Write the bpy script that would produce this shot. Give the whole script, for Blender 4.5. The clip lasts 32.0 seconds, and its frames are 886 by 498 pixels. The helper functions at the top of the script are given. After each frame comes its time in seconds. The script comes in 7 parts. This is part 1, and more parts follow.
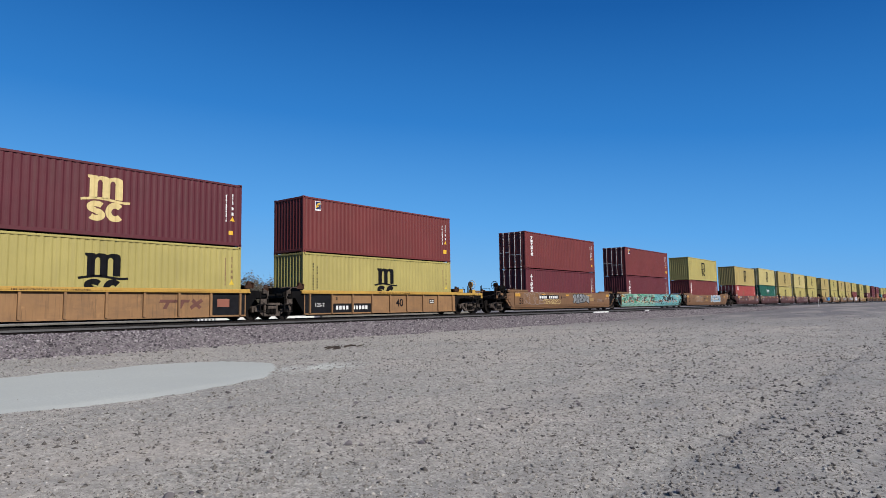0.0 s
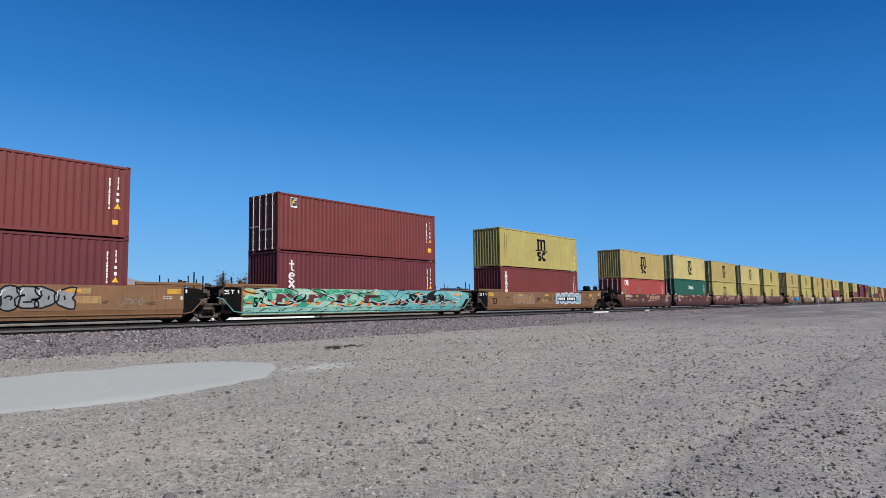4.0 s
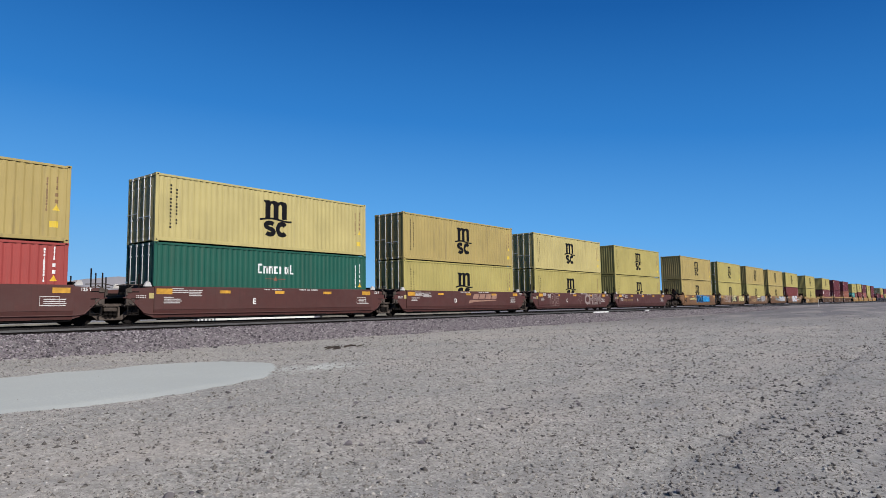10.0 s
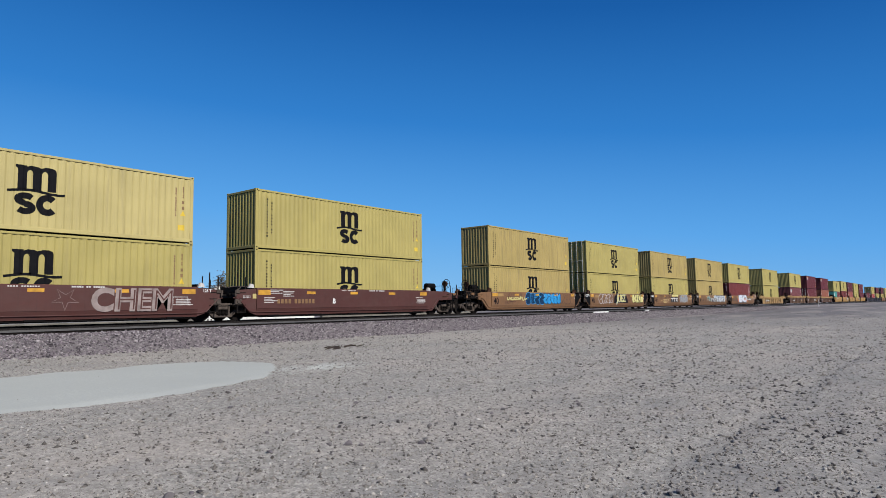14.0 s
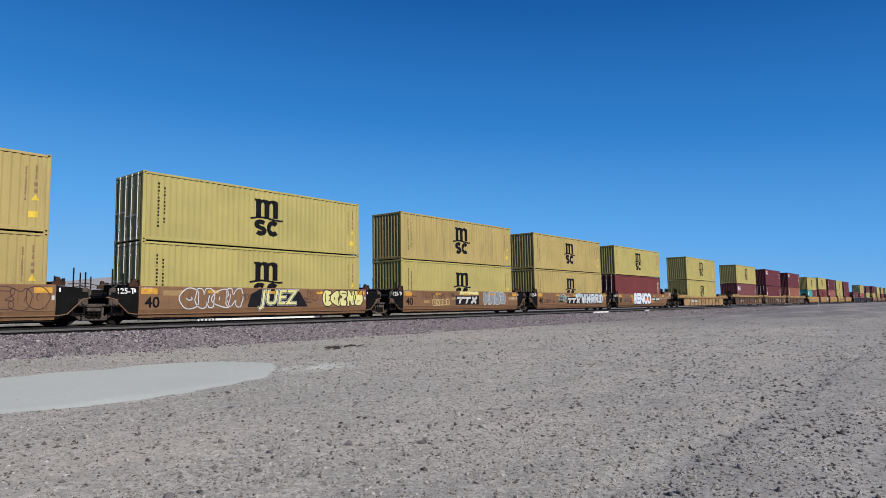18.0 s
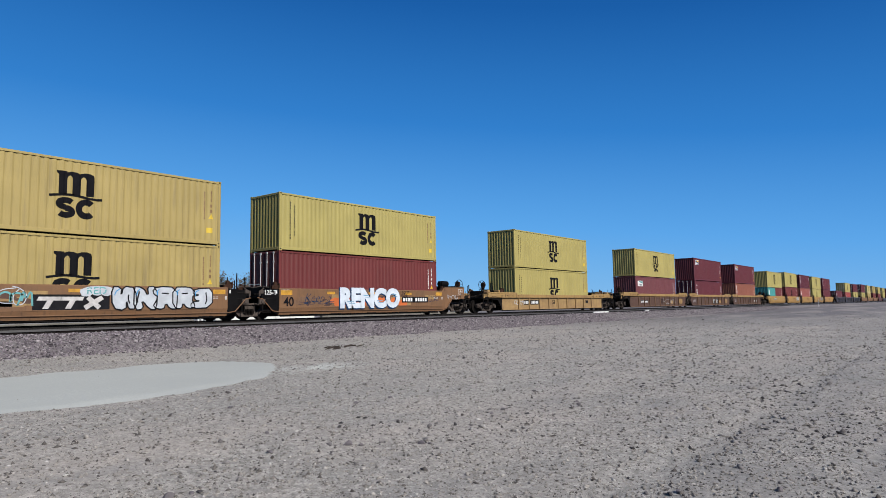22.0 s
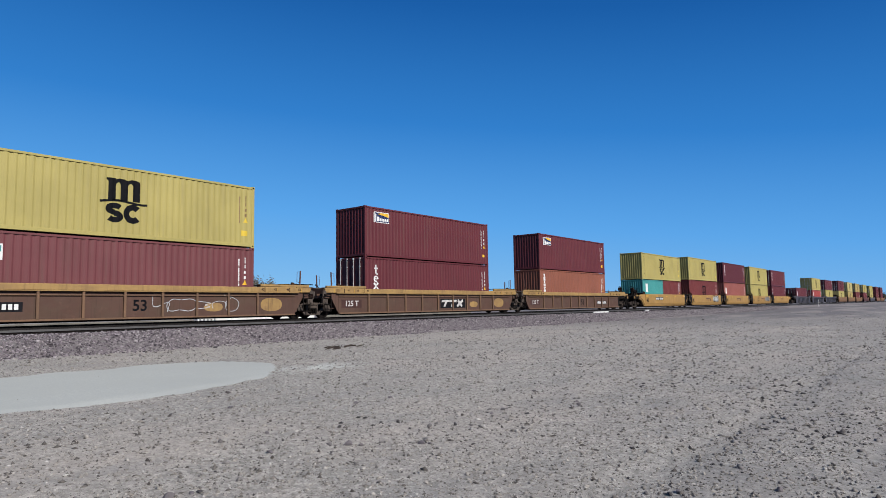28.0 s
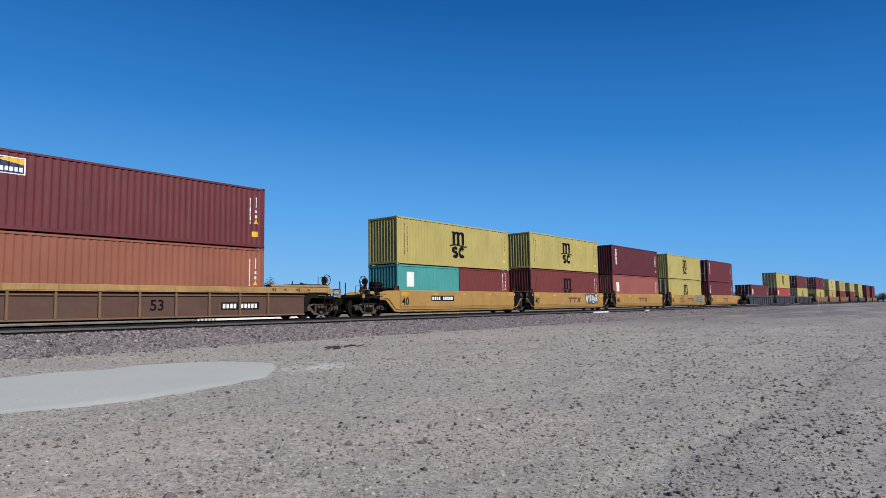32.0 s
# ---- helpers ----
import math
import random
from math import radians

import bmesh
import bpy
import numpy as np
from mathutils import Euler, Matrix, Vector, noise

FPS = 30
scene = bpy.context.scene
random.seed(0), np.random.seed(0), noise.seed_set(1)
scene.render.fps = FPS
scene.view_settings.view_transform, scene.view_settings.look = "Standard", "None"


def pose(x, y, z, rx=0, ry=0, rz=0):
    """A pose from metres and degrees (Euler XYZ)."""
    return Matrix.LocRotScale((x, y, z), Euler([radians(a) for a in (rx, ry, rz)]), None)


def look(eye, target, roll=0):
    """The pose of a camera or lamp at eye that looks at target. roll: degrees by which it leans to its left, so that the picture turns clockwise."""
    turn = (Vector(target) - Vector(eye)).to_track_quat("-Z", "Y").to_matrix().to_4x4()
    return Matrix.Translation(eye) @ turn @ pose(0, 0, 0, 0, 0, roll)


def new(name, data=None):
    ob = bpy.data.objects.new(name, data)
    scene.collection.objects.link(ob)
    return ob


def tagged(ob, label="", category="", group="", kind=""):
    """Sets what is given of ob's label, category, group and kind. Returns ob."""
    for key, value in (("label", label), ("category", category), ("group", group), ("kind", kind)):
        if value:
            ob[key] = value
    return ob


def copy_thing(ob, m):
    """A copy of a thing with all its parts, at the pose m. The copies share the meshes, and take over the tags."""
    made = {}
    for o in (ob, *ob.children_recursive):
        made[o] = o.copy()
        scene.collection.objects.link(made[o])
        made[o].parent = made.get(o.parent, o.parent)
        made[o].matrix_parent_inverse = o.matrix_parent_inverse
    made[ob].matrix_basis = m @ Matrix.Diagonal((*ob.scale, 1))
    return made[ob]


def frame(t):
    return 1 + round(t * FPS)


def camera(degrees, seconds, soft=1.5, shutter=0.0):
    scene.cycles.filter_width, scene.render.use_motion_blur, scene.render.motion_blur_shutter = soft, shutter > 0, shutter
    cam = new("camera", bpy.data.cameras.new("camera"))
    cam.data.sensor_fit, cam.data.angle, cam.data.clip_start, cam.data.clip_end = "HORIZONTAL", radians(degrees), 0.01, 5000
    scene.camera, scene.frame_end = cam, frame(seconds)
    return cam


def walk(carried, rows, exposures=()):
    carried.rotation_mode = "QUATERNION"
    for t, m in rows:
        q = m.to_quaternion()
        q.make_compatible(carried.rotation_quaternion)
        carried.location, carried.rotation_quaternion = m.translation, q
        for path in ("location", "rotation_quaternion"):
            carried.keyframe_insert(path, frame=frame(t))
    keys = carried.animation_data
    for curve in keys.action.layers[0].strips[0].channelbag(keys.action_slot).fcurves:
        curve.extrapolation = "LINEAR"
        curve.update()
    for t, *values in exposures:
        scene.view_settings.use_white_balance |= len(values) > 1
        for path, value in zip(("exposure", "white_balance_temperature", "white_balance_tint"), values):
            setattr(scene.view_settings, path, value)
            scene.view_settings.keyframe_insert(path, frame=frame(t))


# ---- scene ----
cam = camera(69.766, 32.0, soft=0.25)
EYE_Z = 1.45
YAW, PITCH = radians(38.615), radians(5.242)
EYE = Vector((0.0, 0.0, EYE_Z))
AIM = EYE + 50 * Vector((math.cos(PITCH) * math.cos(YAW), math.cos(PITCH) * math.sin(YAW), math.sin(PITCH)))
STAND = look(EYE, AIM, -0.927)
walk(cam, [(0.0, STAND), (32.0, STAND)])

# ---- light ----
SUN_AZ, SUN_EL = radians(-97.0), radians(37.0)   # azimuth from +x, anticlockwise
world = bpy.data.worlds.new("world")
scene.world = world
world.use_nodes = True
wn = world.node_tree.nodes
sky = wn.new("ShaderNodeTexSky")
sky.sky_type, sky.sun_disc = "NISHITA", False
sky.sun_elevation, sky.sun_rotation = SUN_EL, radians(90) - SUN_AZ
sky.air_density, sky.dust_density, sky.ozone_density, sky.altitude = 1.0, 0.0, 4.0, 900
wn["Background"].inputs["Strength"].default_value = 0.075
# the deep blue of dry winter air, by height over the horizon
wco = wn.new("ShaderNodeTexCoord")
# darkest a quarter turn from the sun: the height counts a little more towards it
wtilt = wn.new("ShaderNodeVectorMath")
wtilt.operation = "DOT_PRODUCT"
wtilt.inputs[1].default_value = (0.11 * math.cos(SUN_AZ), 0.11 * math.sin(SUN_AZ), 1.0)
wlift = wn.new("ShaderNodeMath")
wlift.inputs[1].default_value = 0.075
wramp = wn.new("ShaderNodeValToRGB")
wel = wramp.color_ramp.elements
wel[0].position, wel[0].color = 0.0, (0.200, 0.485, 0.84, 1)
wel[1].position, wel[1].color = 1.0, (0.004, 0.045, 0.20, 1)
for at, col in ((0.13, (0.094, 0.370, 0.82)), (0.28, (0.024, 0.208, 0.61)), (0.45, (0.005, 0.105, 0.39))):
    wel.new(at).color = (*col, 1)
wdeep, wmix = wn.new("ShaderNodeBackground"), wn.new("ShaderNodeMixShader")
wdeep.inputs["Strength"].default_value = 0.66
wmix.inputs[0].default_value = 0.94
for a, b in ((sky.outputs[0], wn["Background"].inputs["Color"]), (wco.outputs["Generated"], wtilt.inputs[0]), (wtilt.outputs["Value"], wlift.inputs[0]), (wlift.outputs[0], wramp.inputs[0]),
             (wramp.outputs[0], wdeep.inputs["Color"]), (wn["Background"].outputs[0], wmix.inputs[1]), (wdeep.outputs[0], wmix.inputs[2]),
             (wmix.outputs[0], wn["World Output"].inputs["Surface"])):
    world.node_tree.links.new(a, b)
sun_data = bpy.data.lights.new("sun", "SUN")
sun_data.energy, sun_data.angle, sun_data.color = 5.0, radians(0.5), (1.0, 0.965, 0.925)
sun = new("sun", sun_data)
sun_dir = Vector((math.cos(SUN_EL) * math.cos(SUN_AZ), math.cos(SUN_EL) * math.sin(SUN_AZ), math.sin(SUN_EL)))
sun.matrix_world = look(sun_dir * 60, (0, 0, 0))
scene.view_settings.exposure = 0.6


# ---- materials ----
SHADE_SCALE = 0.66


class Nodes:
    """A small writer of node trees."""

    def __init__(self, name):
        self.mat = bpy.data.materials.new(name)
        self.mat.use_nodes = True
        self.tree = self.mat.node_tree
        self.bsdf = self.tree.nodes["Principled BSDF"]
        self.co = self.tree.nodes.new("ShaderNodeTexCoord").outputs["Object"]

    def link(self, a, b):
        self.tree.links.new(a, b)

    def shifted(self):
        """Object space moved by a random step, so that no two copies look alike."""
        info = self.tree.nodes.new("ShaderNodeObjectInfo")
        mul = self.tree.nodes.new("ShaderNodeMath")
        mul.operation = "MULTIPLY"
        mul.inputs[1].default_value = 91.0
        self.link(info.outputs["Random"], mul.inputs[0])
        add = self.tree.nodes.new("ShaderNodeVectorMath")
        self.link(self.co, add.inputs[0])
        self.link(mul.outputs[0], add.inputs[1])
        self.co = add.outputs[0]
        return info.outputs["Random"]

    def noise(self, scale, detail=3.0, rough=0.55, stretch=(1, 1, 1)):
        m = self.tree.nodes.new("ShaderNodeMapping")
        m.inputs["Scale"].default_value = stretch
        self.link(self.co, m.inputs[0])
        n = self.tree.nodes.new("ShaderNodeTexNoise")
        n.inputs["Scale"].default_value, n.inputs["Detail"].default_value = scale, detail
        n.inputs["Roughness"].default_value = rough
        self.link(m.outputs[0], n.inputs["Vector"])
        return n.outputs["Fac"]

    def cells(self, scale, colour=False):
        n = self.tree.nodes.new("ShaderNodeTexVoronoi")
        n.inputs["Scale"].default_value = scale
        self.link(self.co, n.inputs["Vector"])
        return n.outputs["Color" if colour else "Distance"]

    def ramp(self, fac, lo, hi, a=(0, 0, 0), b=(1, 1, 1)):
        r = self.tree.nodes.new("ShaderNodeValToRGB")
        r.color_ramp.elements[0].position, r.color_ramp.elements[1].position = lo, hi
        r.color_ramp.elements[0].color, r.color_ramp.elements[1].color = (*a, 1), (*b, 1)
        self.link(fac, r.inputs[0])
        return r.outputs[0]

    def mix(self, fac, a, b, mode="MIX"):
        n = self.tree.nodes.new("ShaderNodeMix")
        n.data_type, n.blend_type = "RGBA", mode
        for socket, v in ((n.inputs["Factor"], fac), (n.inputs["A"], a), (n.inputs["B"], b)):
            if isinstance(v, (int, float)):
                socket.default_value = v
            elif isinstance(v, tuple):
                socket.default_value = (*v, 1)
            else:
                self.link(v, socket)
        return n.outputs["Result"]

    def bump(self, fac, strength, dist):
        b = self.tree.nodes.new("ShaderNodeBump")
        b.inputs["Strength"].default_value, b.inputs["Distance"].default_value = strength, dist
        self.link(fac, b.inputs["Height"])
        self.link(b.outputs[0], self.bsdf.inputs["Normal"])

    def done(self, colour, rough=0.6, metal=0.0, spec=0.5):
        # a third comes off every colour against the raised exposure, deepening the shade
        colour = self.mix(1.0, colour, (SHADE_SCALE,) * 3, "MULTIPLY")
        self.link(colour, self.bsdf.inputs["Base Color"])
        if isinstance(rough, (int, float)):
            self.bsdf.inputs["Roughness"].default_value = rough
        else:
            self.link(rough, self.bsdf.inputs["Roughness"])
        self.bsdf.inputs["Metallic"].default_value = metal
        self.bsdf.inputs["Specular IOR Level"].default_value = spec
        return self.mat


def scaled(c, k):
    return tuple(min(1.0, v * k) for v in c)


def paint(name, col, dirt=0.35, rust=0.25, rough=0.55, grime=(0.10, 0.075, 0.055), worn=0.0):
    """Weathered paint on steel: faded patches, streaks down the sheet, rust specks."""
    n = Nodes(name)
    n.shifted()
    fade = n.mix(n.ramp(n.noise(0.55, 4), 0.35, 0.7), scaled(col, 0.90), scaled(col, 1.08))
    streak = n.ramp(n.noise(5.0, 5, 0.6, (1, 1, 0.07)), 0.52, 0.80)
    body = n.mix(n.mix(1.0, streak, (dirt, dirt, dirt), "MULTIPLY"), fade, grime)
    if worn:
        patch = n.ramp(n.noise(0.9, 7, 0.68, (1, 1, 2.2)), 0.44, 0.66)
        body = n.mix(n.mix(1.0, patch, (worn, worn, worn), "MULTIPLY"), body, scaled(grime, 1.3))
        drip = n.ramp(n.noise(11.0, 4, 0.6, (1, 1, 0.05)), 0.56, 0.72)
        body = n.mix(n.mix(1.0, drip, (worn, worn, worn), "MULTIPLY"), body, scaled(grime, 0.6))
        chalk = n.ramp(n.noise(2.3, 6, 0.7), 0.58, 0.75)
        body = n.mix(n.mix(1.0, chalk, (worn * 0.85,) * 3, "MULTIPLY"), body, scaled(col, 1.65))
    speck = n.ramp(n.noise(9.0, 6, 0.7, (1, 1, 0.6)), 0.66, 0.74)
    body = n.mix(n.mix(1.0, speck, (rust, rust, rust), "MULTIPLY"), body, (0.13, 0.045, 0.02))
    n.bump(n.noise(38.0, 2), 0.12, 0.004)
    return n.done(body, n.ramp(n.noise(3.0, 3), 0.2, 0.9, (rough - 0.05,) * 3, (rough + 0.2,) * 3), 0.0, 0.25)


def plain(name, col, rough=0.6, metal=0.0, vary=0.15, scale=6.0, gloss=0.3):
    n = Nodes(name)
    n.shifted()
    c = n.mix(n.ramp(n.noise(scale, 4), 0.3, 0.75), scaled(col, 1 - vary), scaled(col, 1 + vary))
    n.bump(n.noise(scale * 7, 2), 0.15, 0.004)
    return n.done(c, rough, metal, gloss)


MAT = {}
for key, col, dirt in (
        ("yellow", (0.378, 0.318, 0.102), 0.22), ("pale", (0.446, 0.374, 0.151), 0.30), ("tan", (0.372, 0.285, 0.100), 0.52),
        ("maroon", (0.090, 0.0155, 0.0225), 0.22), ("red", (0.143, 0.0275, 0.0255), 0.22), ("oxide", (0.110, 0.0195, 0.0255), 0.3),
        ("rose", (0.150, 0.044, 0.048), 0.3), ("orange", (0.244, 0.083, 0.050), 0.25), ("scarlet", (0.304, 0.050, 0.043), 0.25), ("salmon", (0.262, 0.078, 0.062), 0.25),
        ("green", (0.008, 0.083, 0.056), 0.25), ("teal", (0.050, 0.264, 0.251), 0.25)):
    MAT[key] = paint("painted_" + key, col, dirt)
MAT["car_orange"] = paint("car_orange", (0.192, 0.099, 0.046), 0.55, 0.55, 0.65, (0.10, 0.058, 0.034), worn=0.55)
MAT["car_yellow"] = paint("car_yellow", (0.367, 0.215, 0.062), 0.40, 0.4, 0.6, (0.16, 0.09, 0.04), worn=0.35)
MAT["chord_yellow"] = paint("chord_yellow", (0.47, 0.28, 0.055), 0.35, 0.4, 0.6, (0.16, 0.09, 0.04), worn=0.25)
MAT["chord_tan"] = paint("chord_tan", (0.345, 0.216, 0.078), 0.5, 0.5, 0.65, (0.13, 0.075, 0.04), worn=0.5)
MAT["car_rust"] = paint("car_rust", (0.090, 0.046, 0.033), 0.6, 0.7, 0.7, (0.07, 0.045, 0.03), worn=0.6)
MAT["car_tan"] = paint("car_tan", (0.275, 0.150, 0.066), 0.5, 0.6, 0.65, (0.13, 0.075, 0.04), worn=0.6)
MAT["car_sand"] = paint("car_sand", (0.350, 0.225, 0.092), 0.5, 0.6, 0.65, (0.14, 0.08, 0.045), worn=0.6)
MAT["car_rib"] = paint("car_rib", (0.175, 0.098, 0.056), 0.5, 0.6, 0.65, (0.09, 0.055, 0.035), worn=0.6)
MAT["car_brown"] = paint("car_brown", (0.076, 0.026, 0.022), 0.4, 0.35, 0.6, (0.06, 0.035, 0.03), worn=0.35)
MAT["car_navy"] = paint("car_navy", (0.035, 0.039, 0.058), 0.4, 0.4, 0.6, worn=0.4)
MAT["black"] = plain("black_steel", (0.0055, 0.005, 0.005), 0.6, 0.0, 0.4, 3.0, gloss=0.06)
MAT["iron"] = plain("cast_iron", (0.011, 0.009, 0.008), 0.7, 0.0, 0.4, 4.0, gloss=0.06)
MAT["frame_iron"] = plain("dusty_cast_iron", (0.082, 0.066, 0.056), 0.8, 0.0, 0.4, 5.0, gloss=0.06)
MAT["guide_rust"] = plain("rusty_guide_steel", (0.050, 0.026, 0.017), 0.8, 0.0, 0.4, 6.0, gloss=0.06)
MAT["post_rust"] = plain("faded_red_post", (0.105, 0.052, 0.042), 0.8, 0.0, 0.35, 6.0, gloss=0.1)
MAT["web_grey"] = plain("worn_rail_web", (0.098, 0.094, 0.092), 0.6, 0.2, 0.2, 3.0)
MAT["zinc"] = plain("zinc_rod", (0.62, 0.62, 0.60), 0.45, 0.3, 0.15, 5.0)
MAT["white"] = plain("white_marking", (0.72, 0.72, 0.70), 0.6, 0.0, 0.12, 5.0)
MAT["ink"] = plain("dark_marking", (0.007, 0.007, 0.009), 0.75, 0.0, 0.3, 5.0, gloss=0.06)
MAT["worn_white"] = plain("worn_white_marking", (0.50, 0.48, 0.46), 0.6, 0.0, 0.25, 5.0)
MAT["cream"] = plain("cream_marking", (0.60, 0.47, 0.20), 0.6, 0.0, 0.12, 5.0)
MAT["amber"] = plain("amber_sticker", (0.72, 0.42, 0.03), 0.5, 0.0, 0.08, 5.0)
MAT["lemon_label"] = plain("lemon_label", (0.66, 0.46, 0.04), 0.5, 0.0, 0.12, 5.0)
MAT["reflector"] = plain("dusty_reflector", (0.52, 0.27, 0.03), 0.55, 0.0, 0.35, 4.0)
MAT["gold"] = plain("faded_gold_marking", (0.20, 0.115, 0.052), 0.6, 0.0, 0.25, 5.0)
MAT["sign_tan"] = plain("faded_pinkish_tan_marking", (0.30, 0.17, 0.125), 0.7, 0.0, 0.25, 4.0)
MAT["navy_ink"] = plain("navy_marking", (0.012, 0.022, 0.085), 0.5, 0.0, 0.2, 5.0)
MAT["sp_white"] = plain("spray_white", (0.47, 0.50, 0.53), 0.6, 0.0, 0.18, 3.0)
MAT["sp_bright"] = plain("spray_bright_white", (0.60, 0.66, 0.72), 0.6, 0.0, 0.2, 2.0)
MAT["sp_faint"] = plain("faint_spray", (0.27, 0.215, 0.20), 0.7, 0.0, 0.3, 3.0)
MAT["sp_grey"] = plain("spray_grey", (0.20, 0.21, 0.22), 0.6, 0.0, 0.25, 3.0)
MAT["sp_teal"] = plain("spray_teal", (0.12, 0.345, 0.35), 0.6, 0.0, 0.25, 2.0)
MAT["sp_mint"] = plain("spray_mint", (0.26, 0.46, 0.36), 0.6, 0.0, 0.25, 2.0)
MAT["sp_green"] = plain("spray_green", (0.03, 0.26, 0.15), 0.6, 0.0, 0.3, 2.0)
MAT["sp_blue"] = plain("spray_blue", (0.02, 0.27, 0.60), 0.6, 0.0, 0.2, 2.0)
MAT["sp_navy"] = plain("spray_navy", (0.010, 0.035, 0.085), 0.6, 0.0, 0.25, 2.0, gloss=0.06)
MAT["sp_lemon"] = plain("spray_lemon", (0.62, 0.58, 0.24), 0.6, 0.0, 0.15, 2.0)
MAT["sp_flame"] = plain("spray_flame", (0.55, 0.13, 0.03), 0.6, 0.0, 0.25, 2.0)
MAT["sp_black"] = plain("spray_black", (0.012, 0.012, 0.014), 0.6, 0.0, 0.3, 3.0, gloss=0.06)
MAT["sp_brown"] = plain("spray_brown", (0.055, 0.022, 0.016), 0.6, 0.0, 0.25, 3.0)
MAT["sp_sky"] = plain("spray_sky_blue", (0.15, 0.30, 0.42), 0.6, 0.0, 0.35, 2.0)
MAT["fade_red"] = plain("faded_red_marking", (0.125, 0.050, 0.036), 0.75, 0.0, 0.3, 3.0)
MAT["fadepatch"] = plain("faded_patch", (0.24, 0.085, 0.055), 0.7, 0.0, 0.1, 3.0)
MAT["rail_side"] = plain("rusty_rail", (0.013, 0.011, 0.0105), 0.7, 0.2, 0.25, 2.0, gloss=0.06)
MAT["rail_head"] = plain("worn_rail_head", (0.030, 0.027, 0.025), 0.7, 0.0, 0.1, 2.0, gloss=0.06)
MAT["tie"] = plain("creosoted_wood", (0.030, 0.024, 0.020), 0.85, 0.0, 0.35, 5.0, gloss=0.06)
MAT["concrete"] = plain("pale_concrete", (0.70, 0.70, 0.68), 0.8, 0.0, 0.1, 2.0)
MAT["kerb"] = plain("weathered_concrete", (0.17, 0.16, 0.14), 0.9, 0.0, 0.35, 1.3)
MAT["bark"] = plain("dry_bark", (0.105, 0.082, 0.062), 0.9, 0.0, 0.3, 6.0)
MAT["leaf"] = plain("dusty_leaf", (0.098, 0.088, 0.062), 0.8, 0.0, 0.4, 1.0)
MAT["stick"] = plain("charred_wood", (0.045, 0.033, 0.026), 0.9, 0.0, 0.4, 8.0)


def ground_material():
    n = Nodes("desert_gravel")
    big = n.ramp(n.noise(0.16, 5, 0.6), 0.40, 0.62)
    c = n.mix(big, (0.334, 0.318, 0.288), (0.390, 0.358, 0.319))
    mid = n.ramp(n.noise(0.9, 5, 0.65), 0.42, 0.72)
    c = n.mix(mid, c, (0.312, 0.301, 0.274))
    grit = n.ramp(n.cells(24.0, True), 0.1, 0.9, (0.58,) * 3, (1.38,) * 3)
    c = n.mix(0.75, c, grit, "MULTIPLY")
    coarse = n.ramp(n.noise(11.0, 6, 0.8), 0.40, 0.60, (0.84,) * 3, (1.12,) * 3)
    c = n.mix(0.9, c, coarse, "MULTIPLY")
    fine = n.ramp(n.noise(48.0, 6, 0.85), 0.38, 0.62, (0.60,) * 3, (1.36,) * 3)
    c = n.mix(0.9, c, fine, "MULTIPLY")
    # thin silt blown over the gravel beside the pale patch
    m = n.tree.nodes.new("ShaderNodeMapping")
    m.inputs["Location"].default_value, m.inputs["Scale"].default_value = (-9.3 / 1.9, -11.1 / 0.85, 0), (1 / 1.9, 1 / 0.85, 0)
    n.link(n.co, m.inputs[0])
    ln = n.tree.nodes.new("ShaderNodeVectorMath")
    ln.operation = "LENGTH"
    n.link(m.outputs[0], ln.inputs[0])
    # darker coarse gravel far along the line
    sep = n.tree.nodes.new("ShaderNodeSeparateXYZ")
    n.link(n.co, sep.inputs[0])
    def band(value, lo, hi):
        m = n.tree.nodes.new("ShaderNodeMapRange")
        m.inputs["From Min"].default_value, m.inputs["From Max"].default_value = lo, hi
        n.link(value, m.inputs["Value"])
        return m.outputs[0]
    drift = n.mix(1.0, n.ramp(n.noise(0.16, 5, 0.7, (0.5, 1.6, 1)), 0.32, 0.58), band(sep.outputs["Y"], 5.0, 15.0), "ADD")
    dark = n.mix(1.0, band(sep.outputs["X"], 24, 78), drift, "MULTIPLY")
    c = n.mix(n.mix(1.0, dark, (0.92,) * 3, "MULTIPLY"), c, (0.150, 0.138, 0.140))
    # bare tan tracks and bluish gravel drifts, in long streaks
    streak = n.ramp(n.noise(0.11, 6, 0.62, (0.55, 2.0, 1)), 0.50, 0.62)
    c = n.mix(n.mix(1.0, streak, (0.50,) * 3, "MULTIPLY"), c, (0.402, 0.362, 0.318))
    drifts = n.ramp(n.noise(0.55, 7, 0.70, (0.7, 1.7, 1)), 0.52, 0.60)
    c = n.mix(n.mix(1.0, drifts, (0.30,) * 3, "MULTIPLY"), c, (0.205, 0.198, 0.196))
    # coarser grey gravel on the driven strip
    rut = n.mix(1.0, band(sep.outputs["Y"], 4.2, 0.4), n.ramp(n.noise(0.8, 6, 0.7, (0.5, 1.6, 1)), 0.36, 0.56), "MULTIPLY")
    c = n.mix(n.mix(1.0, rut, (0.55,) * 3, "MULTIPLY"), c, (0.200, 0.194, 0.190))
    blown = n.mix(1.0, n.ramp(ln.outputs["Value"], 0.35, 1.0, (1, 1, 1), (0, 0, 0)), n.ramp(n.noise(3.2, 6, 0.72, (0.6, 1, 1)), 0.42, 0.54), "MULTIPLY")
    c = n.mix(n.mix(1.0, blown, (0.9,) * 3, "MULTIPLY"), c, (0.52, 0.535, 0.49))
    h = n.mix(0.5, n.noise(55.0, 4, 0.7), n.noise(14.0, 3))
    n.bump(h, 0.35, 0.02)
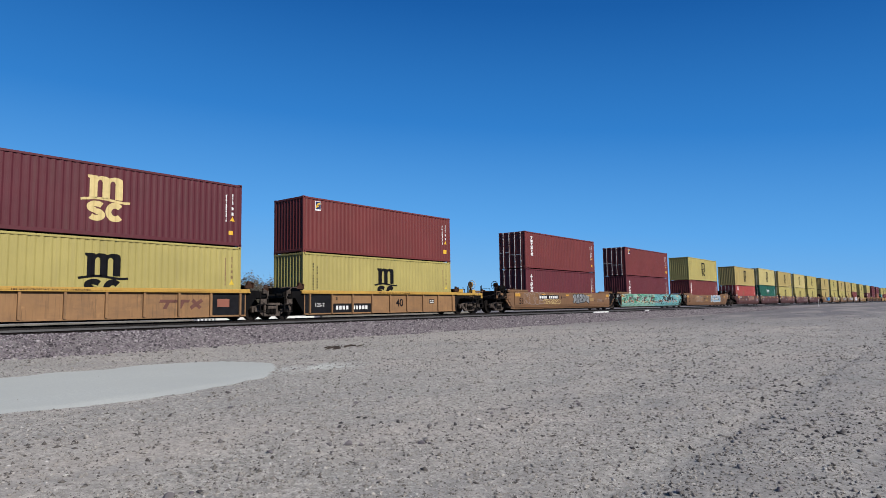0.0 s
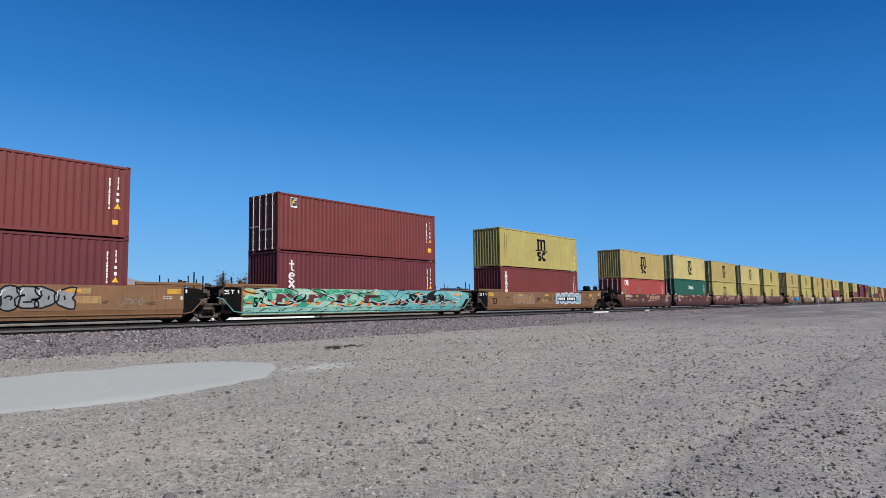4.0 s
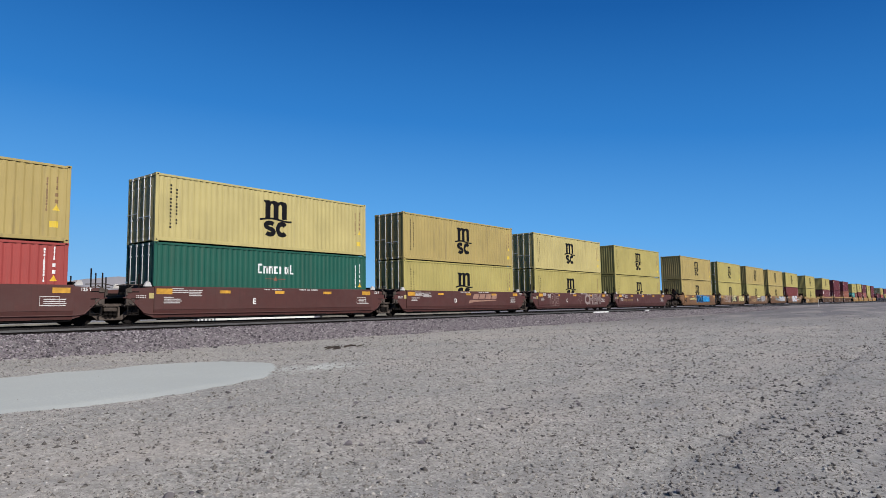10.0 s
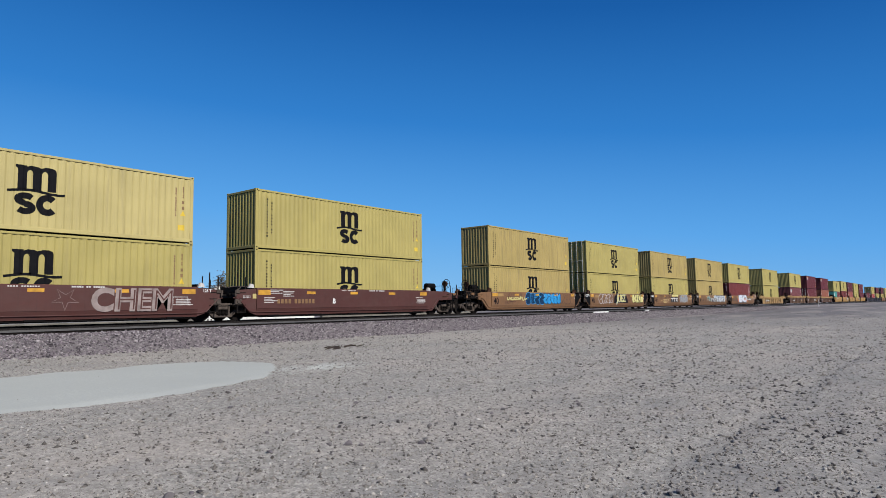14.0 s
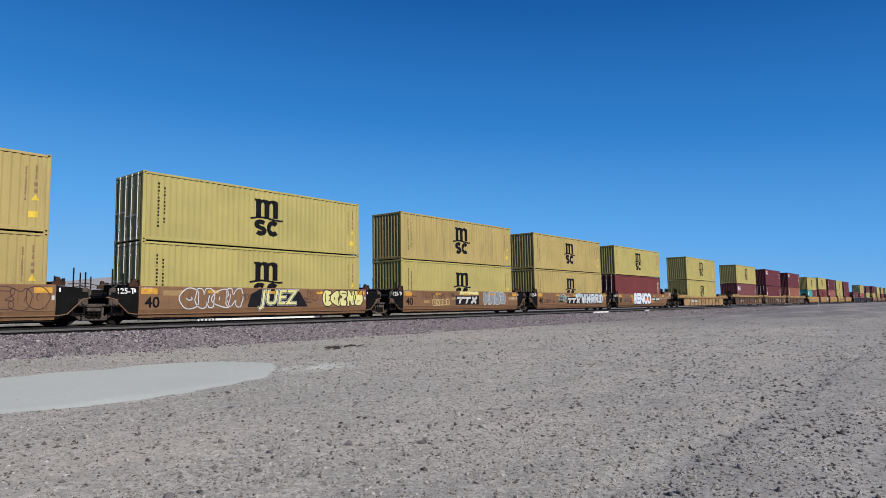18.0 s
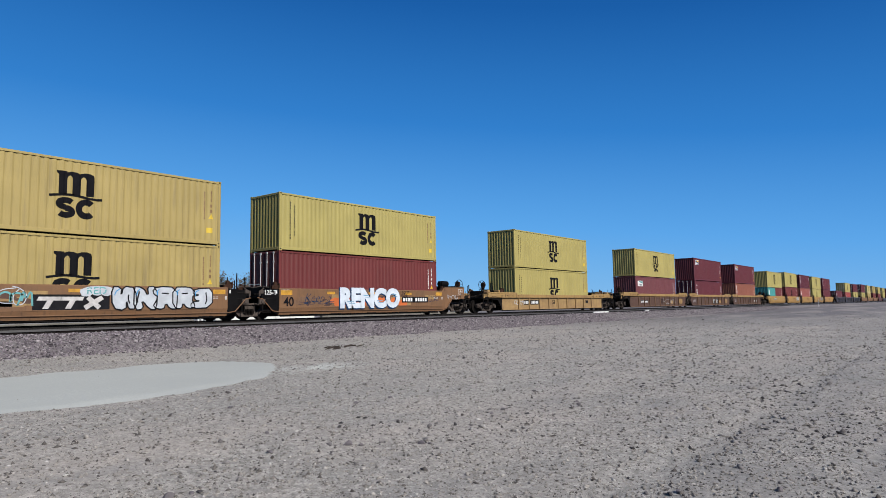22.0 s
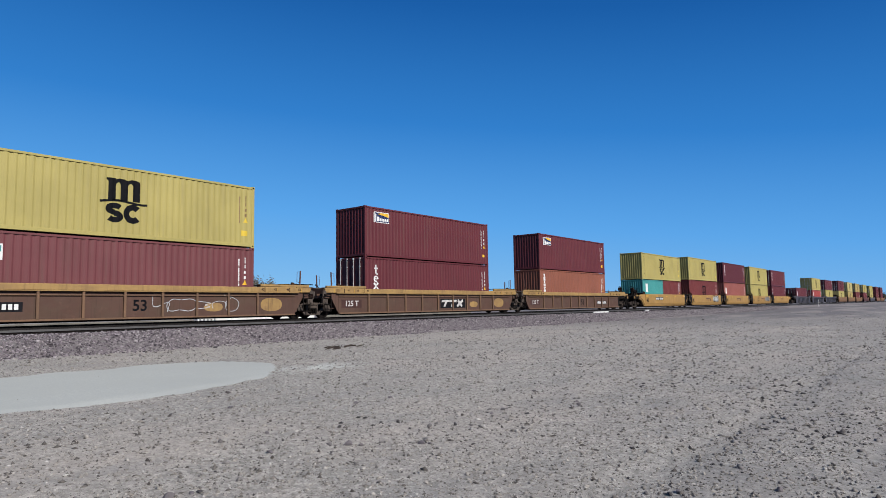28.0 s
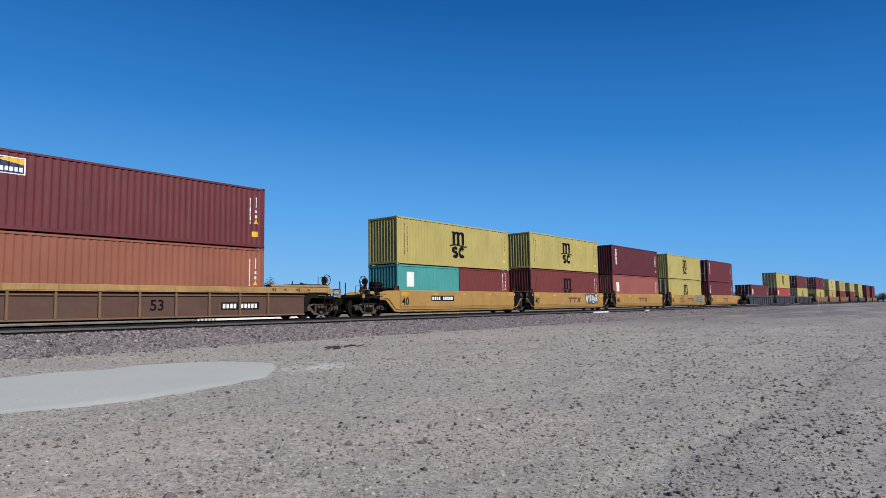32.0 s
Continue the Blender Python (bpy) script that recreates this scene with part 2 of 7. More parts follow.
    return n.done(c, 0.95, 0.0, 0.2)


def ballast_material():
    n = Nodes("crushed_ballast")
    grain = n.cells(13.0, True)
    c = n.mix(n.ramp(grain, 0.05, 0.95), (0.060, 0.053, 0.058), (0.310, 0.278, 0.282))
    c = n.mix(n.ramp(n.noise(0.4, 4), 0.4, 0.7), c, (0.195, 0.178, 0.174))
    n.bump(n.cells(13.0), 1.0, 0.06)
    return n.done(c, 0.95, 0.0, 0.2)


def stone_material(name, a, b, pale):
    """Loose stones, each with its own tone."""
    n = Nodes(name)
    geo = n.tree.nodes.new("ShaderNodeNewGeometry")
    r = n.tree.nodes.new("ShaderNodeValToRGB")
    e = r.color_ramp.elements
    e[0].position, e[0].color = 0.0, (*a, 1)
    e[1].position, e[1].color = 0.82, (*b, 1)
    top = r.color_ramp.elements.new(1.0)
    top.color = (*pale, 1)
    n.link(geo.outputs["Random Per Island"], r.inputs[0])
    c = n.mix(n.ramp(n.noise(60.0, 3), 0.3, 0.7), scaled((1, 1, 1), 0.8), (1.0, 1.0, 1.0))
    c = n.mix(1.0, r.outputs[0], c, "MULTIPLY")
    return n.done(c, 0.9, 0.0, 0.25)


def sand_material():
    n = Nodes("pale_silt")
    c = n.mix(n.ramp(n.noise(0.5, 4), 0.35, 0.7), (0.418, 0.436, 0.400), (0.478, 0.494, 0.452))
    c = n.mix(n.ramp(n.noise(30.0, 3), 0.35, 0.7), (0.400, 0.415, 0.39), c)
    n.bump(n.noise(20.0, 4), 0.15, 0.01)
    return n.done(c, 0.85, 0.0, 0.3)


def hill_material():
    n = Nodes("hazy_hills")
    # the haze of distance is put into the hills' own pale colour
    c = n.mix(n.ramp(n.noise(0.006, 6, 0.65), 0.35, 0.7), (0.225, 0.225, 0.245), (0.27, 0.262, 0.275))
    return n.done(c, 1.0, 0.0, 0.0)


MAT["ground"], MAT["ballast"], MAT["sand"], MAT["hill"] = ground_material(), ballast_material(), sand_material(), hill_material()
MAT["pebble"] = stone_material("loose_pebbles", (0.060, 0.052, 0.048), (0.370, 0.340, 0.302), (0.50, 0.48, 0.45))
MAT["chip"] = stone_material("ballast_stones", (0.034, 0.028, 0.033), (0.284, 0.242, 0.262), (0.47, 0.43, 0.43))
MAT["shard"] = stone_material("dark_stones", (0.040, 0.037, 0.040), (0.215, 0.198, 0.190), (0.44, 0.42, 0.39))
MAT["pebble_pale"] = plain("pale_stone", (0.55, 0.53, 0.48), 0.85, 0.0, 0.2, 9.0)
MAT["rock"] = plain("grey_rock", (0.135, 0.120, 0.125), 0.85, 0.0, 0.3, 9.0)


# ---- mesh tools ----
class Geo:
    def __init__(self):
        self.v, self.f = [], []

    def add(self, verts, faces):
        o = len(self.v)
        self.v += [tuple(p) for p in verts]
        self.f += [tuple(o + i for i in q) for q in faces]
        return self

    def box(self, x0, x1, y0, y1, z0, z1, c=0.0):
        """A box, its edges bevelled by c."""
        if c <= 0:
            return self.add([(x, y, z) for x in (x0, x1) for y in (y0, y1) for z in (z0, z1)],
                            [(0, 1, 3, 2), (4, 6, 7, 5), (0, 4, 5, 1), (2, 3, 7, 6), (0, 2, 6, 4), (1, 5, 7, 3)])
        lo, hi, v, at = (x0, y0, z0), (x1, y1, z1), [], {}
        for sx in (0, 1):
            for sy in (0, 1):
                for sz in (0, 1):
                    s = (sx, sy, sz)
                    for a in range(3):
                        p = [(hi[k] - c if s[k] else lo[k] + c) if k != a else (hi[k] if s[k] else lo[k]) for k in range(3)]
                        at[s, a] = len(v)
                        v.append(p)
        f = []
        for a in range(3):
            b, d = (a + 1) % 3, (a + 2) % 3
            for sa in (0, 1):
                q = []
                for sb, sd in ((0, 0), (1, 0), (1, 1), (0, 1)):
                    s = [0, 0, 0]
                    s[a], s[b], s[d] = sa, sb, sd
                    q.append(at[tuple(s), a])
                f.append(q)
            for sb in (0, 1):
                for sd in (0, 1):
                    s0, s1 = [0, 0, 0], [0, 0, 0]
                    s0[b] = s1[b] = sb
                    s0[d] = s1[d] = sd
                    s1[a] = 1
                    s0, s1 = tuple(s0), tuple(s1)
                    f.append((at[s0, b], at[s1, b], at[s1, d], at[s0, d]))
        for sx in (0, 1):
            for sy in (0, 1):
                for sz in (0, 1):
                    f.append(tuple(at[(sx, sy, sz), a] for a in range(3)))
        return self.add(v, f)

    def prism(self, poly, axis, a, b):
        """A 2D outline drawn out along an axis: x takes (y, z), y takes (x, z), z takes (x, y)."""
        put = {"x": lambda p, t: (t, p[0], p[1]), "y": lambda p, t: (p[0], t, p[1]), "z": lambda p, t: (p[0], p[1], t)}[axis]
        n = len(poly)
        v = [put(p, a) for p in poly] + [put(p, b) for p in poly]
        f = [tuple(range(n)), tuple(range(2 * n - 1, n - 1, -1))] + [(i, (i + 1) % n, n + (i + 1) % n, n + i) for i in range(n)]
        return self.add(v, f)

    def cyl(self, p, r, axis, length, n=16, r2=None):
        """A cylinder centred on p."""
        r2 = r if r2 is None else r2
        v = []
        for t, rr in ((-length / 2, r), (length / 2, r2)):
            for i in range(n):
                a, c = math.cos(2 * math.pi * i / n) * rr, math.sin(2 * math.pi * i / n) * rr
                q = {"x": (t, a, c), "y": (a, t, c), "z": (a, c, t)}[axis]
                v.append((p[0] + q[0], p[1] + q[1], p[2] + q[2]))
        f = [tuple(range(n)), tuple(range(2 * n - 1, n - 1, -1))] + [(i, (i + 1) % n, n + (i + 1) % n, n + i) for i in range(n)]
        return self.add(v, f)

    def tube(self, pts, r, n=6, r_end=None):
        """A round bar along a line of points."""
        pts = [Vector(p) for p in pts]
        v = []
        for i, p in enumerate(pts):
            d = (pts[min(i + 1, len(pts) - 1)] - pts[max(i - 1, 0)]).normalized()
            side = d.cross(Vector((0, 0, 1)) if abs(d.z) < 0.9 else Vector((1, 0, 0))).normalized()
            up = side.cross(d)
            rr = r if r_end is None else r + (r_end - r) * i / (len(pts) - 1)
            for k in range(n):
                a = 2 * math.pi * k / n
                v.append(p + rr * (math.cos(a) * side + math.sin(a) * up))
        f = [(i * n + k, i * n + (k + 1) % n, (i + 1) * n + (k + 1) % n, (i + 1) * n + k) for i in range(len(pts) - 1) for k in range(n)]
        f += [tuple(range(n - 1, -1, -1)), tuple(range(len(v) - n, len(v)))]
        return self.add(v, f)

    def ring(self, p, big, r, axis, n=20):
        pts = []
        for i in range(n + 1):
            a, c = math.cos(2 * math.pi * i / n) * big, math.sin(2 * math.pi * i / n) * big
            q = {"x": (0, a, c), "y": (a, 0, c), "z": (a, c, 0)}[axis]
            pts.append((p[0] + q[0], p[1] + q[1], p[2] + q[2]))
        return self.tube(pts, r, 5)

    def rect(self, x0, x1, z0, z1, y):
        return self.add([(x0, y, z0), (x1, y, z0), (x1, y, z1), (x0, y, z1)], [(0, 1, 2, 3)])

    def flat(self, poly, y):
        return self.add([(x, y, z) for x, z in poly], [tuple(range(len(poly)))])

    def ribbon(self, pts, w, y, closed=False):
        """A painted stroke in the upright plane y."""
        pts = list(pts) + ([pts[0]] if closed else [])
        m, v = len(pts), []
        for i, (x, z) in enumerate(pts):
            a, b = pts[max(i - 1, 0)], pts[min(i + 1, m - 1)]
            if closed and i in (0, m - 1):
                a, b = pts[m - 2], pts[1]
            dx, dz = b[0] - a[0], b[1] - a[1]
            k = max(math.hypot(dx, dz), 1e-6)
            nx, nz = -dz / k * w / 2, dx / k * w / 2
            v += [(x + nx, y, z + nz), (x - nx, y, z - nz)]
        return self.add(v, [(2 * i, 2 * i + 1, 2 * i + 3, 2 * i + 2) for i in range(m - 1)])

    def mesh(self, name, mat, smooth=False):
        me = bpy.data.meshes.new(name)
        me.from_pydata(self.v, [], self.f)
        bm = bmesh.new()
        bm.from_mesh(me)
        bmesh.ops.recalc_face_normals(bm, faces=bm.faces)
        bm.to_mesh(me)
        bm.free()
        me.materials.append(MAT[mat] if isinstance(mat, str) else mat)
        if smooth:
            me.shade_smooth()
        return me


MESHES = {}


def cached(key, make, mat, smooth=False):
    """One mesh for all alike parts."""
    if (key, mat) not in MESHES:
        g = Geo()
        make(g)
        MESHES[key, mat] = g.mesh(key if isinstance(key, str) else str(key[0]), mat, smooth)
    return MESHES[key, mat]


def part(name, me, parent, label="", m=None):
    ob = new(name, me)
    ob.parent = parent
    if m is not None:
        ob.matrix_basis = m
    if label:
        ob["label"] = label
    return ob


def facing(me):
    """Turns painted flats so that they look out to -y."""
    bm = bmesh.new()
    bm.from_mesh(me)
    for f in bm.faces:
        if f.normal.y > 0:
            f.normal_flip()
    bm.to_mesh(me)
    bm.free()
    return me


LETTERS = {}


def lettering(text, size, mat, fat=0.0, lean=0.0):
    """Flat lettering in the upright plane, centred, read from -y."""
    key = (text, size, mat, fat, lean)
    if key not in LETTERS:
        cu = bpy.data.curves.new("lettering", "FONT")
        cu.body, cu.size, cu.offset, cu.shear = text, size, fat, lean
        cu.align_x, cu.align_y, cu.resolution_u = "CENTER", "CENTER", 4
        ob = new("lettering", cu)
        me = bpy.data.meshes.new_from_object(ob.evaluated_get(bpy.context.evaluated_depsgraph_get()))
        bpy.data.objects.remove(ob)
        me.transform(Matrix.Rotation(radians(90), 4, "X"))
        me.materials.clear()
        me.materials.append(MAT[mat])
        LETTERS[key] = me
    return LETTERS[key]


for _text, _size, _mat, _fat, _lean in (
        ("40", 0.62, "ink", 0.012, 0.0), ("53", 0.62, "ink", 0.012, 0.0), ("125-T", 0.30, "white", 0.006, 0.0),
        ("A", 0.36, "white", 0.01, 0.0), ("B", 0.36, "white", 0.01, 0.0), ("E", 0.36, "white", 0.01, 0.0),
        ("A", 0.36, "ink", 0.01, 0.0), ("B", 0.36, "ink", 0.01, 0.0), ("E", 0.36, "ink", 0.01, 0.0)):
    lettering(_text, _size, _mat, _fat, _lean)
for _text, _size, _lean in (("RENCO", 1.42, 0.0), ("JUEZ", 1.05, 0.15), ("BE", 1.3, 0.0), ("CLEM", 1.15, 0.05)):
    lettering(_text, _size, "sp_white", 0.07, _lean)
    lettering(_text, _size, "sp_black", 0.045, _lean)


# ---- the plan ----
RAIL_Z = 1.00            # top of rail over the ground at the camera
NEAR_Y, TRAIN_Y = 22.75, 26.91   # centre lines of the two tracks


def smooth(a, b, t):
    t = min(1.0, max(0.0, (t - a) / (b - a)))
    return t * t * (3 - 2 * t)


def patch_edge(x, y):
    """Below 1 inside the pale silt patch."""
    w = 0.10 * noise.noise((x * 0.9, y * 0.9, 3.0)) + 0.05 * noise.noise((x * 3.1, y * 3.1, 7.0))
    near = float(np.interp(x, (-8.0, 3.0, 5.3, 6.45, 7.6, 8.5, 9.2), (9.6, 9.88, 9.80, 10.08, 10.55, 11.4, 12.4)))
    far = float(np.interp(x, (-8.0, 4.3, 5.3, 7.5, 8.7, 9.1, 9.25), (12.9, 14.22, 14.40, 14.45, 13.9, 13.06, 12.45)))
    mid, half = (near + far) / 2, (far - near) / 2
    body = max(abs(y - mid) / max(half, 0.05), (-x - 4) / 4)
    return body + w


def level(x, y):
    """The lie of the land without its roughness."""
    z = 0.30 * smooth(2.0, 19.0, y) if y < 22 else 0.30 - 0.25 * smooth(29.0, 40.0, y)
    z += 0.28 * smooth(40, 110, x) * smooth(4, 16, y) * (1 - smooth(17.0, 20.5, y)) * (1 - smooth(240, 420, x))
    return z


def land(x, y):
    near = 1 - smooth(25, 70, math.hypot(x - 8, y - 6))
    inside = 1 - smooth(0.85, 1.1, patch_edge(x, y)) if -9 < x < 14 and 5 < y < 19 else 0.0
    rough = 0.045 * noise.noise((x * 0.35, y * 0.35, 0.0)) + 0.018 * noise.noise((x * 1.7, y * 1.7, 4.0)) + 0.010 * noise.noise((x * 5.0, y * 5.0, 9.0))
    # old wheel ruts
    for at in (2.1, 0.6):
        d = (y - at - 0.12 * noise.noise((x * 0.3, at, 0.0))) / 0.20
        rough -= 0.030 * math.exp(-d * d) * smooth(3, 6, x) * (1 - smooth(30, 45, x))
    far = 0.5 * noise.noise((x * 0.01, y * 0.01, 2.0)) * smooth(60, 200, abs(y - 25))
    return level(x, y) + rough * near * (1 - 0.9 * inside) + far


def spaced(stops):
    out = []
    for a, b, step in stops:
        k = max(1, int(round((b - a) / step)))
        out += [a + (b - a) * i / k for i in range(k)]
    return out + [stops[-1][1]]


def sheet(name, xs, ys, height, mat, label, smooth_shade=True):
    v = [(x, y, height(x, y)) for y in ys for x in xs]
    n = len(xs)
    f = [(j * n + i, j * n + i + 1, (j + 1) * n + i + 1, (j + 1) * n + i) for j in range(len(ys) - 1) for i in range(n - 1)]
    me = bpy.data.meshes.new(name)
    me.from_pydata(v, [], f)
    me.materials.append(MAT[mat])
    if smooth_shade:
        me.shade_smooth()
    return tagged(new(name, me), label, name.split("_")[0], kind="structure")


sheet("ground",
      spaced([(-4500, -400, 500), (-400, -40, 40), (-40, -2, 2.0), (-2, 24, 0.13), (24, 60, 0.6), (60, 300, 8), (300, 900, 60), (900, 4500, 450)]),
      spaced([(-4500, -300, 500), (-300, -20, 35), (-20, -2, 1.5), (-2, 17.5, 0.13), (17.5, 32, 0.7), (32, 120, 6), (120, 600, 60), (600, 4500, 400)]),
      land, "ground", "dry grey-tan desert gravel with scattered stones")

# the pale patch, a thin sheet of silt that thins out to its edge
patch_v, patch_f, patch_at = [], [], {}
PX, PY = spaced([(-8.0, 12.0, 0.11)]), spaced([(8.0, 17.5, 0.11)])
for j, y in enumerate(PY):
    for i, x in enumerate(PX):
        e = patch_edge(x, y)
        if e < 1.06:
            patch_at[i, j] = len(patch_v)
            patch_v.append((x, y, land(x, y) + 0.022 - 0.03 * smooth(0.86, 1.05, e)))
for (i, j), a in patch_at.items():
    q = [patch_at.get((i + 1, j)), patch_at.get((i + 1, j + 1)), patch_at.get((i, j + 1))]
    if None not in q:
        patch_f.append((a, *q))
patch_me = bpy.data.meshes.new("silt_patch")
patch_me.from_pydata(patch_v, [], patch_f)
patch_me.materials.append(MAT["sand"])
patch_me.shade_smooth()
tagged(new("silt_patch", patch_me), "smooth pale grey patch of dried silt on the gravel", "silt", kind="structure")


# ballast bed under both tracks
def bed(x, y):
    top = RAIL_Z - 0.19
    base = level(x, y) - 0.06
    up = smooth(19.2, 20.95, y) * 0.4 + 0.6 * min(1, max(0, (y - 19.25) / 1.7))
    up *= 1 - smooth(28.7, 30.6, y)
    dip = 0.10 * math.exp(-((y - 24.8) / 0.7) ** 2)
    w = 0.05 * noise.noise((x * 0.5, y * 0.8, 1.0)) + 0.03 * noise.noise((x * 2.6, y * 2.6, 5.0)) if -6 < x < 130 else 0.0
    return base + (top - dip - base) * up + w * (1 if up < 0.93 else 0.35)


sheet("ballast_bed", spaced([(-900, -60, 120), (-60, -4, 4), (-4, 70, 0.28), (70, 130, 1.2), (130, 1500, 60)]),
      spaced([(18.8, 21.4, 0.16), (21.4, 30.9, 0.5)]), bed, "ballast", "purple-grey crushed stone ballast bed under the tracks")


def rail_mesh(x0, x1, mat, head):
    g = Geo()
    if head:
        g.prism([(-0.036, -0.010), (0.036, -0.010), (0.036, -0.003), (0.030, 0.0), (-0.030, 0.0), (-0.036, -0.003)], "x", x0, x1)
    else:
        g.prism([(-0.075, -0.18), (0.075, -0.18), (0.075, -0.168), (0.012, -0.148), (0.010, -0.052), (0.035, -0.040),
                 (0.035, -0.0105), (-0.035, -0.0105), (-0.035, -0.040), (-0.010, -0.052), (-0.012, -0.148), (-0.075, -0.168)], "x", x0, x1)
    return g.mesh("rail", mat)


RAIL_BODY, RAIL_TOP = rail_mesh(-900, 1500, "rail_side", False), rail_mesh(-900, 1500, "rail_head", True)
RAIL_WEB = Geo().box(-900, 1500, -0.040, 0.040, -0.096, -0.028, 0.004).mesh("rail_web", "web_grey")
RAIL_FOOT = Geo().box(-900, 1500, -0.082, 0.082, -0.160, -0.142, 0.004).mesh("rail_foot", "rail_side")
TIE = Geo().box(-0.115, 0.115, -1.3, 1.3, -0.36, -0.182, 0.012).mesh("tie", "tie")
for label, y in (("empty railway track with worn steel rails on wooden ties", NEAR_Y), ("railway track carrying the container train", TRAIN_Y)):
    track = tagged(new("track"), label, "track", kind="structure")
    track.location = (0, y, RAIL_Z)
    for s in (-0.7535, 0.7535):
        r = part("rail", RAIL_BODY, track, m=pose(0, s, 0))
        part("rail_head", RAIL_TOP, r, "worn running surface")
        if y == NEAR_Y and s < 0:
            part("rail_web", RAIL_WEB, r, "pale worn side of the rail")
            part("rail_foot", RAIL_FOOT, r)
    for i in range(150 if y == NEAR_Y else 100):
        part("tie", TIE, track, m=pose(-4 + i * 0.52, 0, 0, 0, 0, random.uniform(-0.8, 0.8)))
    far_ties = Geo()
    for i in range(560):
        x = -4 + (150 if y == NEAR_Y else 100) * 0.52 + i * 0.52
        far_ties.box(x - 0.115, x + 0.115, -1.3, 1.3, -0.36, -0.182)
    tagged(part("ties", far_ties.mesh("ties", "tie"), track), kind="stuff")


# ---- loose stones ----
ICO = np.array([(0, 0, -1), (0.724, -0.526, -0.447), (-0.276, -0.851, -0.447), (-0.894, 0, -0.447), (-0.276, 0.851, -0.447), (0.724, 0.526, -0.447),
                (0.276, -0.851, 0.447), (-0.724, -0.526, 0.447), (-0.724, 0.526, 0.447), (0.276, 0.851, 0.447), (0.894, 0, 0.447), (0, 0, 1)])
ICO_F = np.array([(0, 1, 2), (1, 0, 5), (0, 2, 3), (0, 3, 4), (0, 4, 5), (1, 5, 10), (2, 1, 6), (3, 2, 7), (4, 3, 8), (5, 4, 9),
                  (1, 10, 6), (2, 6, 7), (3, 7, 8), (4, 8, 9), (5, 9, 10), (6, 10, 11), (7, 6, 11), (8, 7, 11), (9, 8, 11), (10, 9, 11)])
rng = np.random.default_rng(5)


OCT = np.array([(1, 0, 0), (0, 1, 0), (-1, 0, 0), (0, -1, 0), (0, 0, 1), (0, 0, -1)])
OCT_F = np.array([(0, 1, 4), (1, 2, 4), (2, 3, 4), (3, 0, 4), (1, 0, 5), (2, 1, 5), (3, 2, 5), (0, 3, 5)])


def stones(name, places, sizes, mat, label, category, shape=(ICO, ICO_F)):
    """Many small broken stones in one mesh; places: x, y, z; sizes: radius."""
    n, nv, nf = len(places), len(shape[0]), len(shape[1])
    v = np.repeat(shape[0][None], n, 0) * rng.uniform(0.45, 1.45, (n, nv, 1))
    v *= (np.stack([rng.uniform(0.8, 1.5, n), rng.uniform(0.7, 1.1, n), rng.uniform(0.5, 1.0, n)], 1) * sizes[:, None])[:, None, :]
    a = rng.uniform(0, 6.283, n)
    c, s = np.cos(a)[:, None], np.sin(a)[:, None]
    tilt = rng.uniform(-0.35, 0.35, (n, 1))
    x, y, z = v[..., 0] * c - v[..., 1] * s, v[..., 0] * s + v[..., 1] * c, v[..., 2] + tilt * v[..., 0]
    v = np.stack([x, y, z], 2) + places[:, None, :]
    f = (shape[1][None] + nv * np.arange(n)[:, None, None]).reshape(-1)
    me = bpy.data.meshes.new(name)
    me.vertices.add(n * nv)
    me.vertices.foreach_set("co", v.reshape(-1).astype(np.float32))
    me.loops.add(n * nf * 3)
    me.loops.foreach_set("vertex_index", f.astype(np.int32))
    me.polygons.add(n * nf)
    me.polygons.foreach_set("loop_start", np.arange(0, n * nf * 3, 3, dtype=np.int32))
    me.update(calc_edges=True)
    me.materials.append(MAT[mat])
    return tagged(new(name, me), label, category, kind="stuff")


def wedge(n, near, far, lo, hi):
    """Places spread over the ground before the camera, denser towards it."""
    d = near * (far / near) ** rng.uniform(0, 1, n)
    a = YAW + np.radians(rng.uniform(lo, hi, n))
    return d * np.cos(a), d * np.sin(a)


def drop(xs, ys, r, sink, bare=True):
    out, keep = [], []
    for x, y, q in zip(xs, ys, r):
        if y > 19.0:
            continue
        if bare and -9 < x < 14 and 5 < y < 19 and patch_edge(x, y) < 1.0 and random.random() < 0.975:
            continue
        out.append((x, y, land(x, y) + q * sink))
        keep.append(q)
    return np.array(out), np.array(keep)


xs, ys = wedge(145000, 4.4, 85, -38, 38)
round_x, round_y = wedge(34000, 0.5, 40, -180, 180)
xs, ys = np.concatenate([xs, round_x]), np.concatenate([ys, round_y])
far = np.hypot(xs, ys)
sz = rng.lognormal(math.log(0.0052), 0.58, len(xs)).clip(0.0028, 0.023) * (0.8 + np.minimum(far, 26) / 15)
stones("pebbles", *drop(xs, ys, sz, 0.05), "pebble", "small loose grey and tan pebbles over the gravel", "pebbles", (OCT, OCT_F))
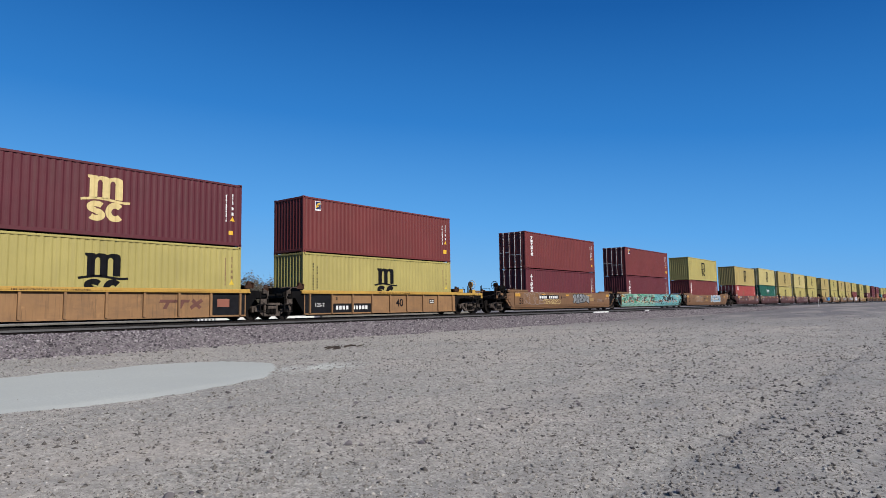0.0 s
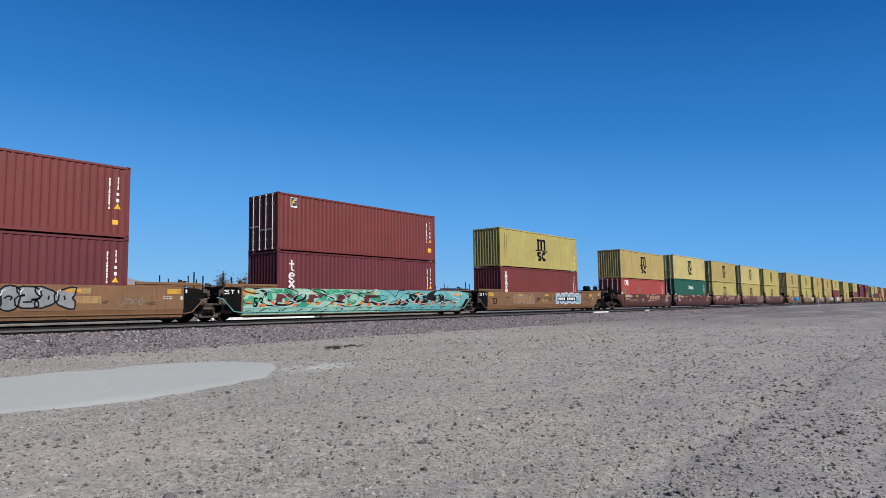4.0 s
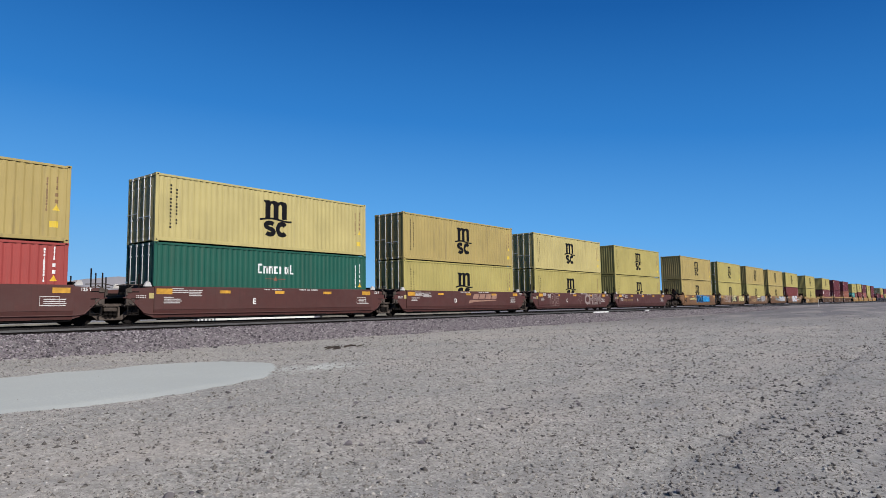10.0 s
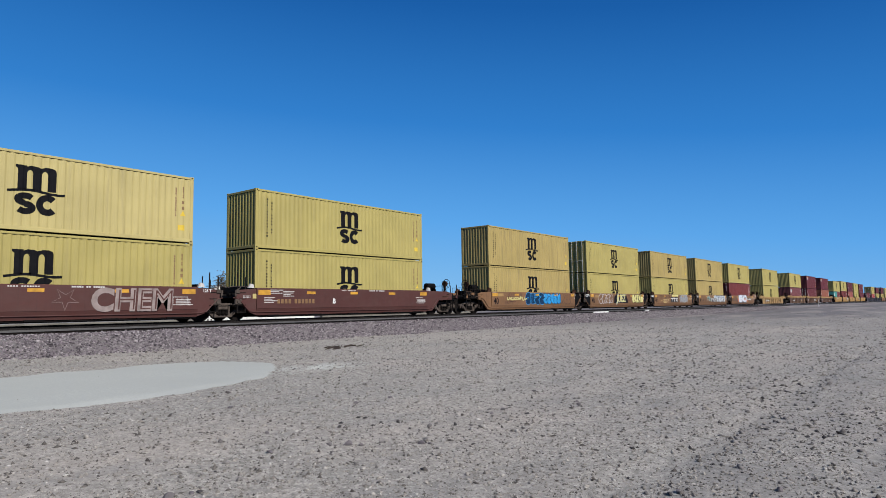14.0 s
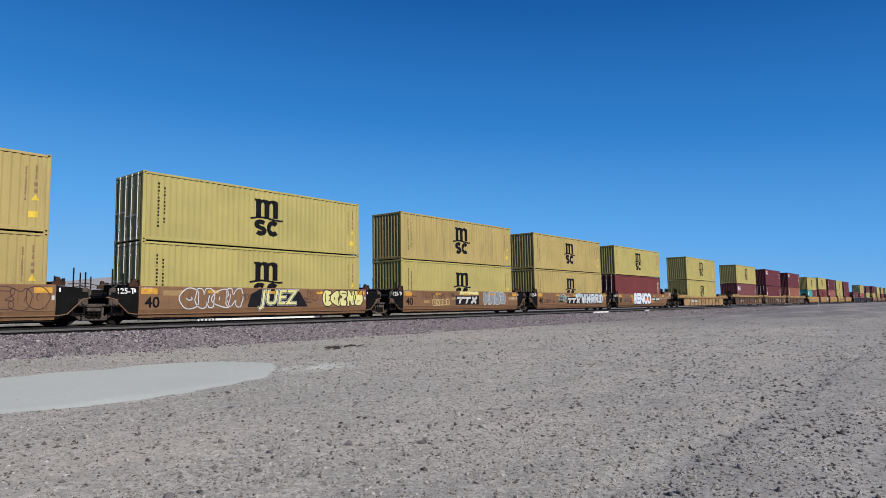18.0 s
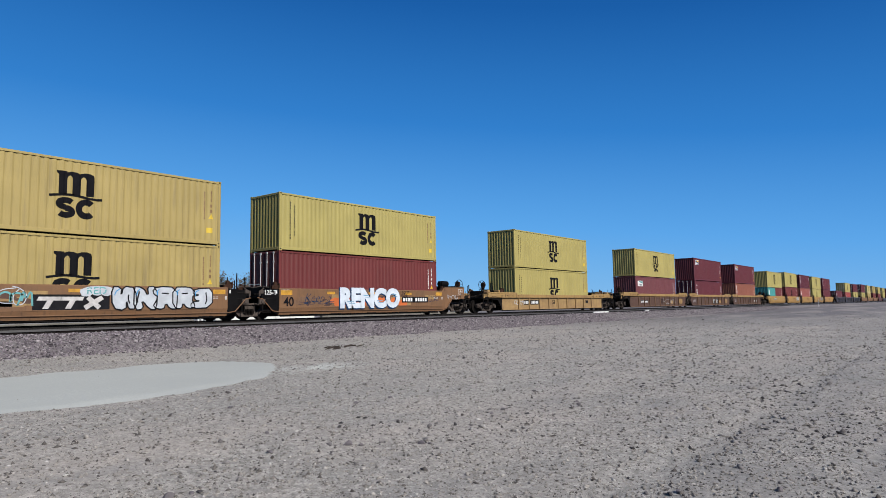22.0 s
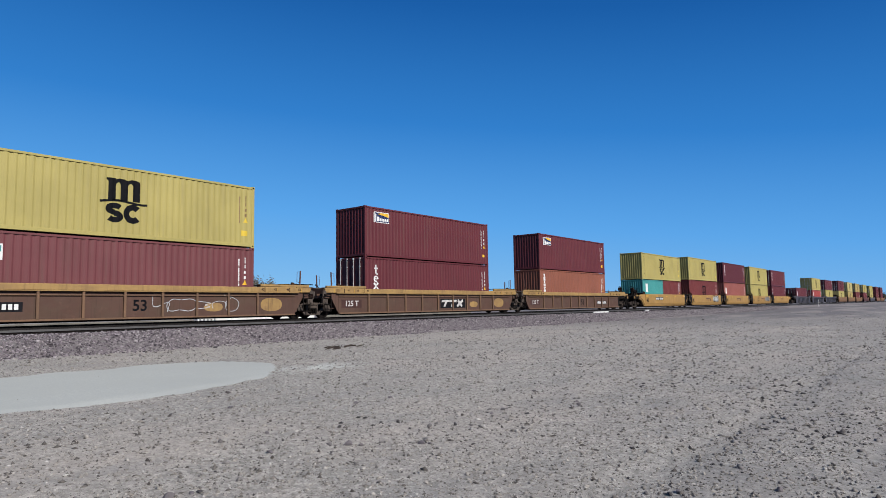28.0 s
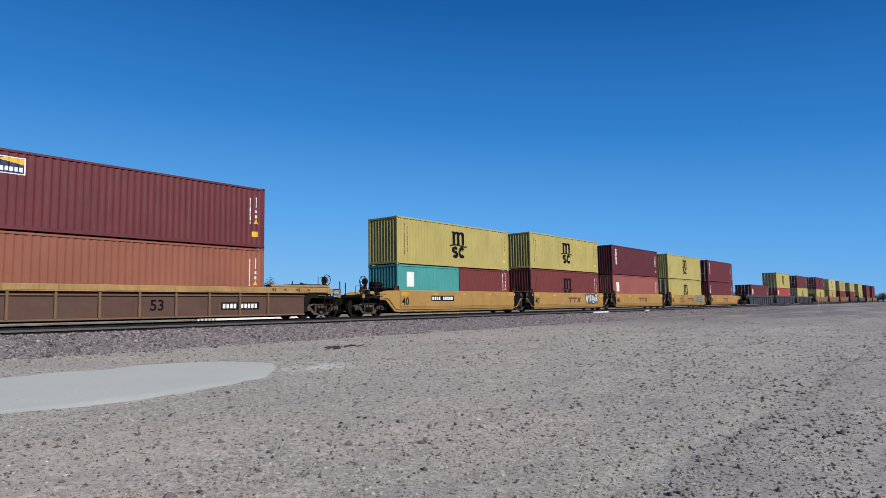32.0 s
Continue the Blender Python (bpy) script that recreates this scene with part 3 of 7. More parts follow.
# darker broken stones: thinly everywhere, thick in drifts and along the old ruts
xs, ys = wedge(22000, 1.5, 60, -60, 60)
keep = np.array([noise.noise((x * 0.30, y * 0.50, 11.0)) + 0.13 * (1 - smooth(0.15, 0.9, y / max(x, 0.1))) + rng.uniform(-0.15, 0.15) > 0.26 for x, y in zip(xs, ys)])
xs, ys = [xs[keep]], [ys[keep]]
for cx, cy, rx, ry, count in ((17.6, 10.6, 2.2, 1.3, 60), (16.4, 5.6, 1.6, 0.9, 130), (13.2, 4.3, 1.4, 0.6, 90), (11.4, 2.4, 1.3, 0.45, 130), (8.3, 1.9, 0.9, 0.4, 70),
                              (7.4, 4.9, 0.8, 0.4, 45), (8.7, 4.5, 0.8, 0.4, 45), (12.6, 9.6, 1.6, 0.8, 60), (8.2, 1.0, 1.6, 0.35, 110), (22, 6.0, 4.0, 1.2, 120), (27, 11, 5, 1.5, 110)):
    xs.append(rng.normal(cx, rx, int(1.8 * count)))
    ys.append(rng.normal(cy, ry, int(1.8 * count)))
rx = 4.5 + 32 * rng.uniform(0, 1, 700) ** 1.3
xs.append(rx)
ys.append(rng.choice([2.1, 0.6], len(rx), p=[0.65, 0.35]) + rng.normal(0, 0.20, len(rx)))
xs, ys = np.concatenate(xs), np.concatenate(ys)
sz = rng.lognormal(math.log(0.0074), 0.58, len(xs)).clip(0.004, 0.027) * (0.8 + np.minimum(np.hypot(xs, ys), 30) / 22)
stones("gravel_stones", *drop(xs, ys, sz, 0.22), "shard", "dark angular stones scattered in drifts and along old wheel ruts", "stones")
# stones of the ballast shoulder
n = 50000
xs = np.concatenate([rng.uniform(2, 45, n), rng.uniform(45, 110, n // 3)])
ys = np.concatenate([rng.uniform(18.6, 21.9, n), rng.uniform(18.8, 21.7, n // 3)])
sz = rng.lognormal(math.log(0.0225), 0.34, len(xs)).clip(0.013, 0.065)
zs = np.array([(bed(x, y) if y > 19.25 else max(bed(x, y), land(x, y))) + 0.2 * q for x, y, q in zip(xs, ys, sz)])
ok = (ys > 19.2) | (rng.uniform(0, 1, len(xs)) < 0.25)
stones("ballast_stones", np.stack([xs, ys, zs], 1)[ok], sz[ok], "chip", "purple-grey broken ballast stones on the shoulder", "ballast")


def rock(x, y, r, flat=0.7, mat="rock", label="dark grey angular rock lying on the gravel"):
    bm = bmesh.new()
    bmesh.ops.create_icosphere(bm, subdivisions=1, radius=r)
    seed = random.uniform(0, 50)
    for v in bm.verts:
        k = 1 + 0.45 * noise.noise((v.co / r) * 1.1 + Vector((seed, 0, 0))) + 0.15 * noise.noise((v.co / r) * 3 + Vector((0, seed, 0)))
        k *= random.uniform(0.60, 1.25)
        v.co = Vector((v.co.x * k * 1.15, v.co.y * k * 0.85, v.co.z * k * flat))
    me = bpy.data.meshes.new("rock")
    bm.to_mesh(me)
    bm.free()
    me.materials.append(MAT[mat])
    ob = tagged(new("rock", me), label, "rock", "rocks on the gravel")
    ob.matrix_basis = pose(x, y, land(x, y) + r * flat * 0.45, 0, 0, random.uniform(0, 360))


SLATE = "small slate-grey stone half sunk in the gravel"
rock(4.68, 5.04, 0.052)
rock(4.76, 4.94, 0.030)
rock(5.22, 4.50, 0.036)
rock(5.28, 4.44, 0.024)
rock(5.25, 8.09, 0.055, 0.4, label="flat slate-grey stone half sunk in the gravel")
rock(3.96, 5.39, 0.038, 0.7)
rock(2.64, 4.89, 0.046, 0.7, label="grey angular stone lying on the gravel")
rock(2.80, 4.84, 0.030)
rock(3.78, 6.37, 0.026, 0.5, "pebble_pale", "whitish stone lying on the gravel")
rock(6.60, 6.95, 0.048, 0.5, label=SLATE)
rock(7.30, 6.93, 0.034)
rock(5.07, 1.76, 0.032, label="brown angular stone lying on the gravel")
rock(5.51, 1.14, 0.034, 0.6, label="bluish grey stone lying on the gravel")
rock(4.95, 1.40, 0.024)
rock(7.25, 4.99, 0.036)
rock(7.54, 5.00, 0.034)
rock(8.57, 4.36, 0.040)
rock(8.81, 4.52, 0.034)
rock(9.32, 5.56, 0.036)
rock(9.69, 1.22, 0.034, 0.5, label=SLATE)
rock(15.9, 4.60, 0.046)
rock(12.7, 4.00, 0.040)
rock(13.2, 9.92, 0.050)
rock(17.5, 12.6, 0.05)
rock(2.35, 6.1, 0.024, 0.5, "pebble_pale", "whitish stone lying on the gravel")
rock(4.5, 6.2, 0.034, 0.6)
rock(6.0, 9.3, 0.040, 0.6)
rock(20.5, 12.0, 0.055)

# a few burnt sticks near the foot of the ballast
def debris(x, y):
    pile = tagged(new("stick_pile"), "scatter of dark dry sticks lying on the gravel", "sticks")
    for k in range(9):
        a, l = random.uniform(-0.9, 0.9), random.uniform(0.12, 0.5)
        px, py = x + random.uniform(-0.95, 0.9), y + random.uniform(-0.95, 0.55)
        z = land(px, py) + 0.02
        d = Vector((math.cos(a - 0.9) * l / 2, math.sin(a - 0.9) * l / 2, random.uniform(-0.01, 0.05)))
        p = Vector((px, py, z))
        stick = Geo().tube([p - d, p + 0.2 * d + Vector((0, 0, 0.015)), p + d], random.uniform(0.014, 0.032), 5)
        part("stick", stick.mesh("stick", "stick"), pile)


debris(13.4, 14.9)

# two solid white strips beside the rail
for x, l in ((46.6, 2.6), (56.2, 0.8)):
    g = Geo().prism([(-0.05, 0), (0.05, 0), (0.05, 0.07), (0.02, 0.10), (-0.05, 0.10)], "x", -l / 2, l / 2)
    tagged(new("white_board", g.mesh("white_board", "concrete")), "white painted board lying on the ballast beside the rail", "board").location = (x, 21.55, RAIL_Z - 0.17)
g = Geo().box(-0.03, 0.03, -0.04, 0.04, -0.2, 1.15, 0.01).prism([(-0.03, 1.15), (0.03, 1.15), (0, 1.2)], "y", -0.04, 0.04)
tagged(new("marker_post", g.mesh("marker_post", "white")), "thin white marker post standing on the gravel", "post").location = (125, 18.0, level(125, 18.0))

# ---- beyond the train ----
# a low white wall with a short picket rail at its end
wall = tagged(new("low_wall"), "long low white-painted concrete wall behind the tracks", "wall", kind="structure")
for i in range(7):
    part("wall_panel", cached("wall_panel", lambda g: g.box(-0.585, 0.585, -0.1, 0.1, 0.0, 1.08, 0.02), "concrete"), wall, m=pose(24.0 + i * 1.19, 38.0, 0.04))
for name, x0, x1, top in (("kerb", 8.0, 22.0, 0.93), ("kerb", 32.6, 52.0, 1.0)):
    g = Geo().box(x0, x1, -0.15, 0.15, 0.0, top, 0.03)
    tagged(new(name, g.mesh(name, "kerb")), "weathered pale concrete kerb behind the tracks", "kerb", kind="structure").location = (0, 38.2, 0.0)
picket = tagged(new("picket_rail"), "short white picket rail at the end of the wall", "railing")
picket.location = (22.75, 38.0, 0.04)
for z in (0.40, 0.92):
    part("rail", cached(("picket_bar", z), lambda g, z=z: g.box(-0.6, 0.6, -0.03, 0.03, z - 0.03, z + 0.03, 0.006), "white"), picket)
for i in range(5):
    part("picket", cached("picket", lambda g: g.box(-0.06, 0.06, -0.05, -0.03, 0.0, 1.08, 0.006), "white"), picket, m=pose(-0.52 + i * 0.26, 0, 0))


def hills():
    """A far ridge with folds running down it."""
    def height(x, y):
        u = (x + 900) / 1000.0
        ridge = float(np.interp(x, (-1200, 300, 600, 900, 1010, 1056, 1110, 1255, 1400, 1600, 2000, 2800), (30, 70, 108, 116, 130, 137, 128, 104, 84, 62, 40, 20)))
        ridge *= 1 + 0.03 * noise.noise((u * 9, 0, 0)) + 0.03 * noise.noise((u * 26, 0, 2)) + 0.015 * noise.noise((u * 60, 0, 2))
        k = (y - 2350) / 450
        slope = max(0.0, 1 - abs(k)) * (1 + 0.25 * min(1, abs(k) * 3) * noise.noise((u * 12, k * 2, 5)))
        return -4 + ridge * slope
    ob = sheet("backdrop_hills", spaced([(-1200, 2800, 22)]), spaced([(1900, 2800, 75)]), height, "hill", "hazy tan-grey desert hills on the horizon", False)
    ob["category"] = "hills"


hills()


def bare_tree(x, y, z, h, seed, lean=0.0, spread=1.0, label="bare winter tree with thin spreading branches"):
    rnd = random.Random(seed)
    trunk, limbs, twigs = Geo(), Geo(), Geo()

    def grow(p, d, l, r, depth):
        pts, q = [p], p
        for k in range(3):
            d = (d + Vector((rnd.uniform(-0.22, 0.22), rnd.uniform(-0.22, 0.22), rnd.uniform(-0.06, 0.14)))).normalized()
            q = q + d * l / 3
            pts.append(q)
        (trunk if depth == 0 else limbs if depth < 3 else twigs).tube(pts, r, 6 if depth < 2 else 4 if depth < 4 else 3, r * 0.62)
        if depth >= 5:
            return
        for k in range(rnd.choice((3, 4, 4)) if depth else 7):
            a = rnd.uniform(0, 6.283)
            side = Vector((math.cos(a), math.sin(a), rnd.uniform(-0.15, 0.55)))
            nd = (d * 0.75 + side * rnd.uniform(0.5, 0.95) * spread).normalized()
            grow(pts[rnd.choice((1, 2, 3, 3))], nd, l * rnd.uniform(0.60, 0.82), r * 0.51, depth + 1)

    grow(Vector((0, 0, 0)), Vector((lean, 0, 1)).normalized(), h * 0.30, h * 0.014, 0)
    tree = tagged(new("bare_tree"), label, "tree")
    tree.location = (x, y, z)
    part("trunk", trunk.mesh("trunk", "bark"), tree)
    part("limbs", limbs.mesh("limbs", "bark"), tree)
    tagged(part("twigs", twigs.mesh("twigs", "bark"), tree), kind="stuff")


def bush(x, y, z, w, h, seed, label="dusty olive desert shrub behind the tracks"):
    """Many thin stems with small leaf clumps."""
    rnd = random.Random(seed)
    stems, leaves = Geo(), Geo()
    for k in range(44):
        a, lean = rnd.uniform(0, 6.283), rnd.uniform(0.1, 0.9)
        tip = Vector((math.cos(a) * w / 2 * lean, math.sin(a) * w / 2 * lean, h * rnd.uniform(0.55, 1.0) * (1.1 - 0.35 * lean)))
        stems.tube([(0, 0, 0), tip * 0.5 + Vector((0, 0, h * 0.08)), tip], 0.03 * h / 3, 4, 0.008)
        for m in range(95):
            c = tip * rnd.uniform(0.45, 1.03) + Vector((rnd.gauss(0, w * 0.06), rnd.gauss(0, w * 0.06), rnd.gauss(0, h * 0.05)))
            s = rnd.uniform(0.04, 0.10) * h / 3
            u = Vector((rnd.gauss(0, 1), rnd.gauss(0, 1), rnd.gauss(0, 1))).normalized()
            t = u.orthogonal().normalized()
            leaves.add([c - s * u, c + s * 0.5 * t, c + s * u, c - s * 0.5 * t], [(0, 1, 2, 3)])
    ob = tagged(new("shrub"), label, "shrub", "shrubs behind the tracks")
    ob.location = (x, y, z)
    part("stems", stems.mesh("stems", "bark"), ob)
    tagged(part("leaves", leaves.mesh("leaves", "leaf"), ob), kind="stuff")


bare_tree(18.3, 62.0, 0.0, 12.8, 3, 0.05, 1.25)
bare_tree(21.5, 75.0, 0.0, 8.2, 24, 0.1, 1.2)
for x, y, w, h, k in ((49.0, 90, 4.5, 5.4, 1), (52.6, 92, 4.0, 5.2, 2), (55.5, 91, 4.5, 5.0, 3), (98.5, 90, 5.0, 7.6, 4), (103.0, 92, 3.5, 6.0, 5), (46.0, 95, 3.0, 4.6, 6), (58.2, 92, 4.6, 7.2, 11), (61.2, 90, 4.4, 7.4, 12), (64.3, 92, 4.8, 7.2, 13), (67.4, 92, 4.6, 7.0, 15), (47.4, 90, 3.2, 5.2, 14),
                      (660, 47, 9, 8, 7), (690, 53, 11, 7, 8), (720, 46, 12, 8, 9), (650, 40, 9, 7, 10)):
    bush(x, y, land(x, y) - 0.05, w, h, k)


# ---- containers ----
CL, CW = 12.192, 2.438
TALL, LOW = 2.896, 2.591
PITCH_X = 0.278
FOLD = 0.027


def corrugated(g, x0, x1, z0, z1, y, sign):
    """An upright corrugated sheet along x; sign -1 looks to -y."""
    cuts = [x0]
    k = math.floor(x0 / PITCH_X)
    while k * PITCH_X < x1:
        cuts += [k * PITCH_X + u * PITCH_X for u in (0.02, 0.27, 0.50, 0.76) if x0 < k * PITCH_X + u * PITCH_X < x1]
        k += 1
    cuts.append(x1)
    v = [(x, y - sign * (0.0 if i in (0, len(cuts) - 1) else FOLD if 0.49 < (x / PITCH_X) % 1.0 < 0.77 else 0.0), z) for z in (z0, z1) for i, x in enumerate(cuts)]
    n = len(cuts)
    g.add(v, [(i, i + 1, n + i + 1, n + i) for i in range(n - 1)])


def draped(g, key, mat, side_y):
    """Painted shapes laid onto the corrugated side."""
    if (key, mat) in MESHES:
        return MESHES[key, mat]
    me = g.mesh(key, mat)
    bm = bmesh.new()
    bm.from_mesh(me)
    lo, hi = min(v.co.x for v in bm.verts), max(v.co.x for v in bm.verts)
    k = math.floor(lo / PITCH_X)
    while k * PITCH_X < hi:
        for u in (0.02, 0.27, 0.50, 0.76):
            x = (k + u) * PITCH_X
            if lo < x < hi:
                bmesh.ops.bisect_plane(bm, geom=bm.verts[:] + bm.edges[:] + bm.faces[:], plane_co=(x, 0, 0), plane_no=(1, 0, 0))
        k += 1
    for v in bm.verts:
        u = (v.co.x / PITCH_X) % 1.0
        d = FOLD * (min(1, max(0, (u - 0.27) / 0.23)) if u < 0.6 else 1 - min(1, max(0, (u - 0.76) / 0.26)))
        v.co.y = side_y + d - 0.003
    bm.to_mesh(me)
    bm.free()
    MESHES[key, mat] = facing(me)
    return me


class Lowered:
    """Draws the same flat shapes, moved up or down."""

    def __init__(self, g, dz):
        self.g, self.dz = g, dz

    def rect(self, x0, x1, z0, z1, y):
        self.g.rect(x0, x1, z0 + self.dz, z1 + self.dz, y)

    def flat(self, pts, y):
        self.g.flat([(x, z + self.dz) for x, z in pts], y)

    def ribbon(self, pts, w, y):
        self.g.ribbon([(x, z + self.dz) for x, z in pts], w, y)


def emblem(g, dz=0.0):
    """The shipping line's sign, in plain shapes: a comb, a wave and two rounds."""
    g = Lowered(g, dz)
    for a, b in ((-0.62, -0.33), (-0.14, 0.15), (0.34, 0.63)):
        g.rect(a, b, 1.50, 2.24, 0)
    g.flat([(-0.70, 2.38), (-0.70, 2.30), (-0.62, 2.24), (0.63, 2.24), (0.60, 2.33), (0.48, 2.39), (0.28, 2.39), (0.10, 2.33), (-0.02, 2.38), (-0.20, 2.39), (-0.33, 2.34), (-0.34, 2.38)], 0)
    for a in (-0.33, 0.15):
        g.flat([(a, 2.24), (a, 2.12), (a + 0.03, 2.19), (a + 0.10, 2.24)], 0)
        g.flat([(a + 0.19, 2.24), (a + 0.19, 2.12), (a + 0.16, 2.19), (a + 0.09, 2.24)], 0)
    g.ribbon([(-0.93 + 1.87 * i / 24, 1.44 + 0.05 * math.sin(-0.6 + 6.0 * i / 24) + 0.02 * i / 24) for i in range(25)], 0.095, 0)
    g.ribbon([(-0.36 + 0.21 * math.cos(a) * 1.12, 1.15 + 0.13 * math.sin(a)) for a in [0.5 + 4.2 * i / 14 for i in range(15)]], 0.225, 0)
    g.ribbon([(-0.36 + 0.21 * math.cos(a) * 1.12, 0.85 + 0.13 * math.sin(a)) for a in [1.6 - 4.2 * i / 14 for i in range(15)]], 0.225, 0)
    g.ribbon([(0.36 + 0.235 * math.cos(a) * 1.1, 1.0 + 0.27 * math.sin(a)) for a in [0.75 + 4.8 * i / 20 for i in range(21)]], 0.235, 0)


def columns(g, x, z_top, count, step, w, h):
    for i in range(count):
        z = z_top - i * step
        k = w * (1.0, 0.82, 0.95, 0.40, 0.9, 1.05, 0.86)[i % 7]
        g.rect(x - k / 2, x + k / 2, z - h * (1.0, 0.92)[i % 2], z, 0)


def end_sheet(g, h, x, sign):
    """Deep upright corrugations of the closed end."""
    n, y0, y1 = 9, -1.10, 1.10
    step = (y1 - y0) / n
    prof = []
    for i in range(n):
        a = y0 + i * step
        prof += [(a, 0.0), (a + step * 0.13, 0.052), (a + step * 0.52, 0.052), (a + step * 0.66, 0.018), (a + step * 0.82, 0.0)]
    prof.append((y1, 0.0))
    v = [(x - sign * d, y, z) for z in (0.15, h - 0.10) for y, d in prof]
    m = len(prof)
    g.add(v, [(i, i + 1, m + i + 1, m + i) for i in range(m - 1)])


def door_leaf(g, h, x, sign, a, b):
    """A door leaf with two shallow sunk panels."""
    x1 = x - sign * 0.05
    g.box(min(x, x1), max(x, x1), a, b, 0.16, h - 0.11, 0.008)
    for z0, z1 in ((0.24, h * 0.34), (h * 0.34 + 0.05, h * 0.66), (h * 0.66 + 0.05, h - 0.18)):
        xa, xb = x, x + sign * 0.012
        g.box(min(xa, xb), max(xa, xb), a + 0.07, b - 0.07, z0, z1, 0.005)


def container(colour, length=CL, h=TALL, near_end="wall", far_end="door", marks=(), label="", rods="zinc"):
    """A steel box container; its origin is the middle of its floor."""
    ob = tagged(new("shipping_container"), label, "container", "containers on the train")
    hl, hw = length / 2, CW / 2
    for s, name in ((-1, "side_wall"), (1, "side_wall")):
        part(name, cached(("side_wall", s, length, h), lambda g: corrugated(g, -hl + 0.14, hl - 0.14, 0.15, h - 0.09, s * (hw - 0.020), s), colour), ob)
        part("top_rail", cached(("top_rail", s, length, h), lambda g: g.box(-hl + 0.1, hl - 0.1, min(s * hw, s * (hw - 0.06)), max(s * hw, s * (hw - 0.06)), h - 0.112, h - 0.024, 0.006), colour), ob)
        part("bottom_rail", cached(("bottom_rail", s, length), lambda g: g.box(-hl + 0.1, hl - 0.1, min(s * (hw - 0.004), s * (hw - 0.07)), max(s * (hw - 0.004), s * (hw - 0.07)), 0.026, 0.168, 0.008), colour), ob)
    part("roof", cached(("roof", length, h), lambda g: [g.box(-hl + 0.1 + i * (2 * hl - 0.2) / 40, -hl + 0.1 + (i + 0.72) * (2 * hl - 0.2) / 40, -hw + 0.06, hw - 0.06, h - 0.085, h - 0.046, 0.006) for i in range(40)] + [g.box(-hl + 0.1, hl - 0.1, -hw + 0.061, hw - 0.061, h - 0.100, h - 0.065)], colour), ob)
    part("floor", cached(("floor", length), lambda g: g.box(-hl + 0.1, hl - 0.1, -hw + 0.072, hw - 0.072, 0.13, 0.17), "black"), ob)
    members = part("underside", cached(("cross_members", length), lambda g: [g.box(-hl + 0.3 + i * (2 * hl - 0.6) / 24, -hl + 0.42 + i * (2 * hl - 0.6) / 24, -hw + 0.08, hw - 0.08, 0.05, 0.129) for i in range(25)], "black"), ob)
    tagged(members, kind="stuff")
    for sx in (-1, 1):
        for name, a, b in (("end_sill", 0.03, 0.165), ("end_header", h - 0.125, h - 0.020)):
            part(name, cached((name, sx, length, h), lambda g: g.box(min(sx * hl, sx * (hl - 0.1)), max(sx * hl, sx * (hl - 0.1)), -hw + 0.1, hw - 0.1, a, b, 0.008), colour), ob)
        for sy in (-1, 1):
            part("corner_post", cached(("corner_post", sx, sy, length, h), lambda g: g.box(min(sx * (hl - 0.004), sx * (hl - 0.15)), max(sx * (hl - 0.004), sx * (hl - 0.15)), min(sy * (hw - 0.002), sy * (hw - 0.12)), max(sy * (hw - 0.002), sy * (hw - 0.12)), 0.11, h - 0.11, 0.012), colour), ob)
            for z in (0.0, h - 0.118):
                def casting(g, z=z):
                    g.box(min(sx * (hl + 0.003), sx * (hl - 0.178)), max(sx * (hl + 0.003), sx * (hl - 0.178)), min(sy * (hw + 0.003), sy * (hw - 0.162)), max(sy * (hw + 0.003), sy * (hw - 0.162)), z - (0.031 if z == 0 else 0), z + 0.118, 0.010)
                cast = part("corner_casting", cached(("corner_casting", sx, sy, z, length), casting, colour), ob)
                if sy < 0:
                    part("casting_hole", cached(("casting_hole", sx, z, length), lambda g, z=z: g.prism([(sx * (hl - 0.088) + 0.045 * math.cos(k * 0.785), z + 0.059 + 0.030 * math.sin(k * 0.785)) for k in range(8)], "y", -hw - 0.006, -hw - 0.002), "black"), cast)
    for sx, kind in ((-1, near_end), (1, far_end)):
        if kind == "wall":
            part("end_wall", cached(("end_wall", sx, length, h), lambda g: end_sheet(g, h, sx * (hl - 0.008), sx), colour), ob)
        else:
            for sy in (-1, 1):
                a, b = sorted((sy * 0.008, sy * 1.09))
                door = part("door", cached(("door", sx, sy, length, h), lambda g: door_leaf(g, h, sx * (hl - 0.03), sx, a, b), colour), ob)
                for y in (0.26, 0.80):
                    def rod(g, y=sy * y):
                        x = sx * (hl + 0.012)
                        g.cyl((x, y, h / 2), 0.019, "z", h - 0.16, 8)
                        for z in (0.10, h - 0.10):
                            g.box(x - 0.03, x + 0.03, y - 0.05, y + 0.05, z - 0.05, z + 0.05, 0.008)
                    part("lock_rod", cached(("lock_rod", sx, sy, y, length, h), rod, rods), door)
                    part("handle", cached(("door_handle", sx, sy, y, length, h), lambda g, y=sy * y: g.box(sx * (hl + 0.02) - 0.012, sx * (hl + 0.02) + 0.012, y - 0.03, y + 0.42, 1.05 + 0.2 * (sy > 0), 1.09 + 0.2 * (sy > 0), 0.006), rods), door)
                    for z in (0.55, 1.0, h - 0.55):
                        part("bracket", cached(("bracket", sx), lambda g: g.box(-0.022, 0.022, -0.045, 0.045, -0.035, 0.035), rods), door, "", pose(sx * (hl + 0.014), sy * y, z))
    side = -hw + 0.020
    for m in marks:
        MARKS[m](ob, side, h, hl)
    return ob


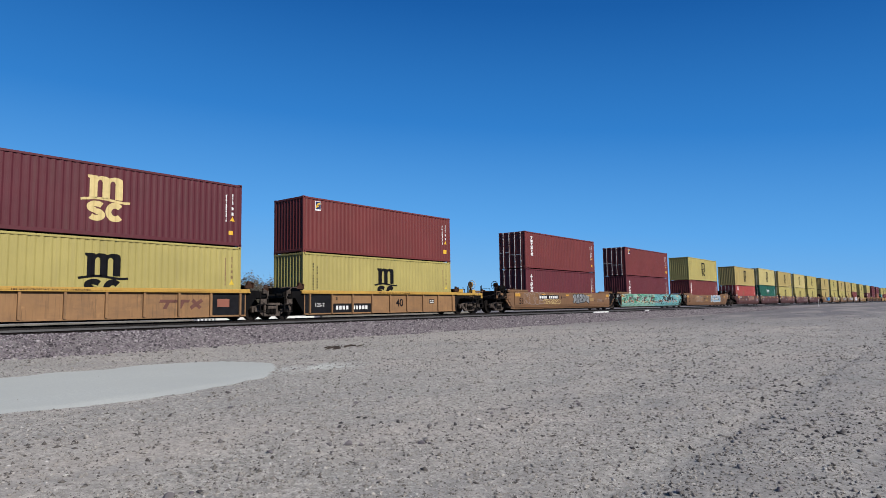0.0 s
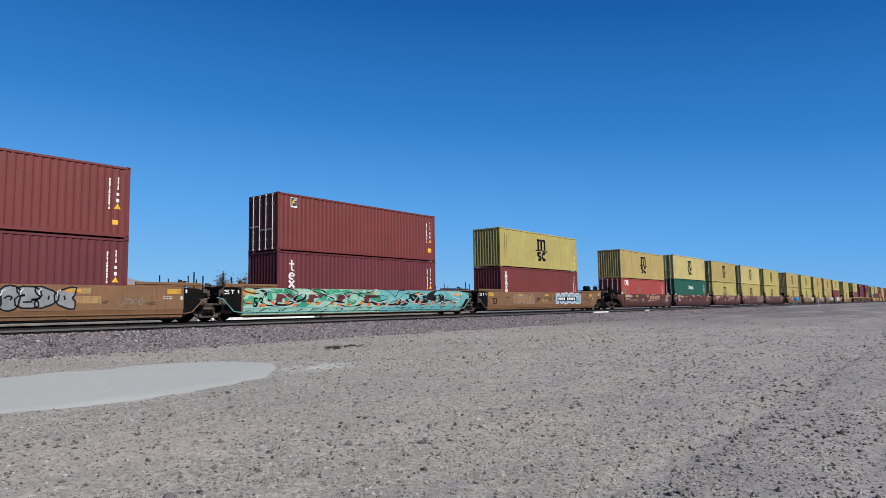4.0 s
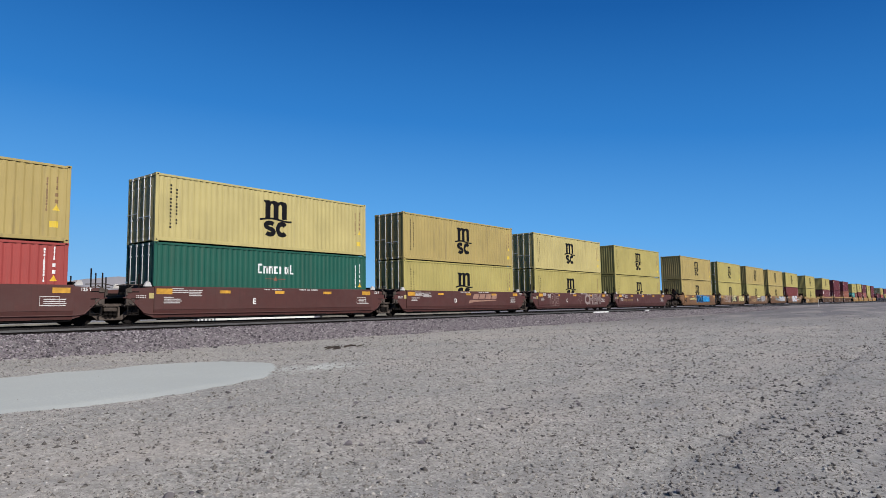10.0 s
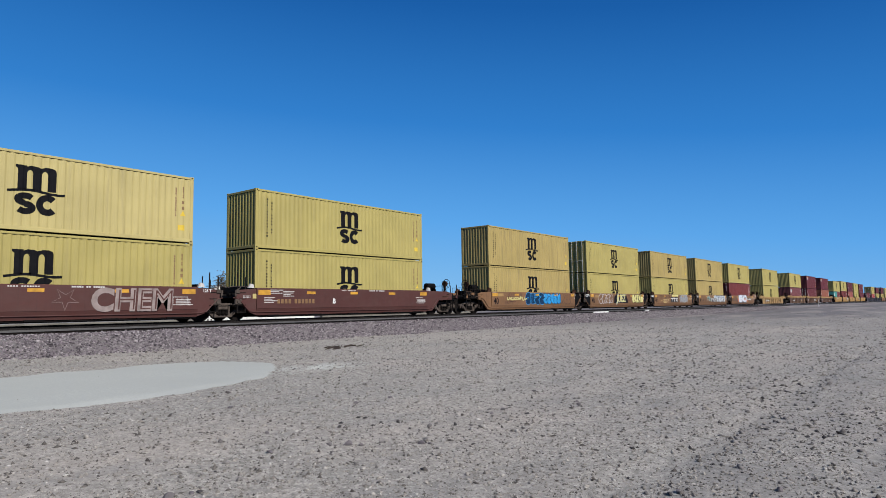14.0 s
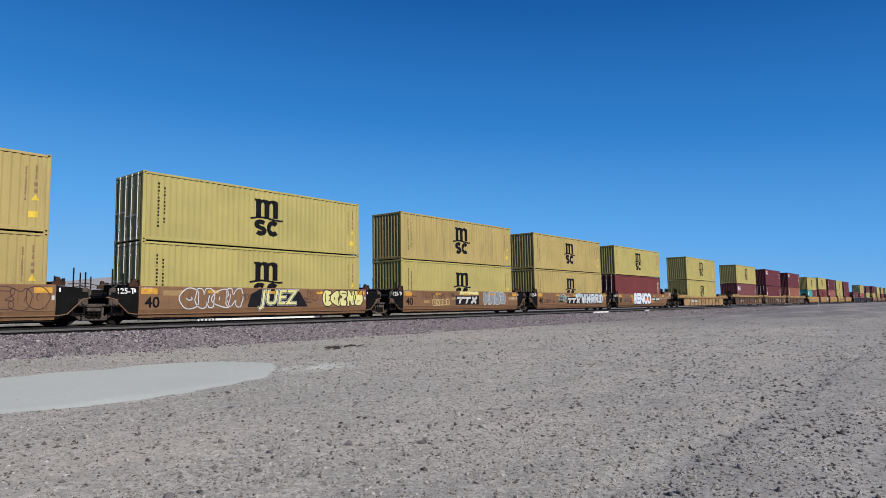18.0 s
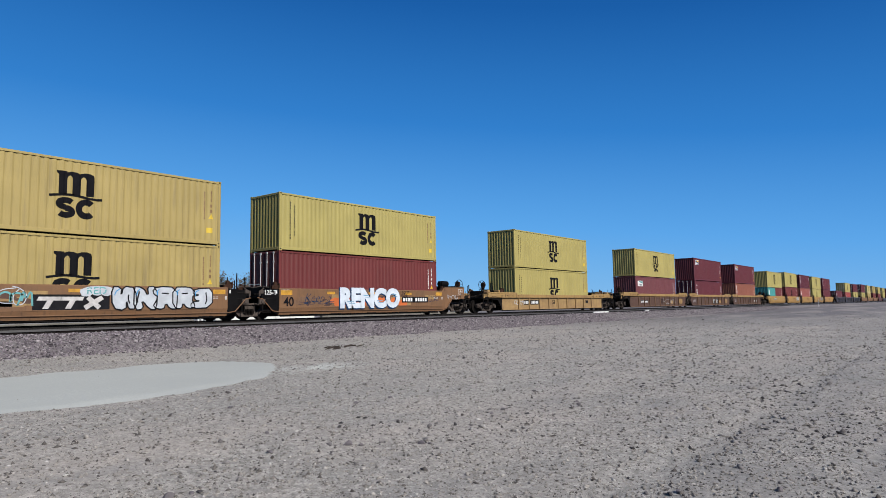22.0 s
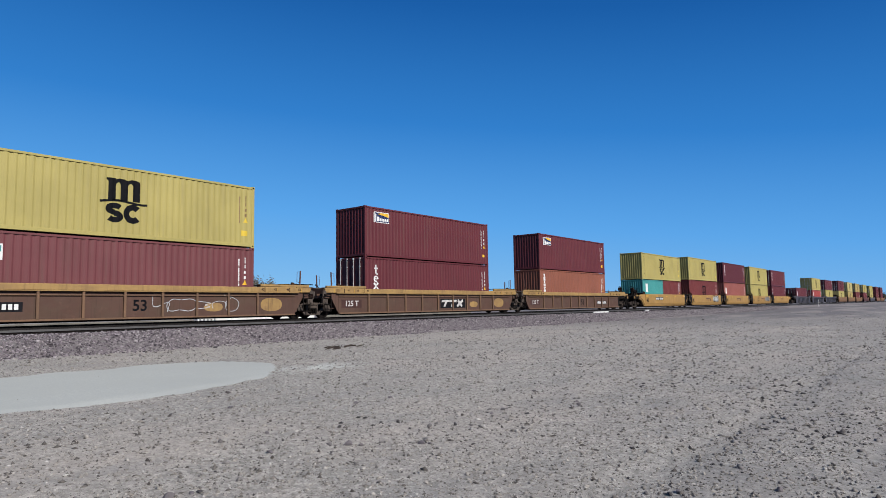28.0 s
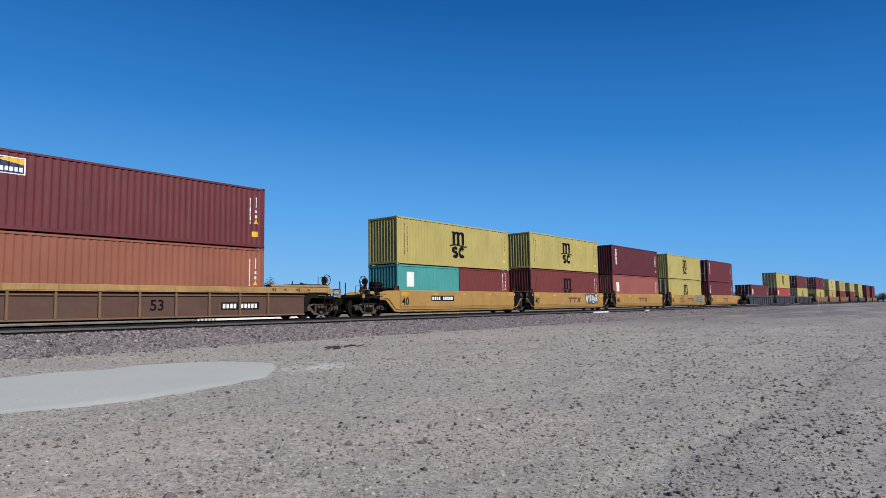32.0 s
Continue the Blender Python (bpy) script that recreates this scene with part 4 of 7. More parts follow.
def mark(ob, name, key, mat, side, draw, label=""):
    if (key, mat) in MESHES:
        me = MESHES[key, mat]
    else:
        g = Geo()
        draw(g)
        me = draped(g, key, mat, side)
    ob = part(name, me, ob, label)
    if name in ("code_marking", "vertical_marking", "height_marking", "sign_bars", "small_mark"):
        ob["kind"] = "stuff"


def line_marks(ink, dz=0.0):
    def put(ob, side, h, hl):
        mark(ob, "emblem", "emblem%.2f" % dz, ink, side, lambda g: emblem(g, dz), "comb, wave and two rounds")
        mark(ob, "vertical_marking", "long_column%.2f" % dz, ink, side, lambda g: (columns(g, -5.40, 2.47 + dz, 13, 0.150, 0.085, 0.09), columns(g, -5.14, 2.30 + dz, 8, 0.150, 0.085, 0.09), columns(g, -5.14, 1.00 + dz, 2, 0.150, 0.085, 0.09)), "column of small dark bars")
    return put


def code_marks(ink, warn=True, sticker=0.0):
    def put(ob, side, h, hl):
        x = hl
        mark(ob, "code_marking", "code_long_%.1f" % hl, ink, side, lambda g: columns(g, x - 0.80, 2.35, 12, 0.105, 0.060, 0.092))
        mark(ob, "code_marking", "code_short_%.1f" % hl, ink, side, lambda g: (columns(g, x - 0.47, 2.42, 6, 0.085, 0.06, 0.075), columns(g, x - 0.47, 1.80, 1, 0.2, 0.11, 0.13), columns(g, x - 0.47, 1.56, 1, 0.2, 0.12, 0.14)))
        if warn:
            mark(ob, "warning_label", "warn_%.1f" % hl, "lemon_label" if ink == "gold" else "amber", side, lambda g: g.flat([(x - 0.60, 1.15), (x - 0.34, 1.15), (x - 0.47, 1.38)], 0), "amber warning triangle")
        if sticker:
            mark(ob, "sticker", "sticker_%.1f_%.2f" % (hl, sticker), "lemon_label" if ink == "gold" else "amber", side, lambda g: g.rect(x - 0.56 - 0.4 * sticker, x - 0.56 + 0.6 * sticker, 0.52, 0.52 + 0.6 * sticker + 0.05, 0), "amber sticker")
    return put


def dashes(ob, side, h, hl):
    mark(ob, "height_marking", "dashes_%.1f_%.2f" % (hl, h), "cream", side, lambda g: [g.flat([(s * (hl - 0.22 - i * 0.085) - 0.02, h - 0.105), (s * (hl - 0.22 - i * 0.085) + 0.02, h - 0.105), (s * (hl - 0.22 - i * 0.085) + 0.045, h - 0.05), (s * (hl - 0.22 - i * 0.085) + 0.005, h - 0.05)], 0) for i in range(5) for s in (-1, 1)], "row of cream slanted dashes")


def big_column(x0):
    """A tall column of white block shapes."""
    def put(ob, side, h, hl):
        def draw(g):
            for i in range(6):
                z = 2.52 - i * 0.262
                g.rect(x0, x0 + 0.34, z - 0.06, z, 0)
                g.rect(x0 + 0.12, x0 + 0.23, z - 0.21, z - 0.06, 0)
                if i % 2:
                    g.rect(x0, x0 + 0.09, z - 0.21, z - 0.06, 0)
                    g.rect(x0 + 0.26, x0 + 0.34, z - 0.21, z - 0.06, 0)
                g.rect(x0 + 0.04, x0 + 0.30, z - 0.222, z - 0.19, 0)
        mark(ob, "column_marking", "big_column%.2f" % x0, "white", side, draw, "tall column of white block shapes")
    return put


def loops_column(ob, side, h, hl):
    """Three white looped shapes in a column."""
    def draw(g):
        g.rect(-5.28, -5.15, 1.80, 2.45, 0)
        g.rect(-5.38, -5.02, 2.16, 2.25, 0)
        g.rect(-5.22, -5.02, 1.76, 1.84, 0)
        g.ribbon([(-5.20 + 0.17 * math.cos(a), 1.44 + 0.19 * math.sin(a)) for a in [0.1 + 5.3 * i / 18 for i in range(19)]], 0.10, 0)
        g.rect(-5.32, -5.03, 1.41, 1.48, 0)
        g.ribbon([(-5.40, 0.72), (-5.02, 1.16)], 0.12, 0)
        g.ribbon([(-5.40, 1.16), (-5.02, 0.72)], 0.12, 0)
        g.v = [(-5.2 + (px + 5.2) * 0.86, py, 2.45 + (pz - 2.45) * 0.80) for px, py, pz in g.v]
    mark(ob, "column_marking", "loops_column", "white", side, draw, "column of white looped shapes")


def square_badge(ob, side, h, hl):
    mark(ob, "badge", "badge", "white", side, lambda g: g.rect(-5.30, -4.90, 2.20, 2.70, 0), "white square badge")
    mark(ob, "badge_field", "badge_field", "navy_ink", side - 0.003, lambda g: g.rect(-5.27, -4.93, 2.28, 2.67, 0))
    mark(ob, "badge_arc", "badge_arc", "amber", side - 0.006, lambda g: (g.ribbon([(-5.21, 2.32), (-5.18, 2.48), (-5.08, 2.57), (-4.95, 2.59)], 0.08, 0), g.ribbon([(-5.18, 2.43), (-5.02, 2.45)], 0.05, 0)))


def sign_board(ground, x0):
    def put(ob, side, h, hl):
        k = "%s%.1f" % (ground, x0)
        mark(ob, "sign_board", "board" + k, "white", side, lambda g: g.rect(x0, x0 + 1.26, 2.00, 2.62, 0), "white-edged sign panel")
        mark(ob, "sign_field", "field" + k, ground, side - 0.003, lambda g: g.rect(x0 + 0.05, x0 + 1.21, 2.04, 2.58, 0))
        mark(ob, "sign_beam", "beam" + k, "amber", side - 0.006, lambda g: g.flat([(x0 + 0.30, 2.50), (x0 + 1.21, 2.36), (x0 + 1.21, 2.57), (x0 + 0.60, 2.57)], 0), "amber wedge")
        mark(ob, "sign_bars", "bars" + k, "white", side - 0.006, lambda g: (g.rect(x0 + 0.09, x0 + 0.20, 2.06, 2.50, 0), g.rect(x0 + 0.26, x0 + 0.42, 2.08, 2.34, 0), [g.rect(x0 + 0.46 + i * 0.15, x0 + 0.57 + i * 0.15, 2.10, 2.26, 0) for i in range(5)]))
    return put


def low_board(ob, side, h, hl):
    mark(ob, "sign_board", "lowboard", "white", side, lambda g: g.rect(-5.45, -4.10, 1.85, 2.42, 0), "faded white sign panel")
    mark(ob, "sign_beam", "lowbeam", "teal", side - 0.003, lambda g: g.flat([(-5.15, 2.30), (-4.15, 2.14), (-4.15, 2.36), (-5.0, 2.36)], 0))
    mark(ob, "sign_bars", "lowbars", "sp_grey", side - 0.003, lambda g: [g.rect(-5.2 + i * 0.2, -5.05 + i * 0.2, 1.92, 2.08, 0) for i in range(5)])


def white_blocks(ob, side, h, hl):
    """Three white angular shapes, and old paint patches."""
    def draw(g):
        g = Lowered(g, 0.34)
        g.ribbon([(-4.82, 2.02), (-5.14, 2.02), (-5.22, 1.82), (-5.14, 1.60), (-4.86, 1.60)], 0.12, 0)
        g.ribbon([(-4.88, 1.54), (-4.66, 2.05), (-4.50, 2.05), (-4.50, 1.54)], 0.11, 0)
        g.rect(-4.76, -4.52, 1.68, 1.78, 0)
        g.rect(-4.36, -4.24, 1.52, 2.10, 0)
    mark(ob, "side_sign", "white_blocks", "white", side, draw, "white angular block shapes")
    mark(ob, "paint_patch", "patch_a", "fadepatch", side, lambda g: g.rect(-5.9, -4.75, 0.9, 1.65, 0), "rubbed brown patch")
    mark(ob, "paint_patch", "patch_b", "fadepatch", side, lambda g: g.rect(-1.75, -1.0, 1.15, 1.8, 0), "rubbed brown patch")


def centre_word(ob, side, h, hl):
    """A row of white block shapes with a small mark under it."""
    def draw(g):
        for i in range(7):
            x = -1.02 + i * 0.31
            tall = 0.46 if i in (0, 6) else 0.36
            g.rect(x, x + 0.09, 1.72, 1.72 + tall, 0)
            if i not in (4, 6):
                g.rect(x + 0.09, x + 0.23, 1.72 + tall - 0.09, 1.72 + tall, 0)
            if i not in (1, 2, 4):
                g.rect(x + 0.09, x + 0.23, 1.72, 1.80, 0)
            if i in (1, 2, 5):
                g.rect(x + 0.16, x + 0.24, 1.72, 1.72 + tall, 0)
    mark(ob, "side_sign", "centre_word", "white", side, draw, "row of white block shapes")
    mark(ob, "small_mark", "small_mark", "orange", side, lambda g: (g.rect(-0.6, 0.6, 1.45, 1.48, 0), g.flat([(-0.1, 1.38), (0.1, 1.38), (0, 1.6)], 0)))


def white_card(ob, side, h, hl):
    mark(ob, "card", "card_%.1f" % hl, "white", side, lambda g: g.rect(-hl + 0.85, -hl + 1.55, 1.25, 2.15, 0), "white placard")


MARKS = {"line": line_marks("ink"), "line_low": line_marks("ink", -0.12), "line_cream": line_marks("cream"), "code_white": code_marks("white", True, 0.22), "code_dark": code_marks("gold", True, 0.30),
         "code_sticker": code_marks("gold", True, 0.34), "code_big": code_marks("white", True, 0.34), "dashes": dashes, "column": big_column(-5.24), "column_edge": big_column(-5.52), "loops": loops_column,
         "badge": square_badge, "board": sign_board("navy_ink", -5.35), "low_board": low_board, "blocks": white_blocks, "word": centre_word, "card": white_card}


# ---- well cars ----
def truck(parent, x):
    """A two-axle bogie; the wheel sets turn."""
    t = part("truck", cached("bolster", lambda g: (g.box(-0.2, 0.2, -1.05, 1.05, 0.42, 0.72, 0.03), g.cyl((0, 0, 0.76), 0.2, "z", 0.1, 16)), "black"), parent, "dark cast bogie", pose(x, 0, 0))

    def frame_side(g):
        # an open cast truss: top bar, two struts, spring seat and columns, a hood over each bearing
        g.prism([(-0.98, 0.62), (-0.50, 0.80), (0.50, 0.80), (0.98, 0.62), (0.98, 0.53), (0.46, 0.69), (-0.46, 0.69), (-0.98, 0.53)], "y", -0.08, 0.07)
        g.box(-0.46, 0.46, -0.10, 0.07, 0.15, 0.265, 0.02)
        g.box(-0.25, 0.25, -0.14, 0.07, 0.50, 0.645, 0.025)
        for s in (-1, 1):
            g.prism([(s * 0.74, 0.60), (s * 0.90, 0.55), (s * 0.46, 0.155), (s * 0.30, 0.20)], "y", -0.075, 0.06)
            g.box(s * 0.345 - 0.045, s * 0.345 + 0.045, -0.07, 0.06, 0.25, 0.72, 0.012)
            g.prism([(s * 0.74, 0.66), (s * 1.09, 0.66), (s * 1.14, 0.56), (s * 1.12, 0.36), (s * 1.03, 0.36), (s * 1.02, 0.55), (s * 0.81, 0.55), (s * 0.80, 0.38), (s * 0.71, 0.38)], "y", -0.12, 0.06)
            g.cyl((s * 0.915, -0.10, 0.475), 0.105, "y", 0.16, 14)
            g.cyl((s * 0.915, -0.19, 0.475), 0.06, "y", 0.03, 10)
            for k in range(3):
                g.cyl((s * 0.915 + 0.07 * math.cos(k * 2.09), -0.185, 0.475 + 0.07 * math.sin(k * 2.09)), 0.014, "y", 0.02, 6)

    for s in (-1, 1):
        part("side_frame", cached("side_frame", frame_side, "frame_iron"), t, "", pose(0, s * 1.0, 0, 0, 0, 0 if s < 0 else 180))
        part("spring", cached("spring", lambda g: [g.ring((px, 0, 0.26 + k * 0.055), 0.065, 0.018, "z", 10) for px in (-0.17, 0.0, 0.17) for k in range(5)], "iron"), t, "", pose(0, s * 1.08, 0))
    part("brake_beam", cached("brake_beam", lambda g: [(g.tube([(s * 0.36, -0.95, 0.40), (s * 0.36, 0.95, 0.40)], 0.035, 6), [g.box(s * 0.40 - 0.03, s * 0.40 + 0.05, y - 0.06, y + 0.06, 0.30, 0.56, 0.01) for y in (-0.755, 0.755)]) for s in (-1, 1)], "iron"), t)
    for ax in (-0.915, 0.915):
        def wheels(g):
            g.cyl((0, 0, 0), 0.085, "y", 1.9, 12)
            for s in (-1, 1):
                g.cyl((0, s * 0.755, 0), 0.475, "y", 0.12, 28)
                g.cyl((0, s * 0.688, 0), 0.505, "y", 0.03, 28)
                g.cyl((0, s * 0.83, 0), 0.16, "y", 0.05, 14)
                for k in range(4):
                    a = k * math.pi / 2
                    g.cyl((0.28 * math.cos(a), s * 0.817, 0.28 * math.sin(a)), 0.05, "y", 0.012, 8)
        w = part("wheel_set", cached("wheel_set", wheels, "iron"), t, "", pose(ax, 0, 0.475))
        WHEELS.append((w, ax))
    return t


WHEELS = []


def side_profile(kind, s, top=1.52):
    if kind == "smooth":
        p = [(1.50, 1.50), (1.545, 1.46), (1.545, 0.56), (1.46, 0.22), (1.34, 0.22), (1.34, 0.30), (1.45, 0.60), (1.45, 1.40), (1.38, 1.42), (1.38, 1.50)]
    else:
        p = [(1.40, top), (1.46, top - 0.02), (1.46, 0.24), (1.50, 0.24), (1.50, 0.19), (1.33, 0.19), (1.33, 0.24), (1.42, 0.26), (1.42, 1.0), (1.36, top - 0.02)]
    return [(s * y, z) for y, z in p]


def coupler_end(ob, sx, reach, kind, paint_key, short):
    """Steps, grab irons, valves and boxes on a car's outer end."""
    x0, x1 = sx * (reach + 0.95), sx * (reach + 0.45)
    for sy in (-1, 1):
        y = sy * 1.49
        part("side_ladder", cached(("side_ladder", sx, sy, reach), lambda g: ([g.tube([(x, y, 0.34), (x, y, 1.30)], 0.024, 6) for x in (x0, x1)], [g.tube([(x0, y - 0.03, z), (x1, y - 0.03, z)], 0.019, 5) for z in (0.38, 0.66, 0.94, 1.20)]), "iron"), ob)
        part("grab_iron", cached(("grab_iron", sx, sy, reach), lambda g: g.tube([(x1, y, 1.20), (x1, y - 0.05, 1.50), (x0, y - 0.05, 1.50), (x0, y, 1.20)], 0.017, 5), "car_rib"), ob)
        part("grab_iron", cached(("low_grab_iron", sx, sy, reach), lambda g: g.tube([(x1 - sx * 0.55, y, 1.06), (x1 - sx * 0.55, y - 0.06, 1.16), (x1 - sx * 1.05, y - 0.06, 1.16), (x1 - sx * 1.05, y, 1.06)], 0.016, 5), "car_rib"), ob)
        part("pole_pocket", cached(("pole_pocket", sx, sy, reach), lambda g: g.box(min(x0, x0 - sx * 0.18), max(x0, x0 - sx * 0.18), y - 0.04, y + 0.04, 1.02, 1.26, 0.02), paint_key), ob)
        part("step_plate", cached(("step_plate", sx, sy, reach), lambda g: g.box(min(x1 - sx * 0.1, x1 - sx * 0.42), max(x1 - sx * 0.1, x1 - sx * 0.42), y - 0.03, y + 0.05, 1.24, 1.40, 0.015), paint_key), ob)
    part("valve", cached(("valve", sx, reach), lambda g: (g.box(min(x1 - sx * 0.75, x1 - sx * 0.35), max(x1 - sx * 0.75, x1 - sx * 0.35), -1.25, -0.85, 1.10, 1.42, 0.04), g.cyl((x1 - sx * 0.55, -1.30, 1.28), 0.11, "y", 0.14, 12), g.cyl((x1 - sx * 0.30, -1.10, 1.20), 0.09, "z", 0.24, 12)), "frame_iron"), ob)
    part("pipework", cached(("pipework", sx, reach), lambda g: (g.tube([(x1 - sx * 1.5, -1.38, 1.16), (x1 - sx * 0.9, -1.40, 1.22), (x1 - sx * 0.5, -1.36, 1.44), (x1, -1.20, 1.40), (x0, -0.7, 1.06)], 0.020, 6), g.tube([(x1 - sx * 1.4, -1.0, 1.20), (x1 - sx * 0.6, -0.6, 1.36), (x1 + sx * 0.2, -0.5, 1.20)], 0.026, 6), g.tube([(x0, -1.46, 1.0), (x0 + sx * 0.10, -0.3, 0.86), (x0 + sx * 0.10, 0.3, 0.86)], 0.022, 6)), "iron"), ob)
    if kind == "ribbed":
        part("deck_box", cached(("deck_box", sx, reach), lambda g: g.box(min(x1 - sx * 2.2, x1 - sx * 1.55), max(x1 - sx * 2.2, x1 - sx * 1.55), -1.42, -1.0, 1.40, 1.62, 0.02), paint_key), ob, "painted box on the end deck")
        part("deck_post", cached(("deck_post", sx, reach), lambda g: g.box(min(x1 - sx * 0.5, x1 - sx * 0.15), max(x1 - sx * 0.5, x1 - sx * 0.15), -1.40, -1.05, 1.28, 1.62, 0.02), paint_key), ob)
        part("deck_rail", cached(("deck_rail", sx, reach), lambda g: (g.tube([(x1 - sx * 2.0, -0.6, 1.66), (x1 - sx * 0.3, -0.6, 1.66)], 0.028, 6), [g.tube([(x1 - sx * d, -0.6, 1.2), (x1 - sx * d, -0.6, 1.66 if d < 1.8 else 1.92)], 0.022, 6) for d in (0.35, 1.1, 1.95)]), "iron"), ob)
    elif short:
        part("end_rack", cached(("end_rack", sx, reach), lambda g: (g.tube([(x1 - sx * 2.0, -1.30, 1.62), (x1 - sx * 0.2, -1.30, 1.62)], 0.026, 6), [g.tube([(x1 - sx * d, -1.30, 1.1), (x1 - sx * d, -1.30, 1.62 if d != 0.8 else 1.90)], 0.026, 6) for d in (0.2, 0.8, 1.4, 2.0)], g.box(min(x1 - sx * 1.9, x1 - sx * 1.0), max(x1 - sx * 1.9, x1 - sx * 1.0), -1.2, -0.5, 1.14, 1.40, 0.03)), "iron"), ob)


def well_car(kind, half, body, shared_l, shared_r, reach_l, reach_r, label, chord=None, brake=0, top=1.535):
    """One well of a stack car; origin at its middle on the rail tops. shared: the bogie there is common with the next well;
    reach: from the middle to that bogie."""
    ob = tagged(new("well_car"), label, "rail car", "well cars of the train")
    big = half > 7
    deep = 0.14 if top < 1.5 and not big else 0.24
    for s in (-1, 1):
        side = part("side_sill", cached(("side_sill", kind, half, s, top), lambda g: g.prism(side_profile(kind, s, top - 0.015), "x", -half, half), body), ob)
        if kind == "ribbed":
            part("top_chord", cached(("top_chord", half, s, top), lambda g: (g.box(-half - 0.2, half + 0.2, min(s * 1.36, s * 1.53), max(s * 1.36, s * 1.53), top - deep, top, 0.02), g.box(-half - 0.2, half + 0.2, min(s * 1.42, s * 1.58), max(s * 1.42, s * 1.58), top - deep - 0.035, top - deep + 0.005, 0.01)), chord or body), ob, "lighter top plate")
            n = 11 if big else 9
            for i in range(1, n - 1) if big else range(n):
                x = (i - n // 2) * (1.53 if big else 1.47)
                part("rib", cached(("rib", s, top), lambda g: g.box(-0.05, 0.05, min(s * 1.455, s * 1.55), max(s * 1.455, s * 1.55), 0.24, top - deep - 0.035, 0.012), "car_rib" if body == "car_rust" else body), side, "", pose(x, 0, 0))
        else:
            for x, w, hgt in ((-half + 0.42, 0.34, 0.115), (-half * 0.48, 0.27, 0.065), (-0.02, 0.27, 0.065), (half * 0.48, 0.27, 0.065), (half - 0.42, 0.30, 0.10)):
                part("reflector", cached(("reflector", s, w), lambda g, w=w, hgt=hgt: g.box(-w, w, min(s * 1.545, s * 1.552), max(s * 1.545, s * 1.552), 1.29 - hgt, 1.29 + hgt), "reflector"), side, "amber reflector strip", pose(x, 0, 0))
            part("seam", cached(("seam", half, s), lambda g: g.box(-half + 0.05, half - 0.05, min(s * 1.54, s * 1.551), max(s * 1.54, s * 1.551), 0.54, 0.575), body), side)
    if kind == "ribbed" and body == "car_rust":
        for s in (-1, 1):
            part("bottom_flange", cached(("bottom_flange", half, s), lambda g: g.box(-half, half, min(s * 1.495, s * 1.535), max(s * 1.495, s * 1.535), 0.185, 0.255, 0.01), "car_rib"), ob)
            part("side_pipe", cached(("side_pipe", half, s), lambda g: g.tube([(-half, s * 1.50, 1.12), (half, s * 1.50, 1.12)], 0.022, 6), "car_rib"), ob)
    if kind == "smooth":
        part("air_line", cached(("air_line", half, body), lambda g: g.tube([(-half - 1.25, -1.53, 1.04), (-half - 0.95, -1.53, 0.98), (-half - 0.40, -1.53, 0.42), (-half - 0.1, -1.52, 0.37), (half + 0.1, -1.52, 0.37), (half + 0.40, -1.53, 0.42), (half + 0.95, -1.53, 0.98), (half + 1.2, -1.53, 1.02)], 0.024, 6), body), ob)
        for i in range(5):
            part("foot_plate", cached(("foot_plate", body), lambda g: g.box(-0.34, 0.34, -1.50, -1.40, 0.16, 0.235, 0.01), "black"), ob, "", pose((i - 2) * half * 0.42, 0, 0))
    for i in range(7):
        part("floor_beam", cached("floor_beam", lambda g: g.box(-0.12, 0.12, -1.38, 1.38, 0.24, 0.48, 0.01), "black"), ob, "", pose(-half + 0.4 + i * (2 * half - 0.8) / 6, 0, 0))
    part("centre_sill", cached(("centre_sill", half), lambda g: [g.box(-half + 0.1, half - 0.1, y - 0.1, y + 0.1, 0.22, 0.42) for y in (-0.9, 0.9)], "black"), ob)
    for s in (-1, 1):
        part("under_strip", cached(("under_strip", half, s), lambda g: g.box(-half + 0.25, half - 0.25, min(s * 1.26, s * 1.33), max(s * 1.26, s * 1.33), 0.12, 0.26, 0.01), "black"), ob)
    part("brake_pipe", cached(("brake_pipe", half), lambda g: (g.tube([(-half, -1.40, 0.17), (half, -1.40, 0.17)], 0.025), [g.box(-half * 0.6 + i * half * 0.4 - 0.05, -half * 0.6 + i * half * 0.4 + 0.05, -1.44, -1.36, 0.14, 0.24) for i in range(4)]), "black"), ob)
    for sx, shared, reach in ((-1, shared_l, reach_l), (1, shared_r, reach_r)):
        tone = "black" if shared and body not in ("car_brown", "car_rust") else body
        raised = sx > 0 and not shared and body == "car_orange"
        short = sx < 0 and not shared and kind == "smooth"
        stop = reach - 0.42 if shared else reach - 0.45 if short else reach + 0.35
        if not shared and kind == "ribbed":
            tone = "iron"
            for sy in (-1, 1):
                c0, c1 = sorted((sx * (half + 0.21), sx * (reach + 0.95)))
                part("deck_edge", cached(("deck_edge", sx, sy, half, round(reach, 2), top), lambda g: g.box(c0, c1, min(sy * 1.39, sy * 1.505), max(sy * 1.39, sy * 1.505), top - 0.20, top - 0.03, 0.015), chord or body), ob)

